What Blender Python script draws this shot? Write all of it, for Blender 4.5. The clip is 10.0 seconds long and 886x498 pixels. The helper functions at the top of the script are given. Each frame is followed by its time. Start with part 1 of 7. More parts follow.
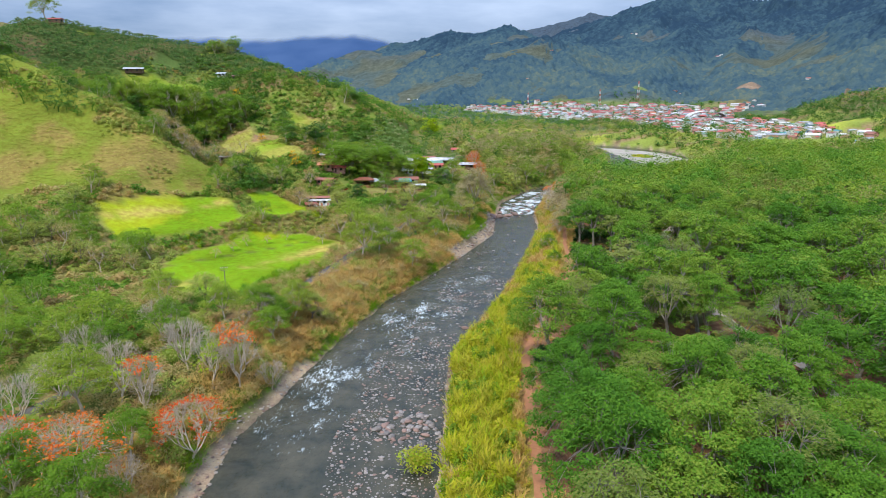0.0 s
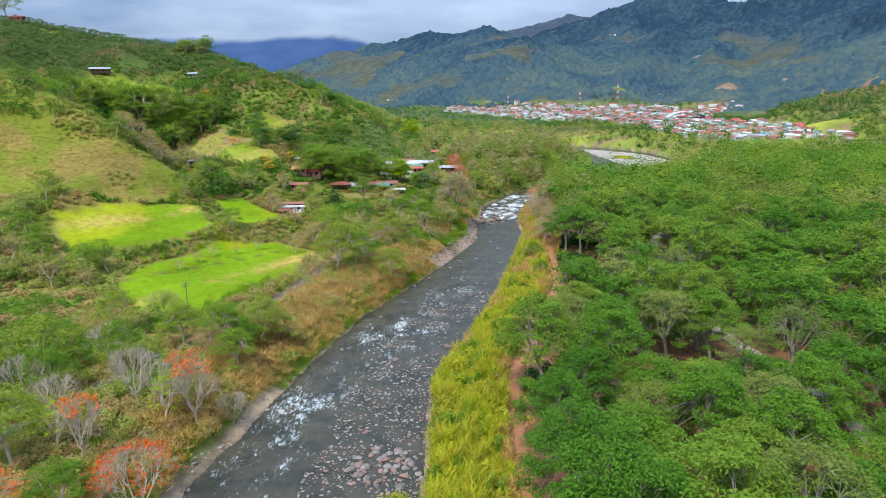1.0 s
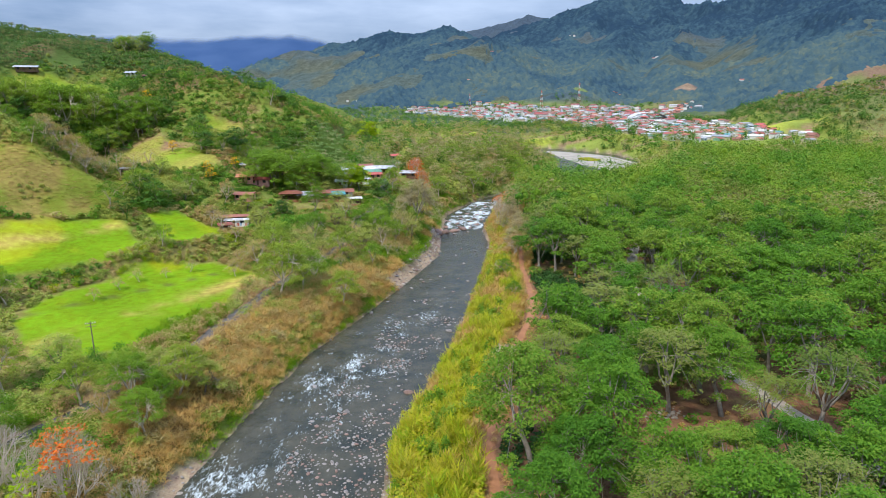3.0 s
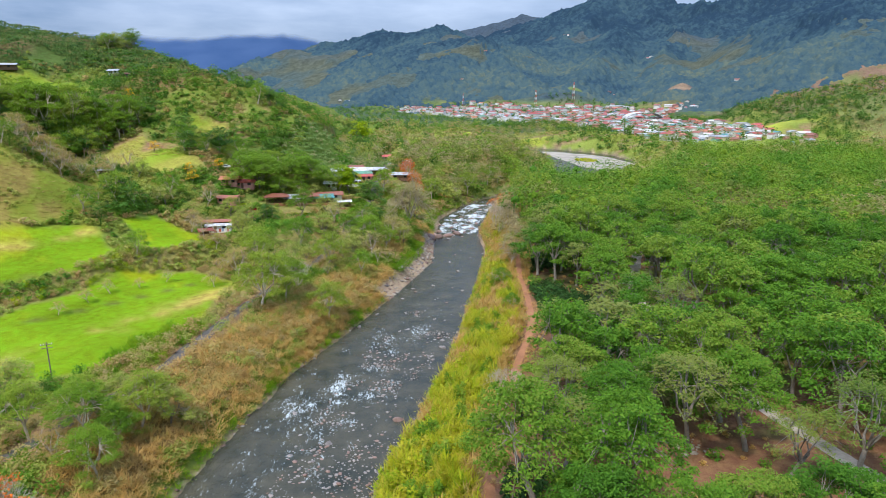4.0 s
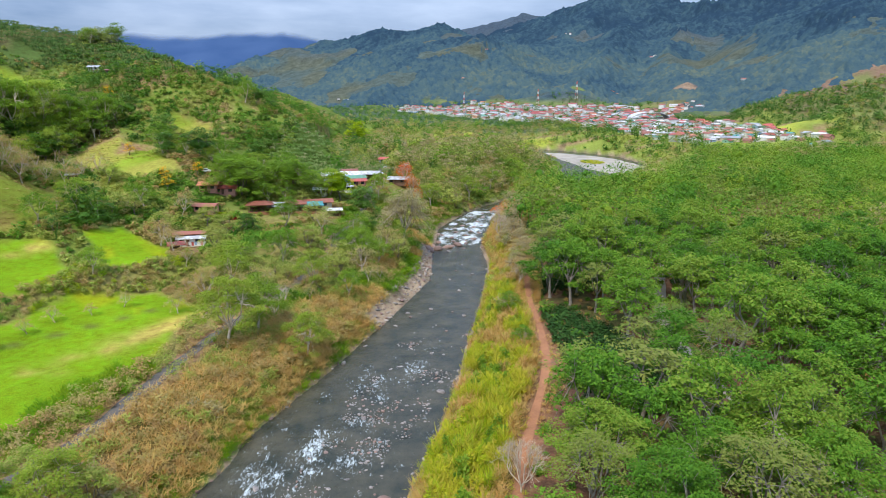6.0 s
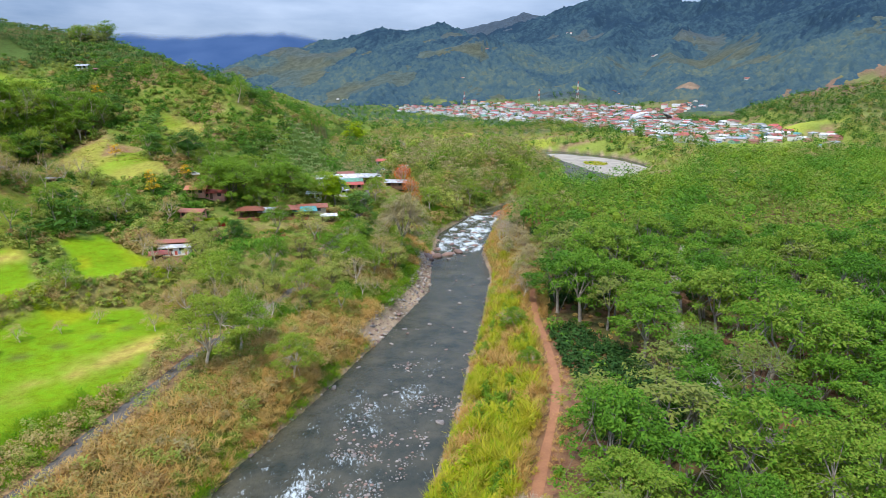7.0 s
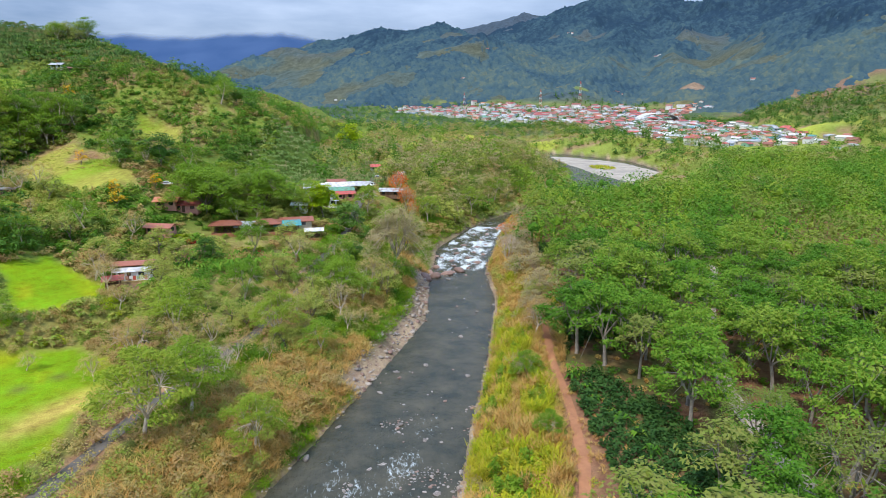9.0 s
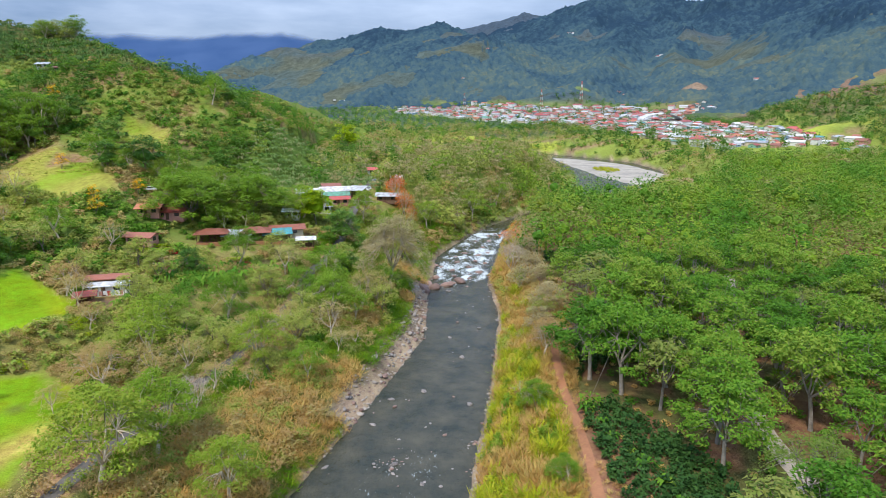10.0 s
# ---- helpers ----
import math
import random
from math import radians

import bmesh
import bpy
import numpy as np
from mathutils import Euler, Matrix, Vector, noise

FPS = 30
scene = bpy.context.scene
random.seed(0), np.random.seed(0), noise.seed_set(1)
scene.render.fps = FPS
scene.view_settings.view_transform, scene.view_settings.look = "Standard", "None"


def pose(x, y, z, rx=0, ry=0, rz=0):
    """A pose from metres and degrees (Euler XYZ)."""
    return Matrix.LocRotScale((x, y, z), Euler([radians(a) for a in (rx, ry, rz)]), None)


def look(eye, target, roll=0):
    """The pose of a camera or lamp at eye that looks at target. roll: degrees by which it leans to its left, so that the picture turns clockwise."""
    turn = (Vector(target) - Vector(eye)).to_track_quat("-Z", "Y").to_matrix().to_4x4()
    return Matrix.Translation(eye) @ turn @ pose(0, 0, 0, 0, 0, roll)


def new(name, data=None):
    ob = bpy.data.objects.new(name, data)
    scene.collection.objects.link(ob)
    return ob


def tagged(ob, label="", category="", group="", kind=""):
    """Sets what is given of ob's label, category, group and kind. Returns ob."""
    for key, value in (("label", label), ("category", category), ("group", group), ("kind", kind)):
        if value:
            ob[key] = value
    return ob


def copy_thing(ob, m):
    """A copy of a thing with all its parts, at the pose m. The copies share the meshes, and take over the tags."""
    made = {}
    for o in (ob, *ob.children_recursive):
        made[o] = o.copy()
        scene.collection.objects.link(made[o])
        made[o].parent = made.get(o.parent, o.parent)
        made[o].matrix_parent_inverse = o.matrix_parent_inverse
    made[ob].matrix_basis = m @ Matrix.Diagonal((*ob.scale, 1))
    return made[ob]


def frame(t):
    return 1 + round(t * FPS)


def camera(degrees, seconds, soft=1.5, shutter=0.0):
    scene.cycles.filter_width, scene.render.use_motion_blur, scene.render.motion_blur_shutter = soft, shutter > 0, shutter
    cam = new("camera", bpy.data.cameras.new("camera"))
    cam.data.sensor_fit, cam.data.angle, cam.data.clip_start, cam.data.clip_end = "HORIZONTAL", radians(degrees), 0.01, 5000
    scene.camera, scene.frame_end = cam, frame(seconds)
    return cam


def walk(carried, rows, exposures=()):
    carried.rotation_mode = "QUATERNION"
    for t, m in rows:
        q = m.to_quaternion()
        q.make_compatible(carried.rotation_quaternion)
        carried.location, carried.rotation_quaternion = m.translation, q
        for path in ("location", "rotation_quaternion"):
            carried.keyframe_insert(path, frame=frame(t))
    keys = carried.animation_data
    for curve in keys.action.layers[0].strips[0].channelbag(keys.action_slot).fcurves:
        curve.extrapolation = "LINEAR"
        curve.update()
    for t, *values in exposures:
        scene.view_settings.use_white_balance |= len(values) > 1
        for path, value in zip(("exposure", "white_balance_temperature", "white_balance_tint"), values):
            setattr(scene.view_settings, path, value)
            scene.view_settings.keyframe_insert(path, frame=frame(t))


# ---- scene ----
cam = camera(71.5, 10.0, soft=0.7)
METRES, EYE, TILT, LEAN, TURN = 110.0, 53.0, -13.7, 0.0, 0.0
ROWS = [
    (0.0, 0.0, 0.0, 0.0, -0.0, 0.0, 0.0),
    (0.5, 0.0006, 0.0468, 0.012, -0.83, 0.04, 0.21),
    (1.0, 0.0023, 0.0939, 0.024, -1.77, 0.06, 0.48),
    (1.5, 0.0046, 0.1413, 0.0357, -2.8, 0.07, 0.76),
    (2.0, 0.0081, 0.1884, 0.0473, -3.76, 0.07, 1.01),
    (2.5, 0.0128, 0.2356, 0.0591, -4.45, 0.07, 1.18),
    (3.0, 0.0176, 0.2824, 0.0703, -5.17, 0.07, 1.35),
    (4.5, 0.0342, 0.4239, 0.1022, -5.78, -0.01, 1.42),
    (5.0, 0.0401, 0.472, 0.1132, -5.75, -0.03, 1.38),
    (5.5, 0.046, 0.521, 0.1245, -5.73, -0.03, 1.33),
    (7.0, 0.0627, 0.6673, 0.1607, -5.73, -0.06, 1.29),
    (7.5, 0.0685, 0.7168, 0.1734, -5.74, -0.04, 1.31),
    (8.0, 0.0742, 0.7667, 0.186, -5.75, -0.02, 1.33),
    (8.5, 0.0806, 0.817, 0.1984, -5.74, 0.0, 1.34),
    (9.0, 0.0865, 0.8669, 0.211, -5.74, 0.0, 1.31),
    (9.5, 0.0922, 0.9167, 0.2234, -5.74, 0.02, 1.33),
    (10.0, 0.0979, 0.9662, 0.2362, -5.74, 0.02, 1.33),
]
walk(cam, [(t, pose(0, 0, EYE, TILT, LEAN, TURN) @ pose(METRES * x, METRES * y, METRES * z, 90 + pitch, roll, yaw)) for t, x, y, z, yaw, pitch, roll in ROWS])

# ---- sky, sun, exposure ----
world = bpy.data.worlds.new("world")
scene.world = world
world.use_nodes = True
wn, wl = world.node_tree.nodes, world.node_tree.links
wn.clear()
w_out = wn.new("ShaderNodeOutputWorld")
w_bg = wn.new("ShaderNodeBackground")
w_sky = wn.new("ShaderNodeTexSky")
w_sky.sky_type, w_sky.sun_disc = "NISHITA", False
SUN_ELEV, SUN_ROT = radians(58), radians(215)
w_sky.sun_elevation, w_sky.sun_rotation = SUN_ELEV, SUN_ROT
w_geo = wn.new("ShaderNodeTexCoord")
w_map = wn.new("ShaderNodeMapping")
w_map.inputs["Scale"].default_value = (1.2, 1.2, 5.5)
w_noise = wn.new("ShaderNodeTexNoise")
w_noise.inputs["Scale"].default_value = 2.2
w_noise.inputs["Detail"].default_value = 7
w_noise.inputs["Roughness"].default_value = 0.55
w_ramp = wn.new("ShaderNodeValToRGB")
w_ramp.color_ramp.elements[0].position, w_ramp.color_ramp.elements[0].color = 0.36, (1.75, 2.65, 4.5, 1)
w_ramp.color_ramp.elements[1].position, w_ramp.color_ramp.elements[1].color = 0.66, (4.3, 5.3, 7.3, 1)
w_mix = wn.new("ShaderNodeMix")
w_mix.data_type = "RGBA"
w_mix.inputs["Factor"].default_value = 0.85
wl.new(w_geo.outputs["Generated"], w_map.inputs["Vector"])
wl.new(w_map.outputs["Vector"], w_noise.inputs["Vector"])
wl.new(w_noise.outputs["Fac"], w_ramp.inputs["Fac"])
wl.new(w_sky.outputs["Color"], w_mix.inputs[6])
wl.new(w_ramp.outputs["Color"], w_mix.inputs[7])
# an overcast sky is brightest overhead: (1 + 2 sin h) / 3 of its zenith
w_sep = wn.new("ShaderNodeSeparateXYZ")
w_zen = wn.new("ShaderNodeMapRange")
w_zen.inputs["From Min"].default_value, w_zen.inputs["From Max"].default_value = 0.0, 1.0
w_zen.inputs["To Min"].default_value, w_zen.inputs["To Max"].default_value = 1.0, 3.6
w_lum = wn.new("ShaderNodeVectorMath")
w_lum.operation = "SCALE"
wl.new(w_geo.outputs["Generated"], w_sep.inputs[0])
wl.new(w_sep.outputs["Z"], w_zen.inputs["Value"])
wl.new(w_mix.outputs[2], w_lum.inputs[0])
wl.new(w_zen.outputs[0], w_lum.inputs["Scale"])
wl.new(w_lum.outputs[0], w_bg.inputs["Color"])
w_bg.inputs["Strength"].default_value = 0.10
wl.new(w_bg.outputs["Background"], w_out.inputs["Surface"])

sun = new("sun", bpy.data.lights.new("sun", "SUN"))
sun.data.energy, sun.data.angle, sun.data.color = 3.4, radians(6), (1.0, 0.93, 0.80)
# the sky's sun_rotation turns clockwise from +y
sun_dir = Vector((math.sin(SUN_ROT) * math.cos(SUN_ELEV), math.cos(SUN_ROT) * math.cos(SUN_ELEV), math.sin(SUN_ELEV)))
sun.matrix_world = look(sun_dir * 300, (0, 0, 0))
scene.view_settings.exposure = 0.12


# ---- plan: river, terraces, ridges ----
def ss(v, a, b):
    t = np.clip((np.asarray(v, float) - a) / (b - a), 0, 1)
    return t * t * (3 - 2 * t)


def lattice(ix, iy, seed):
    h = (ix.astype(np.int64) * 374761393 + iy.astype(np.int64) * 668265263 + seed * 974634541) & 0x7FFFFFFF
    h = ((h ^ (h >> 13)) * 1274126177) & 0x7FFFFFFF
    return ((h ^ (h >> 16)) & 0xFFFFF) / float(0xFFFFF)


def vnoise(x, y, seed=0):
    x, y = np.asarray(x, float), np.asarray(y, float)
    ix, iy = np.floor(x), np.floor(y)
    fx, fy = x - ix, y - iy
    fx, fy = fx * fx * (3 - 2 * fx), fy * fy * (3 - 2 * fy)
    a, b = lattice(ix, iy, seed), lattice(ix + 1, iy, seed)
    c, d = lattice(ix, iy + 1, seed), lattice(ix + 1, iy + 1, seed)
    return (a + (b - a) * fx) + ((c + (d - c) * fx) - (a + (b - a) * fx)) * fy


def fbm(x, y, size, octaves=4, seed=0, gain=0.5):
    """About -1 to 1, with bumps of that size in metres."""
    x, y = np.asarray(x, float) / size, np.asarray(y, float) / size
    total, amp, norm = 0, 1, 0
    for k in range(octaves):
        total = total + amp * (2 * vnoise(x * 2 ** k + 17.3 * k, y * 2 ** k - 9.1 * k, seed + k) - 1)
        norm += amp
        amp *= gain
    return total / norm * 1.6


LEFT_Y = (-400, 40, 74, 90, 106, 119, 136, 157, 183, 210, 242, 275, 312, 341, 360, 400, 430, 480, 530, 590, 650, 760, 1000)
LEFT_X = (-60, -35, -33.5, -33.4, -29, -26.3, -21.9, -15.8, -4, 7.5, 20, 23.5, 29, 45, 58, 92, 118, 128, 140, 140, 120, 40, -200)
RIGHT_Y = (-400, 40, 88, 118, 138, 165, 188, 212, 227, 254, 284, 326, 353, 400, 430, 480, 530, 590, 650, 760, 1000)
RIGHT_X = (-25, -3, 0, 1.3, 8.9, 18, 23.5, 30.5, 34, 40.3, 42.6, 55.4, 64, 108, 146, 190, 212, 214, 180, 85, -160)


def left_bank(y):
    return np.interp(y, LEFT_Y, LEFT_X)


def right_bank(y):
    return np.interp(y, RIGHT_Y, RIGHT_X)


def water_level(y):
    return 2.2 * ss(y, 283, 350) + 0.008 * np.clip(np.asarray(y, float) - 350, 0, 600)


def to_line(x, y, pts):
    """Distance to a line of (x, y, value) points, and the value at the nearest place."""
    best, val = np.full(np.shape(x), 1e9), np.zeros(np.shape(x))
    for (ax, ay, av), (bx, by, bv) in zip(pts[:-1], pts[1:]):
        dx, dy = bx - ax, by - ay
        t = np.clip(((x - ax) * dx + (y - ay) * dy) / (dx * dx + dy * dy), 0, 1)
        d = np.hypot(x - ax - t * dx, y - ay - t * dy)
        near = d < best
        best, val = np.where(near, d, best), np.where(near, av + t * (bv - av), val)
    return best, val


def ridge(x, y, pts, slope):
    """The part of a ridge line that stands highest over each place: distance and height there."""
    best, dist, val = np.full(np.shape(x), -1e9), np.zeros(np.shape(x)), np.zeros(np.shape(x))
    for a, b in zip(pts[:-1], pts[1:]):
        d, h = to_line(x, y, [a, b])
        up = h - slope * d > best
        best, dist, val = np.where(up, h - slope * d, best), np.where(up, d, dist), np.where(up, h, val)
    return dist, val


def smax(a, b, k):
    m = np.maximum(a, b)
    return m + k * np.log(np.exp((a - m) / k) + np.exp((b - m) / k))


HILL = [(-900, 500, 240), (-520, 520, 150), (-350, 500, 112), (-250, 530, 100), (-172, 521, 92), (-120, 455, 77), (-62, 402, 54), (-39, 400, 44), (-19, 404, 29), (-4, 408, 20), (12, 415, 12)]
SPUR = [(-700, 390, 175), (-300, 345, 98), (-200, 308, 68), (-145, 280, 48), (-118, 262, 34), (-96, 262, 23)]
SHOULDER = [(-152, 470, 60), (-105, 345, 34), (-88, 332, 27), (-64, 304, 20)]
NEAR_HILL = [(-600, 100, 150), (-280, 190, 70), (-190, 215, 30)]
RIGHT_HILL = [(1400, 300, 160), (800, 420, 110), (560, 540, 82), (520, 610, 74), (492, 680, 68), (470, 735, 60), (440, 770, 47), (412, 790, 26)]
# ridges behind the town
PEAK = [(-560, 1900, 60), (-372, 1916, 143), (-276, 2034, 190), (-197, 2093, 224), (-110, 2100, 240), (-22, 2053, 245), (63, 2003, 247), (144, 1948, 251), (205, 1893, 259), (238, 1838, 258), (258, 1795, 246), (288, 1628, 177), (306, 1472, 128), (327, 1344, 83), (342, 1226, 51)]
PEAK_SPUR = [(215, 1841, 252), (140, 1698, 181), (68, 1552, 122), (20, 1433, 78), (-10, 1353, 51)]
PEAK_WEST = [(-180, 2095, 224), (-111, 1800, 150), (-59, 1602, 101), (-80, 1471, 58)]
BACK = [(250, 3350, 300), (390, 3331, 350), (518, 3313, 415), (633, 3242, 454), (730, 3170, 464), (848, 3088, 445), (1300, 2900, 430)]
BIG = [(442, 2616, 300), (520, 2551, 334), (603, 2481, 353), (680, 2409, 373), (741, 2338, 388), (776, 2273, 397), (815, 2206, 399), (892, 2153, 387), (950, 2106, 368), (993, 2075, 354), (1028, 2034, 359), (1084, 1970, 367), (1150, 1873, 359), (1184, 1766, 334), (1188, 1660, 300), (1180, 1576, 304), (1170, 1439, 335), (1230, 1251, 372), (1600, 900, 420), (2100, 300, 460), (2500, -700, 460)]
BIG_A = [(808, 2187, 387), (735, 1915, 290), (634, 1686, 216), (506, 1467, 142), (384, 1276, 81)]
BIG_B = [(1043, 1993, 353), (850, 1755, 250), (711, 1600, 185), (615, 1313, 111), (568, 1169, 84), (505, 1089, 59)]
BIG_C = [(1162, 1806, 328), (955, 1523, 219), (797, 1327, 146), (671, 1170, 100), (574, 1052, 68)]
BIG_D = [(1171, 1553, 297), (990, 1376, 210), (823, 1189, 142), (718, 1080, 106), (622, 964, 79)]
TERRACE = ((-45.0, 228.0), (-0.64, 0.767))


def ground_z(x, y):
    x, y = np.asarray(x, float), np.asarray(y, float)
    lx, rx = left_bank(y), right_bank(y)
    dl, dr = lx - x, x - rx
    wz = water_level(y)
    # sides of the valley floor
    rough = fbm(x, y, 9, 3, 5)
    left = 3.4 * ss(dl, -0.5, 6) + 2.1 * ss(dl, 4, 16)
    s = (x - TERRACE[0][0]) * TERRACE[1][0] + (y - TERRACE[0][1]) * TERRACE[1][1]
    left = left + ss(dl, 12, 34) * (4.8 * ss(s, -2, 4) + 0.14 * np.clip(s - 20, 0, 40)) + 0.35 * rough * ss(dl, 3, 14)
    right = 3.0 * ss(dr, -0.5, 4) + 1.7 * ss(dr, 3, 14) + 0.3 * rough * ss(dr, 3, 14)
    rise = 0.011 * np.clip(y - 350, 0, 600) + 0.045 * np.clip(y - 950, 0, 700) + 8 * ss(x, 165, 245) * ss(y, 420, 540)
    bed = -1.3 * ss(np.minimum(-dl, -dr), 0, 5)
    away = np.maximum(np.maximum(dl, dr), 60 * ss(y, 700, 800))
    floor = np.where(dl > 0, left, np.where(dr > 0, right, bed)) + wz + rise * ss(away, 0, 40)
    z = floor
    wob = fbm(x, y, 60, 4, 11)
    big = fbm(x, y, 300, 4, 23, 0.42)
    for pts, slope, k in ((HILL, 0.33, 3),):
        (d, h), (d2, h2), west = to_line(x, y, pts), ridge(x, y, pts, slope), ss(-x, 150, 200)
        d, h = d + (d2 - d) * west, h + (h2 - h) * west
        z = smax(z, h - slope * d + 0.25 * slope * np.minimum(d, 70) * wob + 0.03 * h * wob, k)
    (d, h), (d2, h2) = to_line(x, y, SPUR), ridge(x, y, SPUR, 0.80)
    north = ss(y - np.interp(x, [q[0] for q in SPUR], [q[1] for q in SPUR]), 0, 25)
    d, h = d + (d2 - d) * north, h + (h2 - h) * north
    z = smax(z, h - (0.42 + 0.38 * north) * d + 0.105 * np.minimum(d, 70) * wob + 0.03 * h * wob, 2.5)
    for pts, slope, k in ((SHOULDER, 0.38, 2.5), (NEAR_HILL, 0.3, 4), (RIGHT_HILL, 0.36, 5)):
        d, h = to_line(x, y, pts)
        z = smax(z, h - slope * d + 0.25 * slope * np.minimum(d, 70) * wob + 0.03 * h * wob, k)
    for pts, slope, k in ((PEAK, 0.44, 8), (PEAK_SPUR, 0.46, 7), (PEAK_WEST, 0.46, 7), (BACK, 0.40, 12), (BIG, 0.46, 9), (BIG_A, 0.46, 8), (BIG_B, 0.46, 8), (BIG_C, 0.46, 8), (BIG_D, 0.46, 8)):
        d, h = ridge(x, y, pts, slope)
        z = smax(z, h - slope * d + 0.30 * slope * np.minimum(d, 220) * big + 0.012 * h * big + 1.5 * wob * ss(h, 30, 200), k)
    # small relief that grows on the slopes
    up = np.clip(z - floor, 0, None)
    gully = np.abs(fbm(x + 30 * wob, y * 0.6, 150, 2, 61))
    z = z + 0.8 * rough * ss(up, 1, 12) + np.clip(up * 0.07, 0, 12) * fbm(x, y, 130, 4, 41) + np.clip((up - 40) * 0.20, 0, 26) * (0.30 - gully) * ss(y, 700, 950)
    # hills never close the river
    inside = away
    return np.where(inside < 3, np.where(inside < 0, floor, floor + (z - floor) * ss(inside, 0, 3)), z)


def gz(x, y):
    return float(ground_z(np.array([x]), np.array([y]))[0])


def in_poly(x, y, poly):
    x, y = np.asarray(x, float), np.asarray(y, float)
    inside = np.zeros(x.shape, bool)
    for (ax, ay), (bx, by) in zip(poly, poly[1:] + poly[:1]):
        cross = ((ay > y) != (by > y)) & (x < (bx - ax) * (y - ay) / ((by - ay) or 1e-9) + ax)
        inside ^= cross
    return inside


def edge_dist(x, y, poly):
    """Positive inside the outline, negative outside."""
    d, _ = to_line(np.asarray(x, float), np.asarray(y, float), [(a, b, 0) for a, b in poly + poly[:1]])
    return np.where(in_poly(x, y, poly), d, -d)


FIELD_LOW = [(-35.5, 204), (-50, 220), (-68, 210), (-73, 200), (-80, 190), (-82, 174), (-78, 162), (-66, 147), (-54, 147.5), (-47, 153), (-43, 163), (-38.5, 172), (-36.2, 187)]
FIELD_MID = [(-118, 206), (-112, 217), (-100, 231), (-87, 237), (-81, 235), (-73, 222), (-72, 214), (-76, 206), (-85, 198), (-100, 185.5), (-110, 195)]
FIELD_TOP = [(-78, 245), (-72, 255), (-51, 239), (-55.5, 225.5), (-67.6, 227.4)]
MEADOW_A = [(-126, 350), (-112, 360), (-98, 352), (-66, 301), (-78, 300), (-94, 308), (-112, 322)]
MEADOW_B = [(-226, 430), (-212, 453), (-185, 444), (-168, 436), (-151, 417), (-185, 419)]
MEADOW_C = [(-95, 389), (-73, 376), (-72, 360), (-94, 374)]
FIELDS = (FIELD_LOW, FIELD_MID, FIELD_TOP)
MEADOWS = (MEADOW_A, MEADOW_B, MEADOW_C)
TOWN = [(262, 515), (350, 512), (430, 620), (405, 740), (395, 860), (460, 1000), (480, 1160), (330, 1270), (170, 1290), (60, 1330), (40, 1220), (120, 1120), (200, 960), (236, 800), (244, 690), (246, 600)]
LANE = [(-102, -40, 0), (-84, 30, 0), (-70, 70, 0), (-61.5, 96, 0), (-54, 112, 0), (-45, 131, 0), (-37, 150, 0), (-32.5, 170, 0), (-29.5, 186, 0), (-23, 204, 0), (-17, 222, 0), (-12, 245, 0), (-6, 270, 0), (0, 310, 0), (4, 347, 0), (8, 385, 0), (12, 425, 0), (30, 480, 0), (20, 560, 0)]
TRACK = [(4, -40, 0), (9, 30, 0), (12.5, 70, 0), (14.5, 96, 0), (16, 112, 0), (25, 140, 0), (36, 168, 0), (39.5, 186, 0), (41.5, 205, 0), (45, 222, 0), (51, 250, 0), (56, 280, 0)]
GRAVEL_ROAD = [(54, -40, 0), (58, 20, 0), (61, 70, 0), (65, 88, 0), (67.5, 102, 0), (66, 114, 0), (63.8, 130, 0), (63.2, 150, 0), (63.5, 167, 0), (68, 190, 0), (84, 225, 0), (110, 270, 0)]
BAR = [(159, 632), (174, 626), (190, 600), (205, 568), (207, 509), (188, 473), (165, 462), (160, 484), (157, 508), (156, 556)]
HOMES = ((-51, 252), (-50, 247), (-36, 283), (-30, 285), (-24, 285), (-19, 286), (-16, 292), (-53, 278), (-56, 293), (-50, 295), (-10, 284), (-8, 320), (-15, 332), (-6, 340), (-5, 334), (0, 336), (-8, 348), (14, 340), (-44, 286), (-28, 276), (-20, 270), (-3, 345))


# ---- materials ----
def material(name):
    m = bpy.data.materials.new(name)
    m.use_nodes = True
    m.node_tree.nodes.clear()
    return m, m.node_tree.nodes, m.node_tree.links


def out_of(m, nodes, links, shader):
    o = nodes.new("ShaderNodeOutputMaterial")
    links.new(shader, o.inputs["Surface"])
    return m


def ramp_node(nodes, stops):
    r = nodes.new("ShaderNodeValToRGB")
    e = r.color_ramp.elements
    e[0].position, e[0].color = stops[0][0], (*stops[0][1], 1)
    e[1].position, e[1].color = stops[-1][0], (*stops[-1][1], 1)
    for p, c in stops[1:-1]:
        n = e.new(p)
        n.color = (*c, 1)
    return r


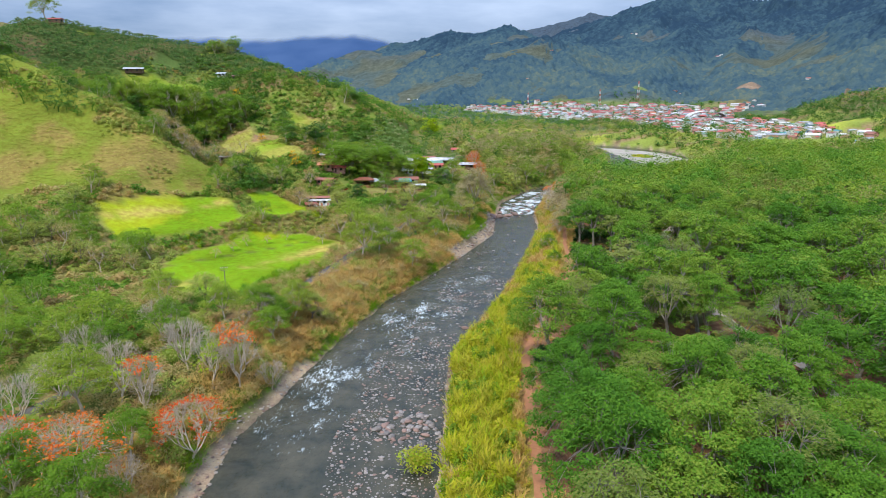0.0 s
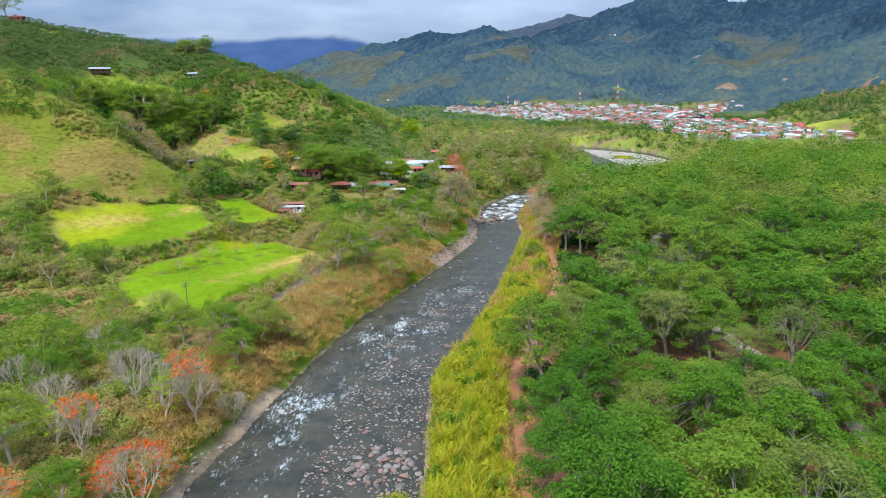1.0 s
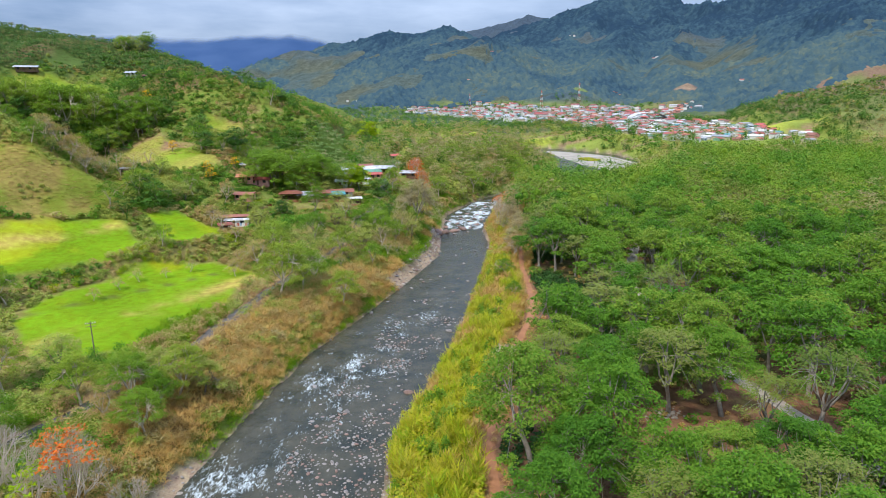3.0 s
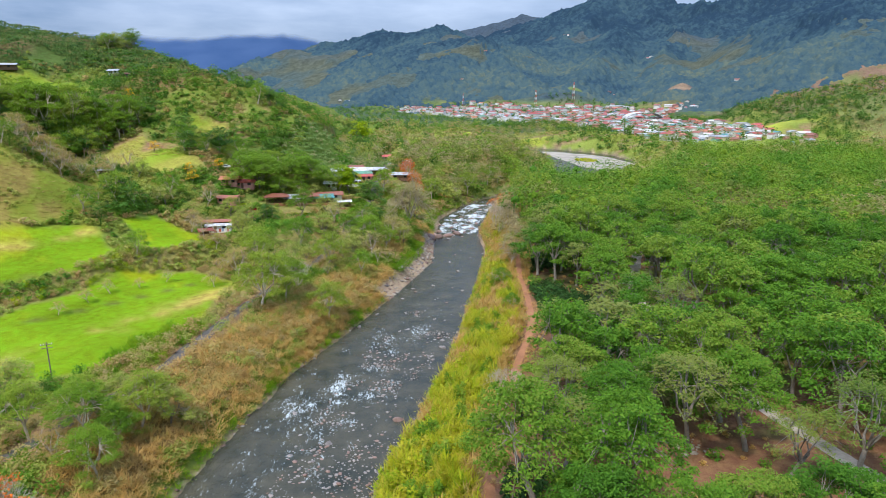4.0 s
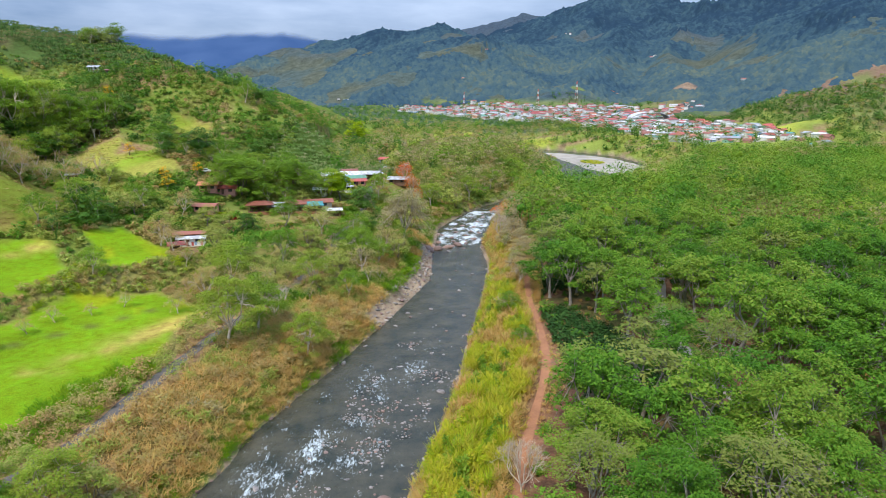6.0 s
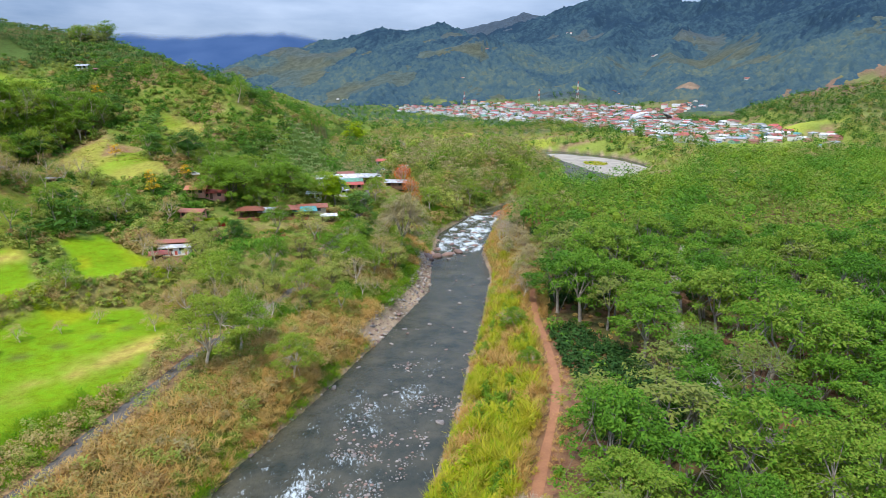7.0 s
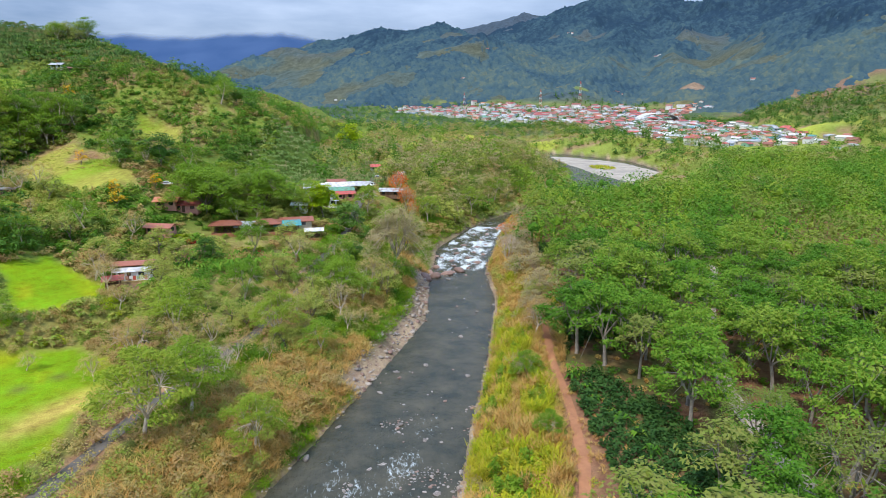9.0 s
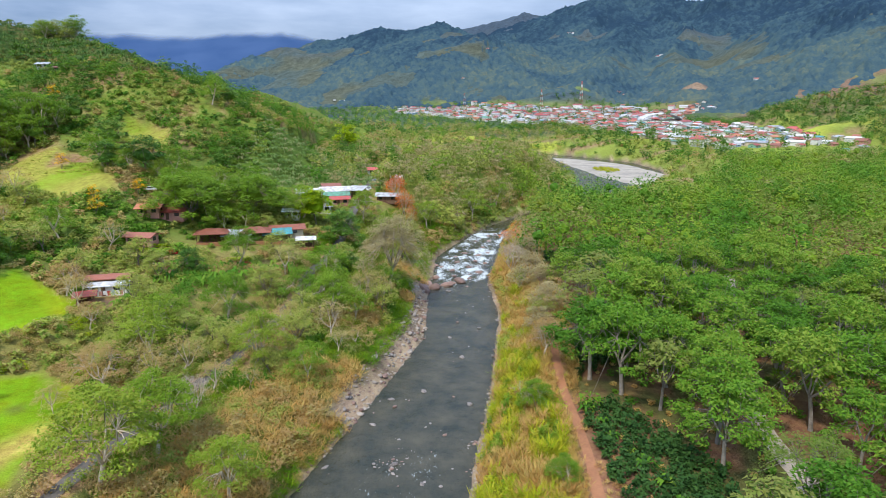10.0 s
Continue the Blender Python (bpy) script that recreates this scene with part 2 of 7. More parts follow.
def leaf_mat(name, colours, translucent=0.35, gloss=0.45):
    """Leaves: colour by plant and by leaf, light coming through."""
    m, n, l = material(name)
    info, geo = n.new("ShaderNodeObjectInfo"), n.new("ShaderNodeNewGeometry")
    tone = n.new("ShaderNodeAttribute")
    tone.attribute_name = "tone"
    add = n.new("ShaderNodeMath")
    add.operation = "ADD"
    l.new(info.outputs["Random"], add.inputs[0])
    l.new(tone.outputs["Fac"], add.inputs[1])
    frac = n.new("ShaderNodeMath")
    frac.operation = "FRACT"
    l.new(add.outputs[0], frac.inputs[0])
    mixf = n.new("ShaderNodeMix")
    mixf.inputs["Factor"].default_value = 0.4
    l.new(frac.outputs[0], mixf.inputs[2])
    l.new(geo.outputs["Random Per Island"], mixf.inputs[3])
    k = len(colours)
    r = ramp_node(n, [(0.15 + 0.7 * i / (k - 1), c) for i, c in enumerate(colours)])
    l.new(mixf.outputs[0], r.inputs["Fac"])
    b = n.new("ShaderNodeBsdfPrincipled")
    b.inputs["Roughness"].default_value = gloss
    b.inputs["Specular IOR Level"].default_value = 0.04
    l.new(r.outputs["Color"], b.inputs["Base Color"])
    t = n.new("ShaderNodeBsdfTranslucent")
    l.new(r.outputs["Color"], t.inputs["Color"])
    mx = n.new("ShaderNodeMixShader")
    mx.inputs[0].default_value = translucent
    l.new(b.outputs[0], mx.inputs[1])
    l.new(t.outputs[0], mx.inputs[2])
    return out_of(m, n, l, mx.outputs[0])


def plain_mat(name, colour, dark=None, rough=0.8, scale=3.0, bump=0.0, metal=0.0, vary=0.0, spec=0.3):
    """Paint, bark, stone: two scales of mottling, relief, and a shift from thing to thing."""
    m, n, l = material(name)
    dark = dark or tuple(c * 0.62 for c in colour)
    tc = n.new("ShaderNodeTexCoord")
    n1, n2 = n.new("ShaderNodeTexNoise"), n.new("ShaderNodeTexNoise")
    n1.inputs["Scale"].default_value, n2.inputs["Scale"].default_value = scale, scale * 7
    n1.inputs["Detail"].default_value = 4
    for q in (n1, n2):
        l.new(tc.outputs["Object"], q.inputs["Vector"])
    mixf = n.new("ShaderNodeMix")
    mixf.inputs["Factor"].default_value = 0.4
    l.new(n1.outputs["Fac"], mixf.inputs[2])
    l.new(n2.outputs["Fac"], mixf.inputs[3])
    r = ramp_node(n, [(0.33, dark), (0.62, colour)])
    l.new(mixf.outputs[0], r.inputs["Fac"])
    col = r.outputs["Color"]
    if vary:
        info = n.new("ShaderNodeObjectInfo")
        hsv = n.new("ShaderNodeHueSaturation")
        mr = n.new("ShaderNodeMapRange")
        mr.inputs["To Min"].default_value, mr.inputs["To Max"].default_value = 1 - vary, 1 + vary
        l.new(info.outputs["Random"], mr.inputs["Value"])
        l.new(mr.outputs[0], hsv.inputs["Value"])
        l.new(col, hsv.inputs["Color"])
        col = hsv.outputs["Color"]
    b = n.new("ShaderNodeBsdfPrincipled")
    b.inputs["Roughness"].default_value, b.inputs["Metallic"].default_value = rough, metal
    b.inputs["Specular IOR Level"].default_value = spec
    l.new(col, b.inputs["Base Color"])
    if bump:
        bp = n.new("ShaderNodeBump")
        bp.inputs["Strength"].default_value, bp.inputs["Distance"].default_value = 0.6, bump
        l.new(n2.outputs["Fac"], bp.inputs["Height"])
        l.new(bp.outputs[0], b.inputs["Normal"])
    return out_of(m, n, l, b.outputs[0])


M_GREEN = leaf_mat("leaf_green", [(0.070, 0.184, 0.020), (0.104, 0.240, 0.024), (0.152, 0.292, 0.028), (0.24, 0.325, 0.046)])
M_PALE = leaf_mat("leaf_pale", [(0.14, 0.21, 0.036), (0.185, 0.245, 0.048), (0.25, 0.27, 0.070), (0.19, 0.26, 0.038)])
M_DARK = leaf_mat("leaf_dark", [(0.055, 0.135, 0.022), (0.085, 0.185, 0.028), (0.125, 0.235, 0.035)], 0.25)
M_OLIVE = leaf_mat("leaf_olive", [(0.23, 0.30, 0.055), (0.31, 0.36, 0.065), (0.41, 0.40, 0.10), (0.21, 0.35, 0.045), (0.40, 0.37, 0.11)], 0.35)
M_DRY = leaf_mat("leaf_dry", [(0.48, 0.31, 0.12), (0.58, 0.35, 0.11), (0.62, 0.41, 0.14), (0.46, 0.40, 0.12), (0.58, 0.30, 0.09)], 0.35, 0.7)
M_BRUSH = leaf_mat("leaf_brush", [(0.40, 0.27, 0.11), (0.46, 0.31, 0.13), (0.38, 0.34, 0.10), (0.48, 0.37, 0.17)], 0.35, 0.7)
M_CANE = leaf_mat("leaf_cane", [(0.27, 0.38, 0.02), (0.43, 0.47, 0.022), (0.56, 0.50, 0.04), (0.45, 0.39, 0.06), (0.32, 0.44, 0.02)], 0.4)
M_GRASS = leaf_mat("leaf_grass", [(0.10, 0.24, 0.012), (0.16, 0.30, 0.012), (0.24, 0.33, 0.015)], 0.4)
M_HAY = leaf_mat("leaf_hay", [(0.17, 0.22, 0.03), (0.24, 0.27, 0.035), (0.30, 0.27, 0.055), (0.20, 0.25, 0.03)], 0.4)
M_LIME = leaf_mat("leaf_lime", [(0.22, 0.38, 0.01), (0.32, 0.45, 0.012), (0.40, 0.46, 0.015)], 0.4)
M_CORAL = leaf_mat("petal_coral", [(0.65, 0.10, 0.02), (0.78, 0.17, 0.03), (0.62, 0.22, 0.05)], 0.3)
M_YELLOW = leaf_mat("petal_yellow", [(0.72, 0.42, 0.01), (0.62, 0.36, 0.02), (0.45, 0.36, 0.02)], 0.3)
M_BANANA = leaf_mat("leaf_banana", [(0.11, 0.20, 0.045), (0.16, 0.25, 0.07), (0.22, 0.29, 0.10), (0.27, 0.25, 0.12)], 0.35, 0.45)


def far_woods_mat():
    """Closed mountain forest: haze painted blue into the heights, olive foot slopes, a tone from crown to crown."""
    m, n, l = material("far_woods")
    tone, geo = n.new("ShaderNodeAttribute"), n.new("ShaderNodeNewGeometry")
    tone.attribute_name = "tone"
    n1, n2 = n.new("ShaderNodeTexNoise"), n.new("ShaderNodeTexNoise")
    for q, sc in ((n1, 0.22), (n2, 0.03)):
        q.inputs["Scale"].default_value, q.inputs["Detail"].default_value, q.inputs["Roughness"].default_value = sc, 5, 0.7
        l.new(geo.outputs["Position"], q.inputs["Vector"])
    a, b2 = n.new("ShaderNodeMath"), n.new("ShaderNodeMath")
    for q, k in ((a, 0.75), (b2, 0.45)):
        q.operation = "MULTIPLY_ADD"
        q.inputs[1].default_value = k
    l.new(n1.outputs["Fac"], a.inputs[0])
    l.new(tone.outputs["Fac"], a.inputs[2])
    l.new(n2.outputs["Fac"], b2.inputs[0])
    l.new(a.outputs[0], b2.inputs[2])
    mr = n.new("ShaderNodeMapRange")
    mr.inputs["From Min"].default_value, mr.inputs["From Max"].default_value = 0.45, 1.45
    l.new(b2.outputs[0], mr.inputs["Value"])
    # the blue share of these stops stands in for aerial haze
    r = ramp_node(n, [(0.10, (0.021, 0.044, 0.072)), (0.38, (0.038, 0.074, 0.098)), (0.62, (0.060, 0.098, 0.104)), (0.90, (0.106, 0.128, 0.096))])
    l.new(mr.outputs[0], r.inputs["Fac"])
    b = n.new("ShaderNodeBsdfDiffuse")
    l.new(r.outputs["Color"], b.inputs["Color"])
    bp = n.new("ShaderNodeBump")
    bp.inputs["Strength"].default_value, bp.inputs["Distance"].default_value = 0.7, 2.0
    l.new(n1.outputs["Fac"], bp.inputs["Height"])
    l.new(bp.outputs[0], b.inputs["Normal"])
    return out_of(m, n, l, b.outputs[0])


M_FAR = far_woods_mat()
M_BANK = leaf_mat("leaf_bank", [(0.12, 0.235, 0.022), (0.17, 0.30, 0.026), (0.23, 0.35, 0.034), (0.31, 0.37, 0.05)], 0.4)
M_COFFEE = leaf_mat("leaf_coffee", [(0.028, 0.075, 0.020), (0.042, 0.10, 0.024), (0.06, 0.13, 0.03)], 0.15, 0.35)
M_PLANT = leaf_mat("leaf_plantain_dark", [(0.05, 0.115, 0.026), (0.075, 0.15, 0.034), (0.115, 0.19, 0.045), (0.18, 0.17, 0.06)], 0.3, 0.4)
M_TAN = leaf_mat("leaf_tan", [(0.34, 0.29, 0.14), (0.41, 0.34, 0.18), (0.39, 0.36, 0.15), (0.46, 0.33, 0.16)], 0.4, 0.7)
M_RED = leaf_mat("petal_red", [(0.5, 0.01, 0.015), (0.42, 0.01, 0.04)], 0.2)
M_BARK = plain_mat("bark", (0.24, 0.20, 0.16), (0.11, 0.09, 0.07), 0.9, 1.5, 0.03)
M_GREYBARK = plain_mat("grey_bark", (0.33, 0.29, 0.25), (0.17, 0.145, 0.12), 0.9, 1.3, 0.02)
M_PALEBARK = plain_mat("pale_bark", (0.60, 0.51, 0.40), (0.36, 0.29, 0.22), 0.85, 1.2, 0.02)
M_STONE = plain_mat("river_stone", (0.30, 0.26, 0.235), (0.09, 0.08, 0.075), 0.75, 0.9, 0.03, 0, 0.35)
M_REDSTONE = plain_mat("red_stone", (0.28, 0.185, 0.15), (0.15, 0.09, 0.07), 0.7, 0.9, 0.03, 0, 0.3)
M_ASPHALT = plain_mat("asphalt", (0.13, 0.115, 0.10), (0.08, 0.07, 0.06), 0.85, 0.4, 0.01)
M_GRAVEL = plain_mat("gravel", (0.37, 0.32, 0.27), (0.24, 0.20, 0.165), 0.9, 0.5, 0.03)
M_BARGRAVEL = plain_mat("bar_gravel", (0.41, 0.36, 0.29), (0.21, 0.19, 0.165), 0.9, 0.12, 0.05)
M_DIRT = plain_mat("red_dirt", (0.37, 0.17, 0.085), (0.25, 0.115, 0.06), 0.95, 0.35, 0.04)


def ground_mat():
    m, n, l = material("ground_cover")
    col = n.new("ShaderNodeAttribute")
    col.attribute_name = "cover"
    geo = n.new("ShaderNodeNewGeometry")
    n1, n2, n3 = (n.new("ShaderNodeTexNoise") for _ in range(3))
    for q, s in ((n1, 0.05), (n2, 0.6), (n3, 4.0)):
        q.inputs["Scale"].default_value, q.inputs["Detail"].default_value = s, 5
        l.new(geo.outputs["Position"], q.inputs["Vector"])
    a = n.new("ShaderNodeMath")
    a.operation = "ADD"
    l.new(n1.outputs["Fac"], a.inputs[0])
    l.new(n2.outputs["Fac"], a.inputs[1])
    a2 = n.new("ShaderNodeMath")
    a2.operation = "ADD"
    l.new(a.outputs[0], a2.inputs[0])
    l.new(n3.outputs["Fac"], a2.inputs[1])
    mr = n.new("ShaderNodeMapRange")
    mr.inputs["From Min"].default_value, mr.inputs["From Max"].default_value = 1.05, 1.95
    mr.inputs["To Min"].default_value, mr.inputs["To Max"].default_value = 0.55, 1.4
    l.new(a2.outputs[0], mr.inputs["Value"])
    hsv = n.new("ShaderNodeHueSaturation")
    # crowns of the far woods: tone and relief at their own size
    wd, n4 = n.new("ShaderNodeAttribute"), n.new("ShaderNodeTexNoise")
    wd.attribute_name = "woods"
    n4.inputs["Scale"].default_value, n4.inputs["Detail"].default_value, n4.inputs["Roughness"].default_value = 0.11, 5, 0.75
    l.new(geo.outputs["Position"], n4.inputs["Vector"])
    leafy = n.new("ShaderNodeMapRange")
    leafy.inputs["From Min"].default_value, leafy.inputs["From Max"].default_value = 0.36, 0.64
    leafy.inputs["To Min"].default_value, leafy.inputs["To Max"].default_value = -0.22, 0.22
    l.new(n4.outputs["Fac"], leafy.inputs["Value"])
    tint = n.new("ShaderNodeMath")
    tint.operation = "MULTIPLY_ADD"
    l.new(leafy.outputs[0], tint.inputs[0])
    l.new(wd.outputs["Fac"], tint.inputs[1])
    l.new(mr.outputs[0], tint.inputs[2])
    l.new(tint.outputs[0], hsv.inputs["Value"])
    hu = n.new("ShaderNodeMapRange")
    hu.inputs["From Min"].default_value, hu.inputs["From Max"].default_value = 0.3, 0.7
    hu.inputs["To Min"].default_value, hu.inputs["To Max"].default_value = 0.485, 0.515
    l.new(n2.outputs["Fac"], hu.inputs["Value"])
    l.new(hu.outputs[0], hsv.inputs["Hue"])
    l.new(col.outputs["Color"], hsv.inputs["Color"])
    b = n.new("ShaderNodeBsdfPrincipled")
    b.inputs["Roughness"].default_value = 0.95
    b.inputs["Specular IOR Level"].default_value = 0.05
    l.new(hsv.outputs["Color"], b.inputs["Base Color"])
    bw = n.new("ShaderNodeBump")
    bw.inputs["Distance"].default_value = 1.2
    l.new(wd.outputs["Fac"], bw.inputs["Strength"])
    l.new(n4.outputs["Fac"], bw.inputs["Height"])
    bp = n.new("ShaderNodeBump")
    bp.inputs["Strength"].default_value, bp.inputs["Distance"].default_value = 0.8, 0.25
    l.new(bw.outputs[0], bp.inputs["Normal"])
    l.new(a2.outputs[0], bp.inputs["Height"])
    l.new(bp.outputs[0], b.inputs["Normal"])
    return out_of(m, n, l, b.outputs[0])


def water_mat():
    m, n, l = material("river_water")
    geo = n.new("ShaderNodeNewGeometry")
    foam = n.new("ShaderNodeAttribute")
    foam.attribute_name = "foam"
    # streaks drawn out along the current
    mp = n.new("ShaderNodeMapping")
    mp.inputs["Rotation"].default_value = (0, 0, radians(14))
    mp.inputs["Scale"].default_value = (1.35, 0.62, 1.0)
    l.new(geo.outputs["Position"], mp.inputs["Vector"])
    st, fi = n.new("ShaderNodeTexNoise"), n.new("ShaderNodeTexNoise")
    st.inputs["Scale"].default_value, st.inputs["Detail"].default_value, st.inputs["Roughness"].default_value = 1.1, 7, 0.62
    st.inputs["Distortion"].default_value = 0.9
    fi.inputs["Scale"].default_value, fi.inputs["Detail"].default_value = 2.6, 5
    l.new(mp.outputs[0], st.inputs["Vector"])
    l.new(mp.outputs[0], fi.inputs["Vector"])
    # white water where the surface breaks
    thr = n.new("ShaderNodeMath")
    thr.operation = "MULTIPLY_ADD"
    thr.inputs[1].default_value = 0.42
    l.new(fi.outputs["Fac"], thr.inputs[0])
    l.new(st.outputs["Fac"], thr.inputs[2])
    ad = n.new("ShaderNodeMath")
    ad.operation = "ADD"
    l.new(thr.outputs[0], ad.inputs[0])
    l.new(foam.outputs["Fac"], ad.inputs[1])
    mask = n.new("ShaderNodeMapRange")
    mask.interpolation_type = "SMOOTHSTEP"
    mask.inputs["From Min"].default_value, mask.inputs["From Max"].default_value = 1.00, 1.32
    l.new(ad.outputs[0], mask.inputs["Value"])
    deep = ramp_node(n, [(0.35, (0.024, 0.029, 0.021)), (0.68, (0.082, 0.073, 0.047))])
    bedn = n.new("ShaderNodeTexNoise")
    bedn.inputs["Scale"].default_value, bedn.inputs["Detail"].default_value, bedn.inputs["Roughness"].default_value = 0.16, 7, 0.7
    l.new(geo.outputs["Position"], bedn.inputs["Vector"])
    l.new(bedn.outputs["Fac"], deep.inputs["Fac"])
    b = n.new("ShaderNodeBsdfPrincipled")
    b.inputs["Roughness"].default_value = 0.11
    b.inputs["IOR"].default_value = 1.33
    b.inputs["Specular IOR Level"].default_value = 0.5
    l.new(deep.outputs[0], b.inputs["Base Color"])
    w = n.new("ShaderNodeBsdfDiffuse")
    w.inputs["Color"].default_value = (0.50, 0.55, 0.56, 1)
    bp = n.new("ShaderNodeBump")
    bp.inputs["Strength"].default_value, bp.inputs["Distance"].default_value = 0.7, 0.25
    l.new(thr.outputs[0], bp.inputs["Height"])
    for q in (b, w):
        l.new(bp.outputs[0], q.inputs["Normal"])
    mx = n.new("ShaderNodeMixShader")
    l.new(mask.outputs[0], mx.inputs[0])
    l.new(b.outputs[0], mx.inputs[1])
    l.new(w.outputs[0], mx.inputs[2])
    return out_of(m, n, l, mx.outputs[0])


M_GROUND, M_WATER = ground_mat(), water_mat()


# ---- mesh helpers ----
def make_mesh(name, verts, faces, mat, smooth=False, tone=None):
    """verts: (n, 3); faces: one array (m, 3 or 4) or a list of such arrays."""
    me = bpy.data.meshes.new(name)
    verts = np.asarray(verts, np.float32)
    faces = [np.asarray(f, np.int32) for f in (faces if isinstance(faces, list) else [faces]) if len(f)]
    loops = np.concatenate([f.ravel() for f in faces])
    sizes = np.concatenate([np.full(len(f), f.shape[1], np.int32) for f in faces])
    me.vertices.add(len(verts))
    me.vertices.foreach_set("co", verts.ravel())
    me.loops.add(len(loops))
    me.loops.foreach_set("vertex_index", loops)
    me.polygons.add(len(sizes))
    me.polygons.foreach_set("loop_start", np.concatenate([[0], np.cumsum(sizes)[:-1]]).astype(np.int32))
    me.update(calc_edges=True)
    me.polygons.foreach_set("use_smooth", np.full(len(sizes), smooth))
    if tone is not None:
        me.attributes.new("tone", "FLOAT", "POINT").data.foreach_set("value", np.asarray(tone, np.float32))
    me.materials.append(mat)
    me.validate()
    return me


def colour_attr(me, name, cols):
    a = me.attributes.new(name, "FLOAT_COLOR", "POINT")
    a.data.foreach_set("color", np.concatenate([cols, np.ones((len(cols), 1))], 1).astype(np.float32).ravel())


def drape(name, pts, width, mat, lift=0.05, step=2.0, label="", camber=0.0):
    """A strip laid over the ground along a line."""
    p = np.array([q[:2] for q in pts], float)
    seg = np.hypot(*np.diff(p, axis=0).T)
    along = np.concatenate([[0], np.cumsum(seg)])
    t = np.arange(0, along[-1], step)
    c = np.stack([np.interp(t, along, p[:, 0]), np.interp(t, along, p[:, 1])], 1)
    for _ in range(6):
        c[1:-1] = (c[:-2] + 2 * c[1:-1] + c[2:]) / 4
    d = np.gradient(c, axis=0)
    d /= np.linalg.norm(d, axis=1)[:, None]
    nrm = np.stack([-d[:, 1], d[:, 0]], 1)
    cols = np.linspace(-0.5, 0.5, 7)
    zc = ground_z(c[:, 0], c[:, 1])
    v = []
    for k, u in enumerate(cols):
        w = width * (1 + 0.14 * fbm(t, t * 0 + 7 * k, 6, 2, 3))
        q = c + nrm * (u * w)[:, None]
        z = ground_z(q[:, 0], q[:, 1])
        v.append(np.stack([q[:, 0], q[:, 1], np.maximum(z, zc - 0.1) + lift + 0.25 * (0.25 - u * u) * lift * 4], 1))
    v = np.stack(v, 1).reshape(-1, 3)
    k = len(cols)
    i = (np.arange(len(t) - 1)[:, None] * k + np.arange(k - 1)).ravel()
    return tagged(new(name, make_mesh(name, v, np.stack([i, i + k, i + k + 1, i + 1], 1), mat, True)), label, "road", kind="structure")


# ---- ground ----
def build_ground():
    fine = np.radians(np.linspace(-44, 50, 430))
    coarse = np.radians(np.linspace(50, 316, 90))[1:-1]
    ang = np.concatenate([fine, coarse])
    rad = np.concatenate([[6, 14, 22, 30], np.geomspace(36, 820, 200), np.linspace(828, 2480, 185), np.geomspace(2510, 4850, 34)])
    cx, cy = 4.0, 24.0
    A, R = np.meshgrid(ang, rad)
    x, y = cx + R * np.sin(A), cy + R * np.cos(A)
    z = ground_z(x, y)
    nr, na = x.shape
    v = np.concatenate([np.stack([x, y, z], 2).reshape(-1, 3), [[cx, cy, gz(cx, cy)]]])
    i, j = np.meshgrid(np.arange(nr - 1), np.arange(na), indexing="ij")
    i, j = i.ravel(), j.ravel()
    jn = (j + 1) % na
    quads = np.stack([i * na + j, i * na + jn, (i + 1) * na + jn, (i + 1) * na + j], 1)[:, ::-1]
    j = np.arange(na)
    tris = np.stack([np.full(na, nr * na), (j + 1) % na, j], 1)[:, ::-1]
    me = make_mesh("ground", v, [quads, tris], M_GROUND, True)
    x, y, z = v[:, 0], v[:, 1], v[:, 2]
    me.attributes.new("woods", "FLOAT", "POINT").data.foreach_set("value", (ss(z, 38, 56) * ss(y, 860, 960)).astype(np.float32))
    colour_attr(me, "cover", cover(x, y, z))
    return tagged(new("ground", me), "valley ground of grass, dry scrub and red earth under the trees", "ground", kind="structure")


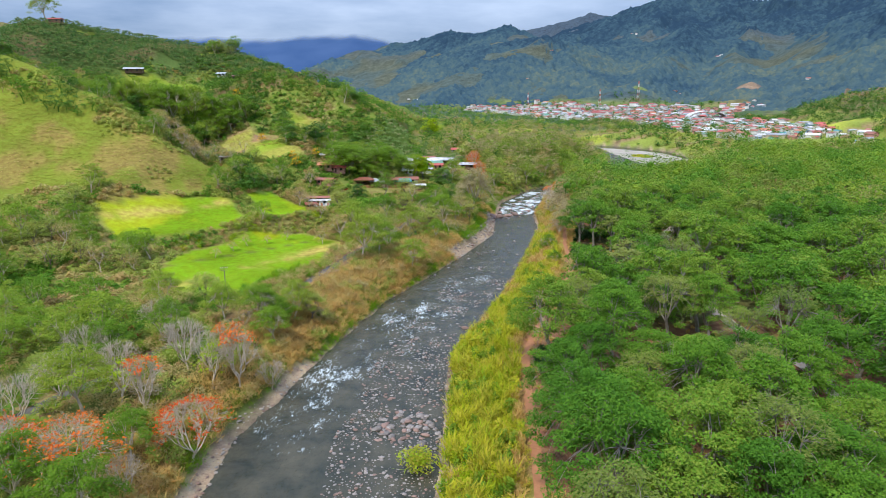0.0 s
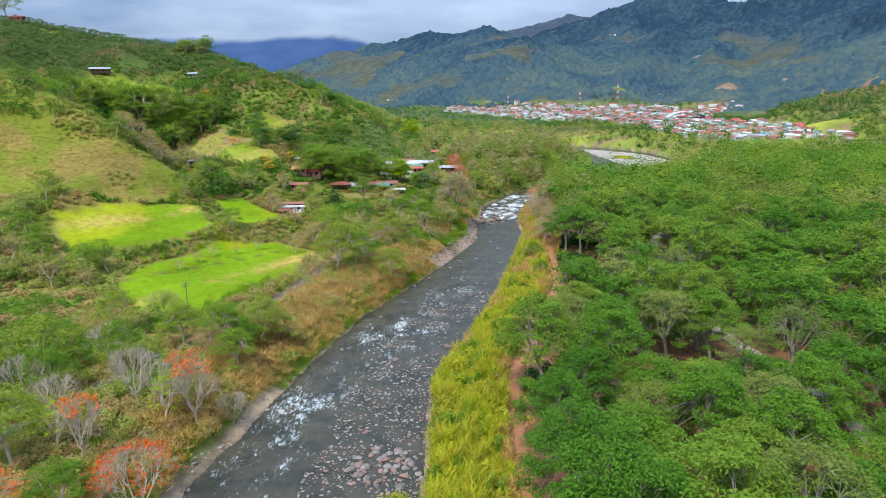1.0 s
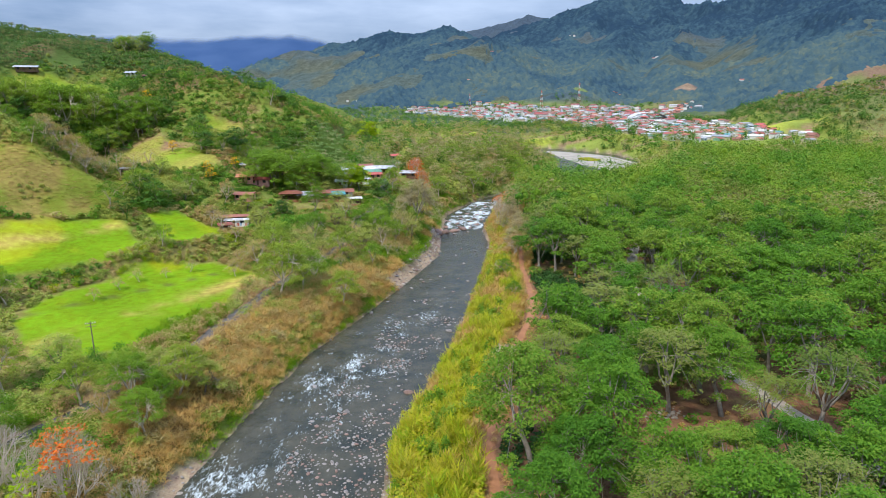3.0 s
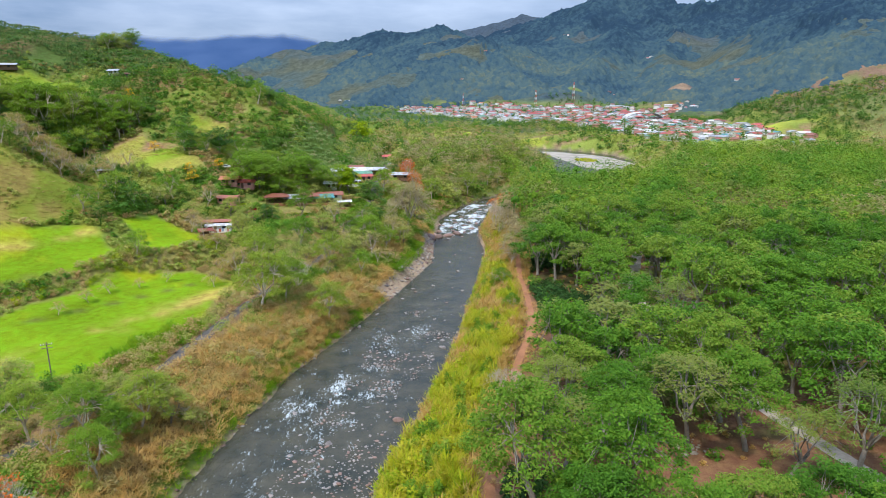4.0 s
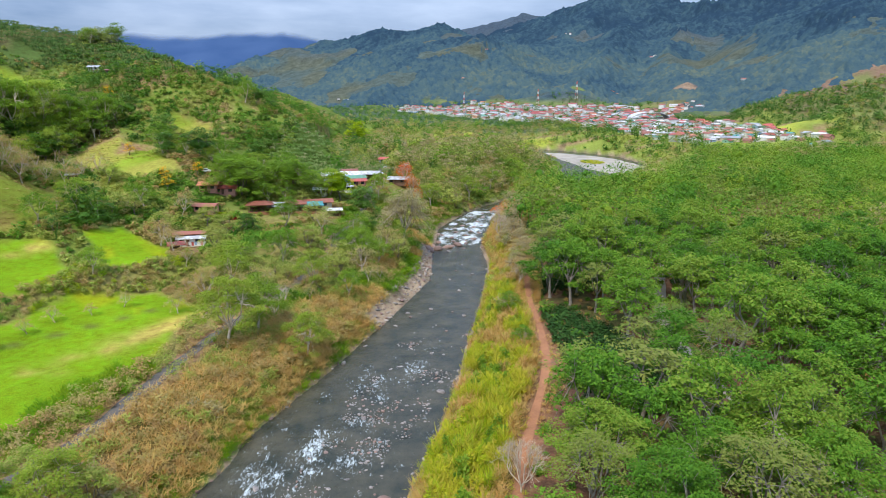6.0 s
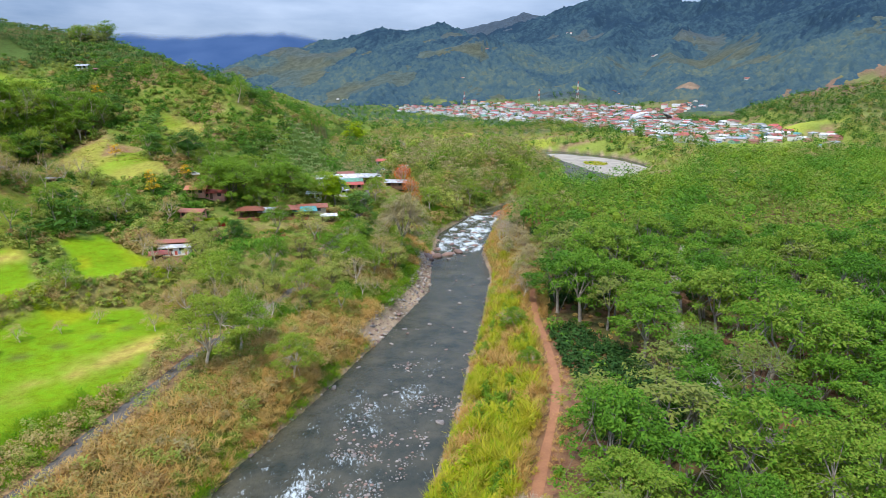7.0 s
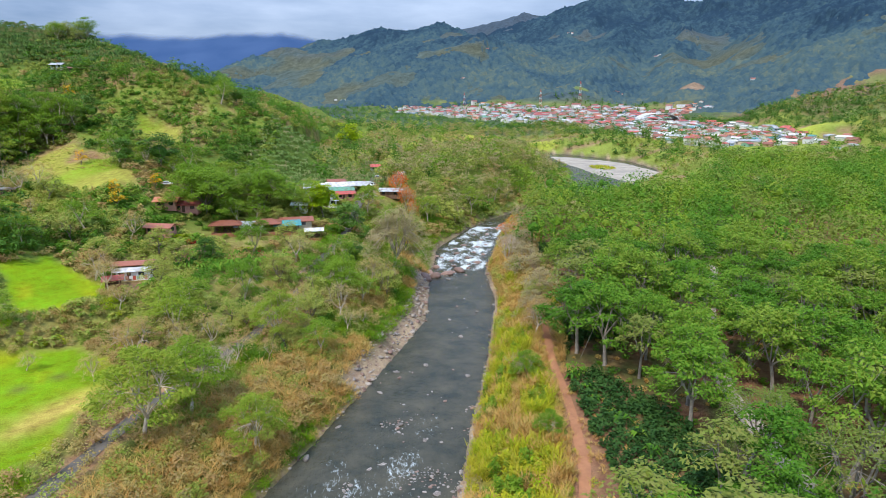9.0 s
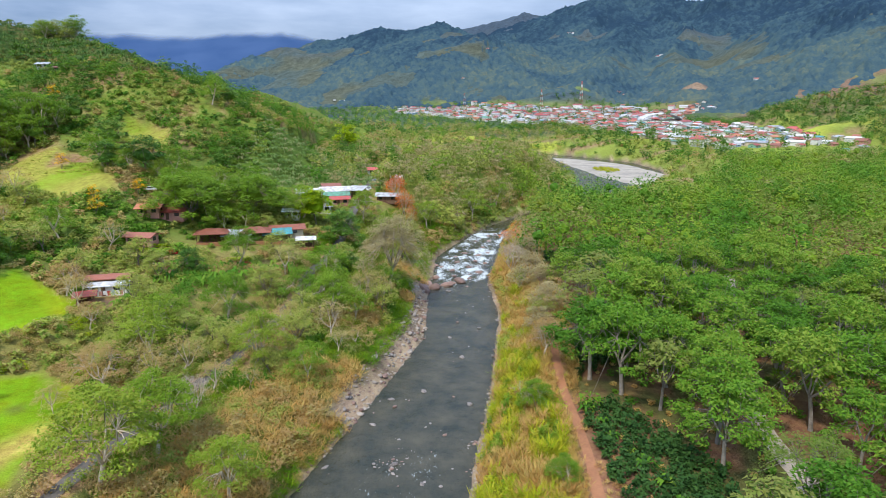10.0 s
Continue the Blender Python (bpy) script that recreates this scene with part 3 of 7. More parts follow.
def cover(x, y, z):
    """Colour of the ground cover: what grows or lies there, and haze blue on the mountains."""
    def c(*rgb):
        return np.array(rgb)[None, :]

    def lay(base, colour, w):
        return base + (colour - base) * np.clip(w, 0, 1)[:, None]
    dl, dr = left_bank(y) - x, x - right_bank(y)
    n1, n2, n3 = fbm(x, y, 28, 4, 71), fbm(x, y, 90, 4, 81), fbm(x, y, 7, 3, 91)
    col = np.repeat(c(0.14, 0.19, 0.03), len(x), 0)
    col = lay(col, c(0.22, 0.24, 0.045), ss(n1, -0.1, 0.5))
    col = lay(col, c(0.26, 0.19, 0.075), 0.7 * ss(n2, 0.25, 0.7))
    # forest floor on the far side of the river: litter and earth
    right = ss(dr, 10, 16) * (1 - ss(y, 330, 480))
    col = lay(col, lay(np.repeat(c(0.20, 0.105, 0.06), len(x), 0), c(0.10, 0.10, 0.035), ss(n1 + 0.5 * n3, 0.1, 0.6)), right)
    # cane strip
    col = lay(col, c(0.20, 0.19, 0.03), ss(dr, 1.5, 4) * (1 - ss(dr, 11, 15)))
    tr_d, _ = to_line(x, y, TRACK)
    col = lay(col, c(0.29, 0.15, 0.085), 0.8 * (1 - ss(tr_d + 1.2 * n3, 0.8, 2.6)) * (dr > 0))
    # dry bank and its scrub
    col = lay(col, lay(np.repeat(c(0.22, 0.15, 0.06), len(x), 0), c(0.13, 0.15, 0.035), ss(n1, -0.2, 0.3)), ss(dl, 2, 5) * (1 - ss(dl, 22, 40)) * (y < 360))
    ln_d, _ = to_line(x, y, LANE)
    col = lay(col, c(0.33, 0.20, 0.11), (1 - ss(ln_d + 1.0 * n3, 2.2, 4.2)) * (y < 300))
    # hillsides
    hill = ss(z, 11, 18) * ss(dl, 40, 70) * (y < 700)
    col = lay(col, lay(lay(np.repeat(c(0.145, 0.19, 0.032), len(x), 0), c(0.27, 0.19, 0.085), ss(n1 + 0.5 * n3, 0.05, 0.6)), c(0.10, 0.155, 0.028), ss(n2, 0.1, 0.5)), hill)
    col = lay(col, lay(np.repeat(c(0.075, 0.115, 0.028), len(x), 0), c(0.17, 0.14, 0.06), ss(n1, 0.2, 0.6)), hill * ss(z, 62, 76))
    grassy = hill * (1 - ss(y, 300, 350)) * ss(dl, 90, 120)
    col = lay(col, lay(np.repeat(c(0.165, 0.195, 0.024), len(x), 0), c(0.24, 0.175, 0.05), 0.85 * ss(n1 + 0.8 * n3 + 0.4 * n2, 0.2, 1.0)), grassy)
    # fields and meadows
    for k, f in enumerate(FIELDS):
        e = edge_dist(x, y, f) + 1.5 * n3
        mown = lay(np.repeat(c(0.165, 0.275, 0.008), len(x), 0), c(0.285, 0.325, 0.012), ss(n1 + 0.5 * n3, -0.2, 0.3))
        along = np.exp(-((-(x + 68) * 0.8 + (y - 149.5) * 0.6 - 3.2 - 1.2 * n3) / 3.6) ** 2) * ss(n3 + 0.5 * n1, -1.0, 0.1)
        ditch = np.exp(-((-(x + 68) * 0.8 + (y - 149.5) * 0.6 - 25.5 + 0.165 * ((x + 68) * 0.6 + (y - 149.5) * 0.8) - 0.5 * n1) / 0.7) ** 2)
        across = np.exp(-((-(x + 103) * 0.75 + (y - 212) * 0.66 - 1.5 * n1 - 0.8 * n3) / 2.4) ** 2) * ss(n3 + 0.5 * n1, -1.0, 0.2)
        band = (along, across, 0 * x)[k]
        mown = lay(mown, c(0.44, 0.32, 0.085), 0.9 * band)
        if k == 0:
            mown = lay(mown, c(0.13, 0.13, 0.03), 0.8 * ditch)
        col = lay(col, mown, ss(e, -1, 1.5))
    for f in MEADOWS:
        e = edge_dist(x, y, f) + 2.0 * n3
        col = lay(col, lay(np.repeat(c(0.19, 0.26, 0.022), len(x), 0), c(0.28, 0.27, 0.05), ss(n1, 0, 0.4)), ss(e, -2, 2))
    # valley beyond the forest
    far = ss(y, 360, 460) * (1 - ss(z, 34, 48)) * ss(x, -10, 60)
    col = lay(col, lay(lay(np.repeat(c(0.20, 0.24, 0.045), len(x), 0), c(0.33, 0.36, 0.05), ss(n2, 0.0, 0.5)), c(0.28, 0.19, 0.10), ss(np.sin(y * 0.09 + 1.5 * n2), 0.72, 0.95)), far)
    col = lay(col, c(0.070, 0.105, 0.050), ss(y, 680, 800) * (1 - ss(z, 34, 48)))
    # mountains: forest, pasture and bare scars, with blue haze mixed into the colours
    mount = np.maximum(ss(z, 36, 60), ss(-x, 10, 80)) * ss(y, 560, 900)
    m1, m2 = fbm(x, y, 210, 5, 101), fbm(x, y, 75, 4, 111)
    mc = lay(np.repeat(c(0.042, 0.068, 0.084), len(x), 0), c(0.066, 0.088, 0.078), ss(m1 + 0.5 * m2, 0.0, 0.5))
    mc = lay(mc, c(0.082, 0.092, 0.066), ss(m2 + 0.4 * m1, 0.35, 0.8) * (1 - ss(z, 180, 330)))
    # haze painted in as more blue towards the summits
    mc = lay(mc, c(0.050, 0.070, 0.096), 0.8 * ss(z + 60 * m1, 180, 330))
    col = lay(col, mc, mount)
    sc = np.hypot((x - 552) / 24, (y - 1140) / 30) + 0.5 * m2
    col = lay(col, c(0.24, 0.165, 0.11), 1 - ss(sc, 0.5, 1.1))
    col = lay(col, c(0.16, 0.21, 0.07), 1 - ss(np.hypot((x - 393) / 16, (y - 1264) / 14) + 0.3 * m2, 0.6, 1.1))
    rh = ss(z, 24, 30) * ss(x, 400, 440) * (1 - ss(y, 900, 1000))
    col = lay(col, lay(np.repeat(c(0.15, 0.165, 0.055), len(x), 0), c(0.20, 0.125, 0.085), ss(m2 + 0.6 * n1, -0.3, 0.3)), rh)
    foot = ss(x, 395, 440) * (1 - ss(z, 26, 36)) * ss(y, 480, 540) * (1 - ss(y, 760, 840))
    col = lay(col, c(0.24, 0.22, 0.095), foot)
    # bare yards and cuttings by the houses
    for ax, ay, rx_, ry_ in ((-20, 268, 9, 5), (-50, 242, 5, 4), (-44, 262, 3, 6), (-12, 345, 9, 12), (-13, 300, 8, 5), (5, 360, 6, 9), (-109, 318, 8, 5), (-100, 345, 4, 9)):
        e = np.hypot((x - ax) / rx_, (y - ay) / ry_) + 0.35 * n3
        col = lay(col, c(0.30, 0.18, 0.095), 1 - ss(e, 0.75, 1.1))
    # shores and bed
    shore = np.maximum(dl, dr) + 100 * ss(y, 740, 780)
    pebbles = lay(np.repeat(c(0.34, 0.25, 0.165), len(x), 0), c(0.20, 0.155, 0.105), ss(n3, -0.3, 0.4))
    beach = ss(y, 195, 205) * (1 - ss(y, 275, 290)) * (dl > 0)
    col = lay(col, pebbles, 1 - ss(shore - 2.6 * beach - 0.8 * (dl > 0) * (1 - ss(y, 112, 120)) + 1.9 * ss(y, 118, 126) * (1 - ss(y, 196, 204)) * (dl > 0) + 0.9 * n3, 0.6, 2.6))
    col = lay(col, c(0.10, 0.085, 0.06), 1 - ss(shore, -1.5, 0.2))
    return col


build_ground()


# ---- river ----
def build_river():
    rows = np.concatenate([np.arange(-396, 40, 12), np.arange(40, 360, 0.8), np.arange(360, 780, 3)])
    u = np.linspace(-0.04, 1.04, 56)
    L, R = left_bank(rows) - 0.6, right_bank(rows) + 0.6
    x = L[:, None] + (R - L)[:, None] * u[None, :]
    y = np.repeat(rows[:, None], len(u), 1)
    across = np.clip(u, 0, 1)[None, :] + 0 * x
    riffle = np.interp(y, (80, 92, 104, 118, 150, 172, 205), (0.0, 1.02, 1.08, 1.0, 0.92, 0.78, 0.1))
    lane = np.exp(-((across - np.interp(y, (80, 110, 140, 190), (0.20, 0.27, 0.45, 0.58))) / np.interp(y, (85, 105, 130), (0.22, 0.29, 0.46))) ** 2)
    clump = 0.6 * fbm(x, y * 0.7, 2.6, 2, 131) + 0.22 * fbm(x, y * 0.6, 9, 2, 132)
    foam = 0.235 * riffle * lane + 0.20 * clump * riffle * lane + 0.06 + 0.07 * clump - 0.05 * ss(y, 185, 225)
    rapid = ss(y, 280, 290) * (1 - ss(y, 345, 358)) * ss(across, 0.02, 0.15) * (1 - ss(across, 0.86, 0.99))
    foam = foam + rapid * (0.35 + 0.26 * clump)
    tail = ss(y, 262, 282) * (1 - ss(y, 282, 286)) * np.exp(-((across - 0.35) / 0.25) ** 2)
    foam = foam + 0.27 * tail
    low = (1 - ss(y, 62, 84)) * np.exp(-((across - 0.35) / 0.3) ** 2)
    foam = foam + 0.10 * low
    chop = np.clip(foam, 0, 0.5)
    z = water_level(y) + 0.03 * fbm(x, y, 3, 3, 141) + 0.55 * chop * fbm(x, y * 0.6, 2.2, 3, 151)
    nr, na = x.shape
    i = (np.arange(nr - 1)[:, None] * na + np.arange(na - 1)).ravel()
    me = make_mesh("river", np.stack([x, y, z], 2).reshape(-1, 3), np.stack([i, i + 1, i + na + 1, i + na], 1), M_WATER, True)
    me.attributes.new("foam", "FLOAT", "POINT").data.foreach_set("value", foam.ravel().astype(np.float32))
    return tagged(new("water", me), "dark grey shallow river with white riffles and rapids", "river", kind="structure")


build_river()
drape("road", LANE, 2.6, M_ASPHALT, 0.10, label="narrow grey asphalt lane between scrub and fields")
drape("dirt_track", TRACK, 1.5, M_DIRT, 0.05, label="red earth track behind the cane strip")
drape("gravel_road", GRAVEL_ROAD, 3.0, M_GRAVEL, 0.08, label="pale gravel road under the forest trees")


# ---- plants: pieces ----
def leaves(c, size, rng, flat=0.7, droop=0.15, out=None, slim=0.55):
    """One bent leaf spray at each place c."""
    n = len(c)
    a = rng.uniform(0, 2 * np.pi, n)
    d = np.stack([np.cos(a), np.sin(a), np.zeros(n)], 1)
    if out is not None:
        d = d * 0.7 + out
        d /= np.linalg.norm(d, axis=1)[:, None] + 1e-6
    nz = rng.normal(0, 1 - flat, (n, 3))
    nz[:, 2] += 1
    nz /= np.linalg.norm(nz, axis=1)[:, None]
    side = np.cross(nz, d)
    side /= np.linalg.norm(side, axis=1)[:, None] + 1e-6
    d = np.cross(side, nz)
    s = (size * rng.uniform(0.65, 1.35, n))[:, None]
    tip = np.zeros((n, 3))
    tip[:, 2] = -droop
    w = side * s * slim * 0.62
    v = np.stack([c - d * s * 0.5 - w, c - d * s * 0.35 + w, c + (d * 0.62 + tip) * s], 1)
    return v.reshape(-1, 3), np.arange(3 * n).reshape(n, 3)


def merge(parts):
    v, f, k = [], [], 0
    mixed_ = len({pf.shape[1] for _, pf in parts}) > 1
    for pv, pf in parts:
        v.append(pv)
        if mixed_ and pf.shape[1] == 4:
            pf = np.concatenate([pf[:, :3], pf[:, [0, 2, 3]]])
        f.append(pf + k)
        k += len(pv)
    return np.concatenate(v), np.concatenate(f)


def limb(pts, radii, sides=5):
    """A tapered tube through the points."""
    pts = np.asarray(pts, float)
    d = np.gradient(pts, axis=0)
    d /= np.linalg.norm(d, axis=1)[:, None] + 1e-9
    ref = np.where(np.abs(d[:, 2:3]) > 0.9, [[1.0, 0, 0]], [[0, 0, 1.0]])
    u = np.cross(d, ref)
    u /= np.linalg.norm(u, axis=1)[:, None] + 1e-9
    w = np.cross(d, u)
    a = np.arange(sides) * 2 * np.pi / sides
    r = np.asarray(radii, float)[:, None, None]
    v = pts[:, None, :] + r * (np.cos(a)[None, :, None] * u[:, None, :] + np.sin(a)[None, :, None] * w[:, None, :])
    k = len(pts)
    i, j = np.meshgrid(np.arange(k - 1), np.arange(sides), indexing="ij")
    i, j = i.ravel(), j.ravel()
    jn = (j + 1) % sides
    return v.reshape(-1, 3), np.stack([i * sides + j, i * sides + jn, (i + 1) * sides + jn, (i + 1) * sides + j], 1)


def arc(a, b, sag, rng, k=4):
    a, b = np.asarray(a, float), np.asarray(b, float)
    t = np.linspace(0, 1, k)[:, None]
    p = a + (b - a) * t
    p[:, 2] += sag * np.sin(np.pi * t[:, 0])
    p[1:-1] += rng.normal(0, 0.04 * np.linalg.norm(b - a), (k - 2, 3))
    return p


def tree_arrays(seed, H, R, depth, pads, per_pad, size, fork=0.4, limbs=5, twig=True, trunk_r=None, pad_r=1.5, hollow=0.25, flat=0.75):
    """Trunk and crown of a spreading tree: pads of leaf sprays held by forked limbs."""
    rng = np.random.default_rng(seed)
    tr = trunk_r or 0.022 * H
    lean = rng.normal(0, 0.05 * H, 2)
    top = np.array([lean[0], lean[1], H * fork])
    wood = [limb([(0, 0, -0.6), (0, 0, 0.4), (lean[0] * 0.4, lean[1] * 0.4, H * fork * 0.55), top], [tr * 1.7, tr * 1.15, tr * 0.95, tr * 0.85], 7)]
    # places of the pads: uneven shell, gaps between
    ga = rng.uniform(0, 6.28)
    cs = []
    for k in range(pads):
        rr = R * np.sqrt((k + 0.6) / pads) * rng.uniform(0.82, 1.12)
        an = ga + k * 2.39996 + rng.normal(0, 0.25)
        lob = 1 + 0.16 * math.sin(3 * an + ga) + 0.1 * math.sin(5 * an)
        q = min(rr / R, 1.15)
        z = H - depth * q ** 2.4 - (rng.uniform(0, 0.9) ** 2) * depth * 0.7 * (1 - hollow) + rng.normal(0, 0.3)
        cs.append((lean[0] + rr * lob * math.cos(an), lean[1] + rr * lob * math.sin(an), z))
    cs = np.array(cs)
    base_an = rng.uniform(0, 6.28)
    hubs = []
    for k in range(limbs):
        an = base_an + 2 * np.pi * k / limbs + rng.normal(0, 0.2)
        r = R * rng.uniform(0.3, 0.5)
        hub = np.array([lean[0] + r * math.cos(an), lean[1] + r * math.sin(an), H - depth * 0.55 - rng.uniform(0.4, 1.2)])
        hub[2] = max(hub[2], H * fork + 0.8)
        wood.append(limb(arc(top - (0, 0, rng.uniform(0, 0.6)), hub, -0.3, rng), [tr * 0.62, tr * 0.5, tr * 0.42, tr * 0.34]))
        hubs.append(hub)
    hubs = np.array(hubs)
    for c in cs:
        h = hubs[np.argmin(((hubs - c) ** 2).sum(1))]
        wood.append(limb(arc(h, c - (0, 0, 0.15), 0.25, rng, 3), [tr * 0.19, tr * 0.13, tr * 0.05], 4) if twig else limb([h, c - (0, 0, 0.15)], [tr * 0.15, tr * 0.05], 3))
    parts = []
    if per_pad:
        for c in cs:
            m = max(3, int(per_pad * rng.uniform(0.6, 1.4)))
            pr = pad_r * rng.uniform(0.7, 1.25)
            o = rng.normal(0, 1, (m, 3))
            o /= np.linalg.norm(o, axis=1)[:, None]
            o *= (rng.uniform(0.15, 1, m) ** 0.5)[:, None] * pr
            o[:, 2] *= 0.42
            o[:, 2] -= 0.10 * (o[:, 0] ** 2 + o[:, 1] ** 2) / pr
            away = c - np.array([lean[0], lean[1], c[2]])
            parts.append(leaves(c + o, size, rng, flat, 0.25, out=o / pr * 0.6 + away / (np.linalg.norm(away) + 0.1) * 0.3))
    return merge(wood), (merge(parts) if parts else None)


def crown_mass(seed, R, H, z0, rough=0.42, detail=2):
    """The closed inner mass of a dense crown, lobed and uneven, cut off below."""
    bm = bmesh.new()
    bmesh.ops.create_icosphere(bm, subdivisions=detail, radius=1)
    off = Vector((seed * 3.7, seed * 1.9, seed * 0.7))
    for v in bm.verts:
        k = 1 + rough * (noise.noise(v.co * 1.7 + off) * 1.3 + noise.noise(v.co * 4.1 + off) * 0.8)
        v.co = Vector((v.co.x * R * k, v.co.y * R * k, z0 + (v.co.z if v.co.z > 0 else v.co.z * 0.55) * H * k))
    bm.verts.index_update()
    v, f = np.array([q.co for q in bm.verts]), np.array([[q.index for q in p.verts] for p in bm.faces])
    bm.free()
    return v, f


def bare_arrays(seed, H, R, tr, twigs=3):
    """A leafless tree: a vase of limbs that fork to a broad dome of fine twigs. Returns wood and the twig ends."""
    rng = np.random.default_rng(seed)
    fork = np.array([rng.normal(0, 0.3), rng.normal(0, 0.3), H * rng.uniform(0.14, 0.22)])
    wood, ends = [limb(arc((0, 0, -0.5), fork, 0, rng, 4), [tr * 1.5, tr * 1.1, tr, tr * 0.9], 6)], []

    def at(an, q, z):
        return np.array([fork[0] + R * q * math.cos(an), fork[1] + R * q * math.sin(an), z])
    a0 = rng.uniform(0, 6.28)
    for i in range(6):
        an = a0 + i * 1.047 + rng.normal(0, 0.25)
        q1 = rng.uniform(0.24, 0.5)
        h1 = at(an, q1, H * rng.uniform(0.36, 0.52))
        wood.append(limb(arc(fork - (0, 0, rng.uniform(0, 0.5)), h1, -0.25, rng, 4), [tr * 0.62, tr * 0.5, tr * 0.44, tr * 0.36], 5))
        for j in range(4):
            an2, q2 = an + rng.normal(0, 0.42), np.clip(q1 + rng.uniform(-0.1, 0.42), 0.05, 0.85)
            h2 = at(an2, q2, H * (0.78 - 0.26 * q2 ** 2 + rng.normal(0, 0.025)))
            wood.append(limb(arc(h1 - (h1 - fork) * rng.uniform(0, 0.3), h2, -0.1, rng, 4), [tr * 0.34, tr * 0.28, tr * 0.22, tr * 0.15], 4))
            for k in range(6):
                q3 = np.clip(q2 + rng.uniform(-0.14, 0.36), 0.03, 1.08)
                h3 = at(an2 + rng.normal(0, 0.26), q3, H * (0.96 - 0.40 * q3 ** 2.0 + rng.normal(0, 0.022)))
                wood.append(limb(arc(h2 - (h2 - h1) * rng.uniform(0, 0.5), h3, 0.08, rng, 3), [tr * 0.16, tr * 0.12, tr * 0.08], 3))
                for m in range(twigs):
                    o = rng.normal(0, 1, 3) * (1, 1, 0.5) + (0, 0, 0.75)
                    o[:2] += (h3 - fork)[:2] / R * 0.9
                    e = h3 + o / np.linalg.norm(o) * H * rng.uniform(0.05, 0.11)
                    wood.append(limb([h3 - (h3 - h2) * rng.uniform(0, 0.5), e], [tr * 0.085, tr * 0.045], 3))
                    ends.append(e)
    return merge(wood), np.array(ends)


def tuft_arrays(seed, blades, height, spread_, width, bend=0.5, leafy=0.0):
    """Blades from one root; leafy: how far up the stems they spring."""
    r = np.random.default_rng(seed)
    an = r.uniform(0, 6.283, blades)
    d = np.stack([np.cos(an), np.sin(an), np.zeros(blades)], 1)
    side = np.stack([-d[:, 1], d[:, 0], np.zeros(blades)], 1)
    side = side + r.normal(0, 0.4, (blades, 3))
    z0 = height * leafy * r.uniform(0, 1, blades)
    ln = height * (1 - 0.55 * leafy) * r.uniform(0.5, 1.05, blades)
    el = np.radians(r.uniform(62 - 50 * bend, 86 - 34 * bend, blades))
    o = np.stack([r.normal(0, spread_ * 0.4, blades), r.normal(0, spread_ * 0.4, blades), z0 - 0.05], 1)
    o[:, :2] += d[:, :2] * (spread_ * 0.25 * leafy)
    tip = o + d * (ln * np.cos(el))[:, None]
    tip[:, 2] += ln * np.sin(el)
    w = side * (width * r.uniform(0.6, 1.3, blades))[:, None]
    v = np.stack([o - w * 0.5, o + w * 0.5, tip], 1)
    return v.reshape(-1, 3), np.arange(3 * blades).reshape(-1, 3)


def shrub_arrays(seed, R, H, n, size, lumps=5):
    rng = np.random.default_rng(seed)
    parts = []
    for k in range(lumps):
        an, rr = rng.uniform(0, 6.28), R * rng.uniform(0.1, 0.65)
        c = np.array([rr * math.cos(an), rr * math.sin(an), H * rng.uniform(0.35, 0.7)])
        m = n // lumps
        o = rng.normal(0, 1, (m, 3))
        o /= np.linalg.norm(o, axis=1)[:, None]
        o *= (rng.uniform(0.4, 1, m) ** 0.5)[:, None] * R * 0.55
        o[:, 2] *= H / R * 0.75
        p = c + o
        p[:, 2] = np.abs(p[:, 2])
        parts.append(leaves(p, size, rng, 0.4, 0.2, out=o / R))
    return merge(parts)


def banana_arrays(seed, H=3.6):
    rng = np.random.default_rng(seed)
    parts = [limb([(0, 0, -0.3), (0, 0, H * 0.3), (0, 0, H * 0.6)], [0.16, 0.13, 0.08], 4)]
    for k in range(8):
        an = k * 2.4 + rng.normal(0, 0.2)
        d = np.array([math.cos(an), math.sin(an), 0])
        s = np.array([-d[1], d[0], 0]) * 0.36
        up = rng.uniform(0.3, 1.0)
        p = [np.array([0, 0, H * 0.5]), d * 1.3 + (0, 0, H * (0.6 + 0.32 * up)), d * 2.5 + (0, 0, H * (0.3 + 0.25 * up))]
        v = np.array([p[0] - s * 0.2, p[0] + s * 0.2, p[1] - s, p[1] + s, p[2] - s * 0.2, p[2] + s * 0.2])
        parts.append((v, np.array([[0, 1, 3, 2], [2, 3, 5, 4]])))
    return merge(parts)


# ---- placing ----
def spread(rng, x0, x1, y0, y1, gap, ok, tries=30000):
    """Places no nearer to one another than the gap, where ok(x, y) holds."""
    xs, ys = rng.uniform(x0, x1, tries), rng.uniform(y0, y1, tries)
    good = ok(xs, ys)
    xs, ys = xs[good], ys[good]
    cell, out = {}, []
    for x, y in zip(xs, ys):
        i, j = int(x // gap), int(y // gap)
        if all((x - a) ** 2 + (y - b) ** 2 >= gap * gap for p in range(i - 1, i + 2) for q in range(j - 1, j + 2) for a, b in cell.get((p, q), ())):
            cell.setdefault((i, j), []).append((x, y))
            out.append((x, y))
    return np.array(out).reshape(-1, 2)


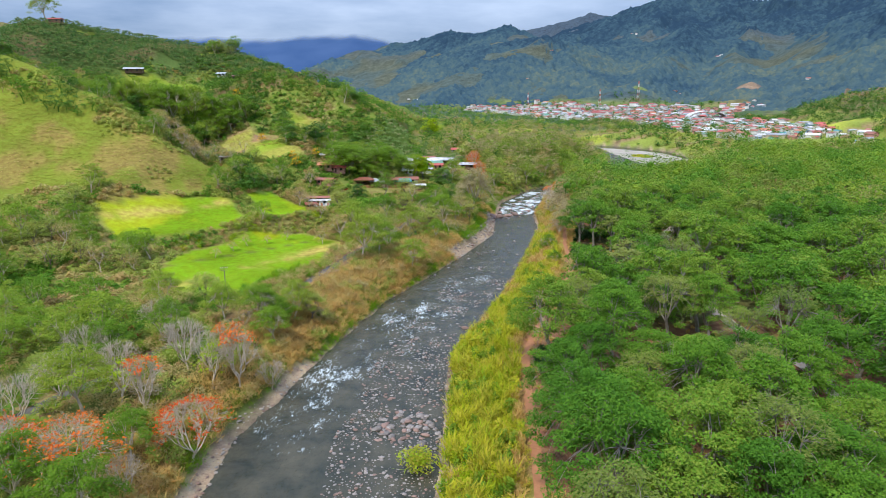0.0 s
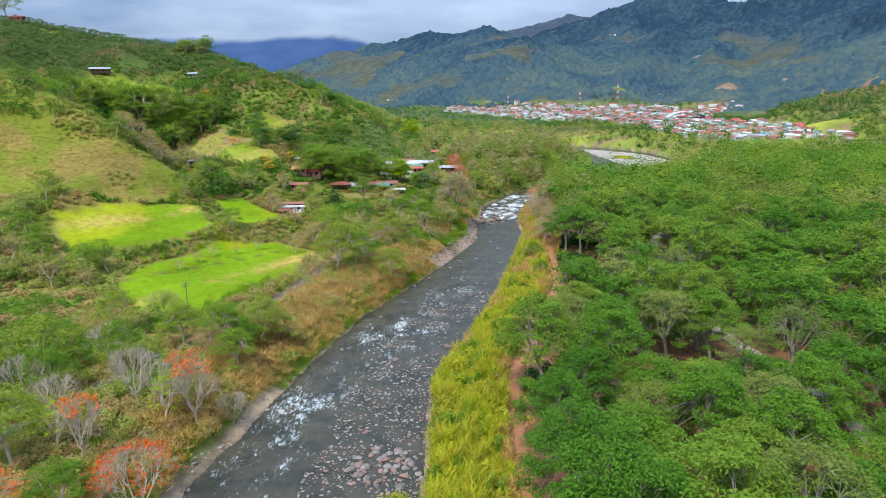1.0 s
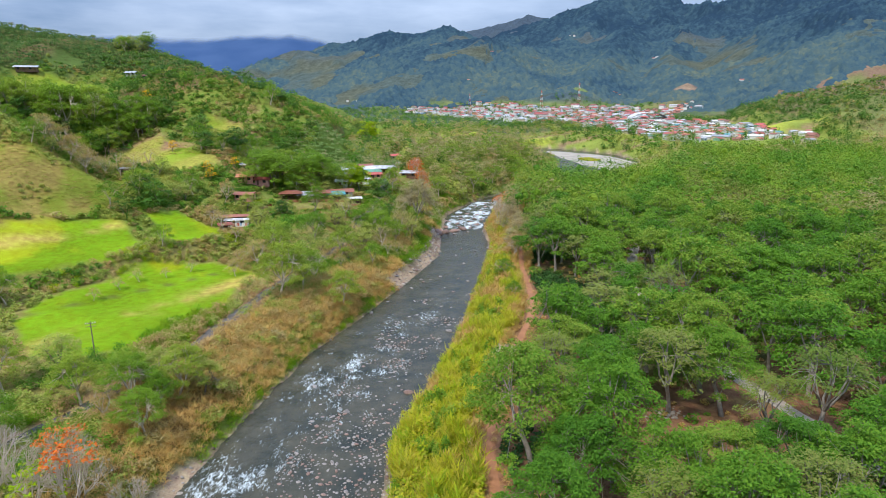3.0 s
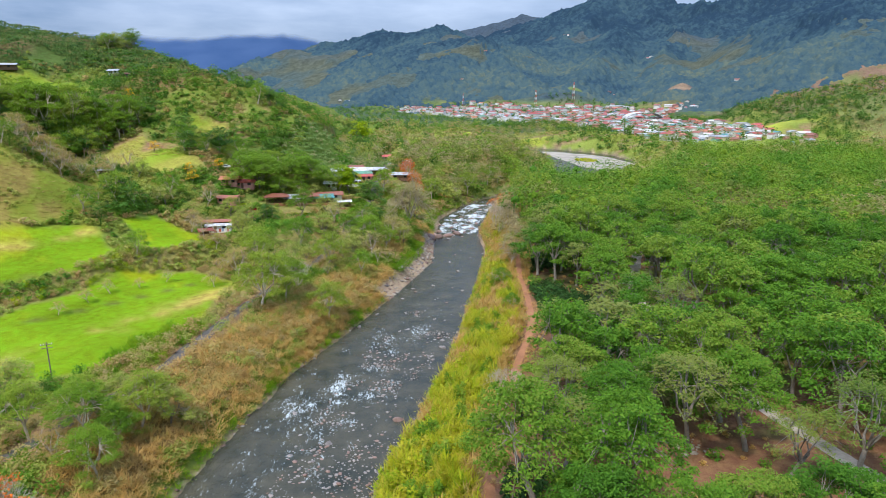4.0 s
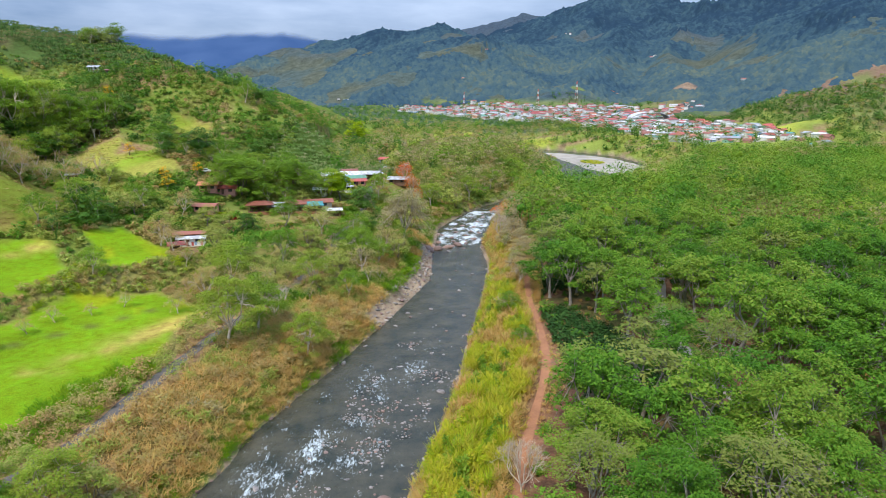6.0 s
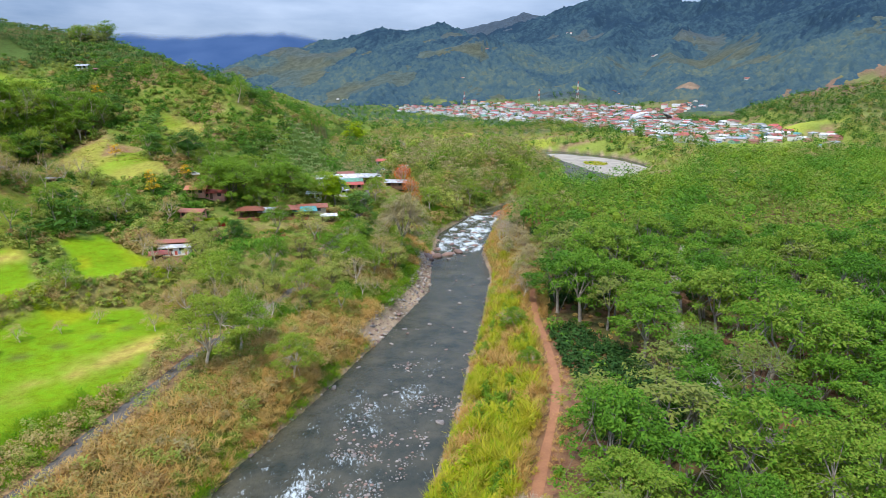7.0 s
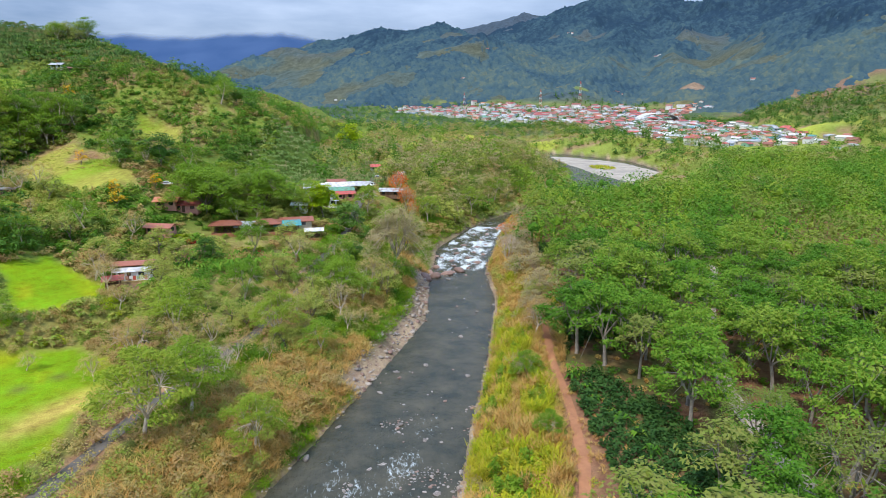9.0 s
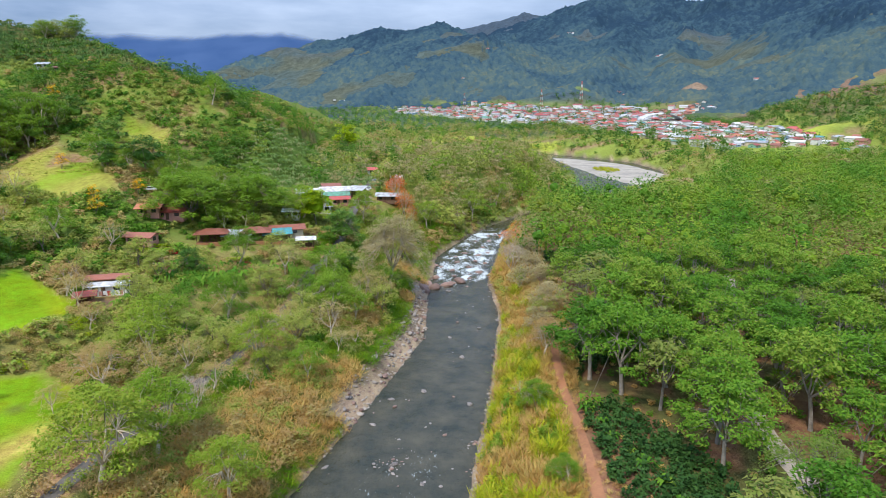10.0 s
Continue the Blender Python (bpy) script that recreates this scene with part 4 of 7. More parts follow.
def stuff(name, protos, places, mat, label, category, rng, smin=0.8, smax_=1.25, sink=0.1, squash=0.12, mats=None):
    """Many plants of a kind that nobody would count, joined into one mesh."""
    vs, fs, tones, k = [], [], [], 0
    if not len(places):
        return None
    z = ground_z(places[:, 0], places[:, 1])
    which = rng.integers(0, len(protos), len(places))
    for w, (pv, pf) in enumerate(protos):
        sel = np.where(which == w)[0]
        if not len(sel):
            continue
        m = len(sel)
        a, s = rng.uniform(0, 6.283, m), rng.uniform(smin, smax_, m)
        sz = s * rng.uniform(1 - squash, 1 + squash, m)
        ca, sa = (np.cos(a) * s)[:, None], (np.sin(a) * s)[:, None]
        x = pv[None, :, 0] * ca - pv[None, :, 1] * sa + places[sel, 0][:, None]
        y = pv[None, :, 0] * sa + pv[None, :, 1] * ca + places[sel, 1][:, None]
        zz = pv[None, :, 2] * sz[:, None] + (z[sel] - sink)[:, None]
        vs.append(np.stack([x, y, zz], 2).reshape(-1, 3))
        fs.append((pf[None] + (np.arange(m) * len(pv))[:, None, None]).reshape(-1, pf.shape[1]) + k)
        tones.append(np.repeat(rng.uniform(0, 1, m), len(pv)))
        k += m * len(pv)
    me = make_mesh(name, np.concatenate(vs), np.concatenate(fs), mat, False, np.concatenate(tones))
    return tagged(new(name, me), label, category, kind="stuff")


class Kind:
    """A tree with a trunk and a crown, built once a variant and copied."""

    def __init__(self, name, label, wood_mat, leaf_mat_, category="tree", group=""):
        self.name, self.label, self.wood, self.leaf, self.category, self.group = name, label, wood_mat, leaf_mat_, category, group
        self.first, self.meshes = {}, {}

    def variant(self, key, wood, crown, extra=None):
        self.meshes[key] = [("trunk", make_mesh("trunk", *wood, self.wood, True))]
        if crown is not None:
            self.meshes[key].append(("crown", make_mesh("crown", *crown, self.leaf)))
        if extra:
            self.meshes[key].append((extra[0], make_mesh(extra[0], *extra[1], extra[2])))

    def plant(self, key, x, y, scale=1.0, turn=0.0, tall=1.0, z=None):
        m = Matrix.Translation((x, y, (gz(x, y) if z is None else z) - 0.1)) @ Matrix.Rotation(turn, 4, "Z")
        if key in self.first:
            ob = copy_thing(self.first[key], m)
        else:
            ob = new(self.name)
            ob.empty_display_size = 0.5
            tagged(ob, self.label, self.category, self.group)
            ob.matrix_basis = m
            for nm, me in self.meshes[key]:
                new(nm, me).parent = ob
            self.first[key] = ob
        ob.scale = (scale, scale, scale * tall)
        return ob


rng = np.random.default_rng(7)

# ---- the plantation forest beyond the track ----
CLEARINGS = ((40, 105, 11), (35, 97, 5), (44, 86, 7), (92, 133, 8), (84, 126, 6), (24, 128, 7), (20, 119, 5), (30, 70, 6), (57, 99, 7), (59, 110, 5), (60, 168, 5))


COFFEE = [(41, 198), (48, 199), (55, 182), (54, 160), (48, 147), (38, 147), (40, 168)]


def forest_ok(x, y):
    dr = x - right_bank(y)
    road, _ = to_line(x, y, GRAVEL_ROAD)
    track, _ = to_line(x, y, TRACK)
    ok = (dr > 12) & (track > 5.0) & (road > 4.6)
    for cx, cy, r in CLEARINGS:
        ok &= np.hypot(x - cx, y - cy) > r
    ok &= x > np.interp(y, [q[1] for q in TRACK], [q[0] for q in TRACK])
    ok &= ~in_poly(x, y, COFFEE) | (vnoise(x / 6, y / 6, 14) > 0.92)
    return ok & ~in_poly(x, y, [(84, 362), (150, 362), (235, 480), (240, 640), (80, 640)])


shade = Kind("shade_tree", "spreading green shade tree with a pale trunk and layered crown", M_GREYBARK, M_GREEN, group="plantation shade trees")

for k in range(5):
    shade.variant(("near", k), *tree_arrays(100 + k, 13.0 + 0.9 * (k % 3), 5.9 + 0.5 * (k % 2), 6.8, 84, 170, 0.28, 0.36, 5, pad_r=1.45, hollow=0.0, flat=0.45))
for k in range(4):
    shade.variant(("mid", k), *tree_arrays(120 + k, 13.2 + 0.9 * (k % 3), 6.0, 6.8, 52, 66, 0.45, 0.36, 4, twig=False, pad_r=1.6, hollow=0.0, flat=0.45))
pale = Kind("thin_tree", "half-bare tree with sparse grey-green crown and pale limbs", M_GREYBARK, M_PALE, group="half-bare trees")
for k in range(3):
    pale.variant(("near", k), *tree_arrays(140 + k, 13, 5.2, 4.5, 60, 62, 0.27, 0.38, 6, pad_r=1.3, hollow=0.3))
for k in range(2):
    pale.variant(("mid", k), *tree_arrays(150 + k, 13, 5.2, 4.5, 30, 32, 0.6, 0.38, 5, twig=False, pad_r=1.6, hollow=0.3))

FIXED_PALE = ((30, 86.5), (60.2, 150.9), (94.6, 216.6), (57, 166), (47, 84), (26, 112), (30, 122))
spots = spread(rng, 8, 262, -30, 350, 7.2, forest_ok, 80000)
spots = spots[[all(np.hypot(x - a, y - b) > 6 for a, b in FIXED_PALE) for x, y in spots]]
seen = spots[np.abs(np.degrees(np.arctan2(spots[:, 0] - 4, spots[:, 1] + 60)) - 2) < 42]
order = np.argsort(np.hypot(seen[:, 0] - 20, seen[:, 1] - 100) + 200 * (seen[:, 1] < 40))
for n_, i in enumerate(order):
    x, y = seen[i]
    if n_ >= 300:
        break
    lod = "near" if (y < 132 and x < 62) else "mid"
    kind = pale if (vnoise(x / 9, y / 9, 5) > 0.84 or (x - right_bank(y) < 24 and y > 225 and rng.random() < 0.6)) else shade
    count = {("near", shade): 5, ("mid", shade): 4, ("near", pale): 3, ("mid", pale): 2}[lod, kind]
    kind.plant((lod, int(rng.integers(count))), x, y, rng.uniform(0.82, 1.22), rng.uniform(0, 6.28), rng.uniform(0.88, 1.1))
for x, y in FIXED_PALE:
    pale.plant(("near", int(rng.integers(3))), x, y, rng.uniform(0.85, 1.1), rng.uniform(0, 6.28))
rest = seen[order[300:]]


def wood_tree(seed, H, R, depth, pads, per, size, pad_r):
    """Trunk, limbs and leaf masses in one, for woods too many to count."""
    w, c = tree_arrays(seed, H, R, depth, pads, per, size, fork=0.3, limbs=3, twig=False, pad_r=pad_r, hollow=0.0, flat=0.5)
    return merge([w, c])


def dome_proto(seed, H, R, n, size):
    """A far tree with a dense domed crown: trunk, inner mass, and leaf sprays all over it."""
    r = np.random.default_rng(seed)
    z0, up = H * 0.58, H * 0.42
    v, f = crown_mass(seed, R, up, z0)
    w = r.dirichlet((1, 1, 1), n)
    p = (v[f[r.integers(0, len(f), n)]] * w[:, :, None]).sum(1)
    o = p - (0, 0, z0)
    o /= np.linalg.norm(o, axis=1)[:, None]
    trunk = limb([(0, 0, -0.5), (0.2, 0.1, z0)], [0.028 * H, 0.018 * H], 4)
    core = (v - (0, 0, z0)) * (0.24, 0.24, 0.26) + (0, 0, z0)
    p = (p - (0, 0, z0)) * r.uniform(0.72, 1.08, (n, 1)) + (0, 0, z0)
    return merge([trunk, (core, f), leaves(p, size, r, 0.45, 0.25, out=o * 0.5)])


FAR = [dome_proto(200 + k, 11 + k, 5.8, 330, 0.72) for k in range(4)]
BELT = [dome_proto(220 + k, 10 + k, 4.9, 150, 1.1) for k in range(4)]
ROUND = [dome_proto(205 + k, 6.5 + k, 3.6, 130, 0.85) for k in range(3)]
AIRY = [wood_tree(230 + k, 7.5 + k, 3.8, 4.4, 13, 20, 0.55, 1.3) for k in range(3)]
SMALL = [dome_proto(210 + k, 6.5 + k, 3.5, 60, 1.1) for k in range(3)]
back = spread(rng, 40, 420, 330, 520, 6.8, lambda x, y: forest_ok(x, y) & (x > right_bank(y) + 5) & ~in_poly(x, y, TOWN) & (y < 470 + 0 * x), 30000)
far_woods = np.concatenate([rest, back])
fw = 0.55 * vnoise(far_woods[:, 0] / 26, far_woods[:, 1] / 26, 231) + 0.45 * vnoise(far_woods[:, 0] / 5, far_woods[:, 1] / 5, 232)
stuff("forest_trees", FAR, far_woods[fw < 0.48], M_GREEN, "dense green shade trees of the far plantation", "forest", rng, 0.8, 1.3)
stuff("forest_trees", FAR, far_woods[(fw >= 0.48) & (fw < 0.61)], M_BANK, "fresh light green shade trees of the far plantation", "forest", rng, 0.8, 1.35)
stuff("forest_trees", FAR, far_woods[(fw >= 0.61) & (fw < 0.75)], M_PALE, "paler grey-green trees of the far plantation", "forest", rng, 0.8, 1.25)
stuff("forest_trees", AIRY, far_woods[fw >= 0.75], M_TAN, "tan half-bare trees of the far plantation", "forest", rng, 1.1, 1.6)

# ---- cane strip and low growth on the right bank ----
CANE = [tuft_arrays(300 + k, 120, 2.0 + 0.4 * k, 1.0, 0.12, 0.7, 0.9) for k in range(5)]


def strip_ok(x, y):
    d, e = x - right_bank(y), to_line(x, y, TRACK)[0]
    return (d > 0.9) & (e > 1.9) & (d < 15.5) & (vnoise(x / 2.5, y / 2.5, 9) > 0.14)


cane = spread(rng, -12, 85, 5, 345, 0.74, strip_ok, 110000)
edge_ = ss(to_line(cane[:, 0], cane[:, 1], TRACK)[0], 4.5, 1.5)
mixed = 0.75 * vnoise(cane[:, 0] / 5, cane[:, 1] / 5, 33) + 0.3 * vnoise(cane[:, 0] / 1.3, cane[:, 1] / 1.3, 34) + 0.25 * ss(cane[:, 1], 190, 260) + 0.45 * edge_
leaf_to = 0.58 + 0.30 * (1 - ss(cane[:, 1], 105, 165))
leafy_c = vnoise(cane[:, 0] / 1.7, cane[:, 1] / 1.7, 36) > 0.5
CLUMP = [shrub_arrays(310 + k, 0.85, 2.1 + 0.4 * k, 84, 0.42, 4) for k in range(4)]
fresh = vnoise(cane[:, 0] / 2.2, cane[:, 1] / 2.2, 37) > 0.58
stuff("cane", CLUMP, cane[(mixed < leaf_to) & leafy_c & fresh], M_BANK, "fresh green leafy clumps among the cane", "grass", rng, 0.7, 1.25)
stuff("cane", CLUMP, cane[(mixed < leaf_to) & leafy_c & ~fresh], M_CANE, "leafy yellow-green cane clumps along the river bank", "grass", rng, 0.6, 1.15)
stuff("cane", CANE, cane[(mixed < leaf_to) & ~leafy_c], M_CANE, "tall yellow-green cane grass along the river bank", "grass", rng, 0.6, 1.15)
stuff("dry_grass", CANE, cane[mixed >= leaf_to], M_DRY, "dry straw-coloured grass among the cane", "grass", rng, 0.5, 0.95)

# ---- dry grass and scrub on the left bank ----
DRY = [tuft_arrays(320 + k, 72, 2.1, 1.1, 0.08, 0.9, 0.6) for k in range(4)]


def left_ok(x, y):
    d = left_bank(y) - x
    lane, _ = to_line(x, y, LANE)
    return (d > np.where((y > 122) & (y < 205), 0.3, np.where(y < 118, 2.3, 1.2))) & (d < 34) & (lane > 1.9) & ~((y > 203) & (y < 280) & (d < 3.6))


tufts = spread(rng, -80, 60, 10, 340, 1.0, left_ok, 85000)
d_ = left_bank(tufts[:, 1]) - tufts[:, 0]
w_ = vnoise(tufts[:, 0] / 9, tufts[:, 1] / 9, 55)
dry_side = (d_ < 12 + 6 * ss(tufts[:, 1], 112, 126)) & (d_ > 1.2) & (w_ + 0.15 * ss(tufts[:, 1], 90, 150) - 0.45 * ss(tufts[:, 1], 190, 230) > 0.28)
stuff("dry_grass", DRY, tufts[dry_side], M_DRY, "arching dry orange-brown grass on the river bank", "grass", rng, 0.7, 1.4)
green_side = ~dry_side & (w_ < 0.55)
rim = spread(rng, -46, 32, 62, 285, 0.8, lambda x, y: (left_bank(y) - x > np.where(y < 118, 1.9, -0.1)) & (left_bank(y) - x < 5.0) & (y < 204), 30000)
rn = vnoise(rim[:, 0] / 4, rim[:, 1] / 4, 57)
stuff("dry_grass", DRY, rim[rn > 0.38], M_DRY, "dry orange grass hanging over the water's edge", "grass", rng, 0.6, 1.2)
stuff("bank_grass", DRY, rim[rn <= 0.38], M_GRASS, "fresh green grass at the water's edge", "grass", rng, 0.5, 0.9)
stuff("bank_grass", DRY, tufts[green_side], M_GRASS, "green and yellow grass on the river bank", "grass", rng, 0.6, 1.2)

SHRUB = [shrub_arrays(340 + k, 1.5, 2.1, 160, 0.31, 6) for k in range(4)]
SHRUB_LOW = [shrub_arrays(350 + k, 1.6, 1.9, 84, 0.56, 5) for k in range(4)]
brush = spread(rng, -60, 45, 84, 205, 2.3, lambda x, y: left_ok(x, y) & (left_bank(y) - x > 2.2) & (left_bank(y) - x < 17) & (vnoise(x / 6, y / 6, 58) > 0.36), 20000)
bn = vnoise(brush[:, 0] / 4, brush[:, 1] / 4, 59)
stuff("bank_brush", SHRUB, brush[bn < 0.45], M_BRUSH, "dry brown brush among the bank grass", "shrubs", rng, 0.8, 1.45)
stuff("bank_brush", SHRUB, brush[(bn >= 0.45) & (bn < 0.75)], M_OLIVE, "olive brush among the bank grass", "shrubs", rng, 0.7, 1.4)
stuff("bank_brush", SHRUB, brush[bn >= 0.75], M_TAN, "tan brush among the bank grass", "shrubs", rng, 0.8, 1.5)


def scrub_ok(x, y):
    d = left_bank(y) - x
    lane, _ = to_line(x, y, LANE)
    ok = (d > 2.6) & (lane > 1.35) & ~((y > 203) & (y < 280) & (d < 7.0))
    for f in FIELDS + MEADOWS:
        ok &= edge_dist(x, y, f) < -0.5
    for a, b in HOMES:
        ok &= ~((np.abs(x - a) < 5) & (y < b + 4) & (y > b - 6))
    return ok


scrub = spread(rng, -150, 50, 10, 330, 1.85, scrub_ok, 70000)
d_ = left_bank(scrub[:, 1]) - scrub[:, 0]
w_ = vnoise(scrub[:, 0] / 14, scrub[:, 1] / 14, 66)
strip_ = (scrub[:, 0] > -48) & (scrub[:, 1] > 134) & (scrub[:, 1] < 206)
w_ = np.where(strip_, np.clip(0.44 + 0.5 * vnoise(scrub[:, 0] / 4, scrub[:, 1] / 4, 68), 0, 1), w_)
keep_ = ~((d_ < np.where(scrub[:, 1] > 132, 7, 14)) & (scrub[:, 1] > 85) & (scrub[:, 1] < 205) & (vnoise(scrub[:, 0] / 3, scrub[:, 1] / 3, 67) > 0.58))
scrub, d_, w_ = scrub[keep_], d_[keep_], w_[keep_]
near_ = (d_ < 60) & (scrub[:, 1] < 270)
hillside = in_poly(scrub[:, 0], scrub[:, 1], [(-240, 290), (-166, 271), (-127, 264), (-105, 300), (-92, 284), (-89, 246), (-108, 224), (-153, 226), (-230, 240)])
for nm, sel, mat, lab in (
    ("green_shrubs", near_ & (w_ < 0.40), M_GREEN, "leafy bright green shrubs"),
    ("olive_shrubs", near_ & (w_ >= 0.40) & (w_ < 0.62), M_OLIVE, "mixed olive shrubs"),
    ("dry_shrubs", near_ & (w_ >= 0.62), M_BRUSH, "dry leafless grey-brown brushwood"),
):
    stuff(nm, SHRUB, scrub[sel], mat, lab + " on the river terrace", "shrubs", rng, 0.6, 1.35)
stuff("olive_shrubs", SHRUB_LOW, scrub[~near_ & ~hillside & (w_ > 0.45)], M_OLIVE, "mixed olive shrubs between the fields", "shrubs", rng, 0.5, 1.3)
stuff("green_shrubs", SHRUB_LOW, scrub[~near_ & ~hillside & (w_ <= 0.3)], M_GREEN, "dark green hedges between the fields", "shrubs", rng, 0.6, 1.4)
stuff("dry_shrubs", SHRUB_LOW, scrub[~near_ & ~hillside & (w_ > 0.3) & (w_ <= 0.45)], M_BRUSH, "dry brown hedges between the fields", "shrubs", rng, 0.6, 1.4)
stuff("hill_shrubs", SHRUB_LOW, scrub[hillside & (w_ > 0.72)], M_OLIVE, "scattered shrubs on the grassy hillside", "shrubs", rng, 0.4, 0.9)

TERRACE_BANK = [(-86, 192), (-76, 204), (-71, 213), (-70, 224), (-56, 223), (-50, 239), (-38, 224), (-34, 206), (-50, 221.5), (-68, 211.5), (-74, 200), (-81, 189)]
tb = spread(rng, -90, -32, 185, 242, 1.15, lambda x, y: (edge_dist(x, y, TERRACE_BANK) > -1.5) & (edge_dist(x, y, FIELD_LOW) < 0.3) & (edge_dist(x, y, FIELD_TOP) < 0.3) & (edge_dist(x, y, FIELD_MID) < 0.3), 12000)
tk = 0.5 * vnoise(tb[:, 0] / 5, tb[:, 1] / 5, 61) + 0.5 * vnoise(tb[:, 0] / 1.6, tb[:, 1] / 1.6, 62)
for lo, hi, mat, lab in ((0, 0.40, M_OLIVE, "olive"), (0.40, 0.52, M_LIME, "lime-green"), (0.52, 0.74, M_BRUSH, "dry brown"), (0.74, 1.1, M_GREEN, "green")):
    stuff("terrace_shrubs", SHRUB, tb[(tk >= lo) & (tk < hi)], mat, lab + " scrub on the bank between the green fields", "shrubs", rng, 0.45, 0.95)

# ---- coffee and litter under the forest ----
COFFEE_BUSH = [shrub_arrays(360 + k, 0.8, 1.5, 64, 0.38, 4) for k in range(3)]


def under_ok(x, y):
    road, _ = to_line(x, y, GRAVEL_ROAD)
    track, _ = to_line(x, y, TRACK)
    return (x - right_bank(y) > 12) & (track > 2.2) & (road > 3) & (x > np.interp(y, [q[1] for q in TRACK], [q[0] for q in TRACK]))


coffee = spread(rng, 14, 130, 60, 300, 1.3, lambda x, y: under_ok(x, y) & (in_poly(x, y, COFFEE) | (vnoise(x / 22, y / 22, 15) > 0.74)), 40000)
field_c = spread(rng, 36, 58, 145, 201, 1.15, lambda x, y: in_poly(x, y, COFFEE) & (to_line(x, y, TRACK)[0] > 1.8), 9000)
coffee = np.concatenate([coffee[~in_poly(coffee[:, 0], coffee[:, 1], COFFEE)], field_c])
stuff("coffee_bushes", COFFEE_BUSH, coffee, M_COFFEE, "dark green coffee bushes in rows under the shade trees", "bushes", rng, 0.95, 1.6)
sap = spread(rng, 14, 120, 50, 260, 4.2, lambda x, y: under_ok(x, y) & ~in_poly(x, y, COFFEE) & (vnoise(x / 10, y / 10, 16) > 0.45), 9000)
stuff("undergrowth", SHRUB_LOW, sap, M_GREEN, "thin green undergrowth on the forest floor", "shrubs", rng, 0.35, 0.9)
brush = spread(rng, 14, 110, 50, 240, 3.2, lambda x, y: under_ok(x, y) & (vnoise(x / 9, y / 9, 17) > 0.62), 9000)
stuff("dry_undergrowth", SHRUB_LOW, brush, M_DRY, "dry reddish undergrowth on the forest floor", "shrubs", rng, 0.25, 0.6)

LITTER = [tuft_arrays(370 + k, 16, 0.45, 1.3, 0.22, 1.0) for k in range(3)]
lit = spread(rng, 14, 100, 62, 142, 1.0, lambda x, y: under_ok(x, y) & (np.minimum.reduce([np.hypot(x - a, y - b) - r for a, b, r in CLEARINGS]) < 3) & (vnoise(x / 3, y / 3, 18) > 0.3), 16000)
ln_ = vnoise(lit[:, 0] / 2, lit[:, 1] / 2, 19)
M_LITTER = leaf_mat("leaf_litter", [(0.20, 0.10, 0.055), (0.28, 0.15, 0.075), (0.34, 0.21, 0.11), (0.24, 0.13, 0.06)], 0.2, 0.8)
stuff("leaf_litter", LITTER, lit[ln_ < 0.75], M_LITTER, "fallen reddish-brown leaves and twigs on the forest floor", "leaf litter", rng, 0.4, 0.9)
stuff("undergrowth", LITTER, lit[ln_ >= 0.75], M_BANK, "low green seedlings on the forest floor", "shrubs", rng, 0.5, 1.2)

edge_t = spread(rng, 8, 62, 45, 285, 0.9, lambda x, y: (to_line(x, y, TRACK)[0] > 0.75) & (to_line(x, y, TRACK)[0] < 2.6) & (vnoise(x / 2.2, y / 2.2, 39) > 0.35), 30000)
en = vnoise(edge_t[:, 0] / 3, edge_t[:, 1] / 3, 40)
stuff("dry_grass", DRY, edge_t[en < 0.6], M_DRY, "dry grass along the edges of the dirt track", "grass", rng, 0.3, 0.65)
stuff("bank_grass", DRY, edge_t[en >= 0.6], M_CANE, "yellow-green grass along the dirt track", "grass", rng, 0.3, 0.6)

# ---- shrubs of the right bank ----
rb = spread(rng, 0, 85, 60, 350, 2.3, lambda x, y: (x - right_bank(y) > 1.2) & (x - right_bank(y) < 15) & (to_line(x, y, TRACK)[0] > 2.4) & (vnoise(x / 6, y / 6, 37) > 0.62 - 0.30 * ss(y, 205, 250)), 40000)
kind_ = vnoise(rb[:, 0] / 5, rb[:, 1] / 5, 38)
up_ = rb[:, 1] > 215
stuff("bank_shrubs", SHRUB, rb[(~up_ & (kind_ < 0.6)) | (up_ & (kind_ < 0.22))], M_LIME, "lush lime-green shrubs among the cane", "shrubs", rng, 0.6, 1.2)
stuff("bank_shrubs", SHRUB, rb[~up_ & (kind_ >= 0.6)], M_BRUSH, "grey dry shrubs among the cane", "shrubs", rng, 0.5, 1.0)
stuff("bank_shrubs", SHRUB, rb[up_ & (kind_ >= 0.22) & (kind_ < 0.55)], M_OLIVE, "olive shrubs above the far bank", "shrubs", rng, 0.8, 1.7)
stuff("bank_shrubs", SHRUB, rb[up_ & (kind_ >= 0.55)], M_DRY, "dry tan shrubs above the far bank", "shrubs", rng, 0.8, 1.6)

# ---- trees on the left bank and terrace ----

def near_tree(name, label, seed, H, R, depth, pads, per, size, leafm, wood=M_PALEBARK, n=2, group="", dense=False, **kw):
    def tree(*a, **b):
        w, c = tree_arrays(*a, **b)
        return w, (merge([c, crown_mass(seed, R * 0.5, depth * 0.36, H - depth * 0.85, 0.3)]) if dense else c)
    k = Kind(name, label, wood, leafm, group=group)
    for q in range(n):
        k.variant(q, *tree(seed + q, H, R, depth, pads, per, size, **kw))
        lite = dict(kw, twig=False, limbs=4, pad_r=kw.get("pad_r", 1.5) * 1.25)
        k.variant((q, "mid"), *tree(seed + q, H, R, depth, max(12, pads * 6 // 10), max(6, int(per * 0.62)), size * 1.4, **lite))
    return k


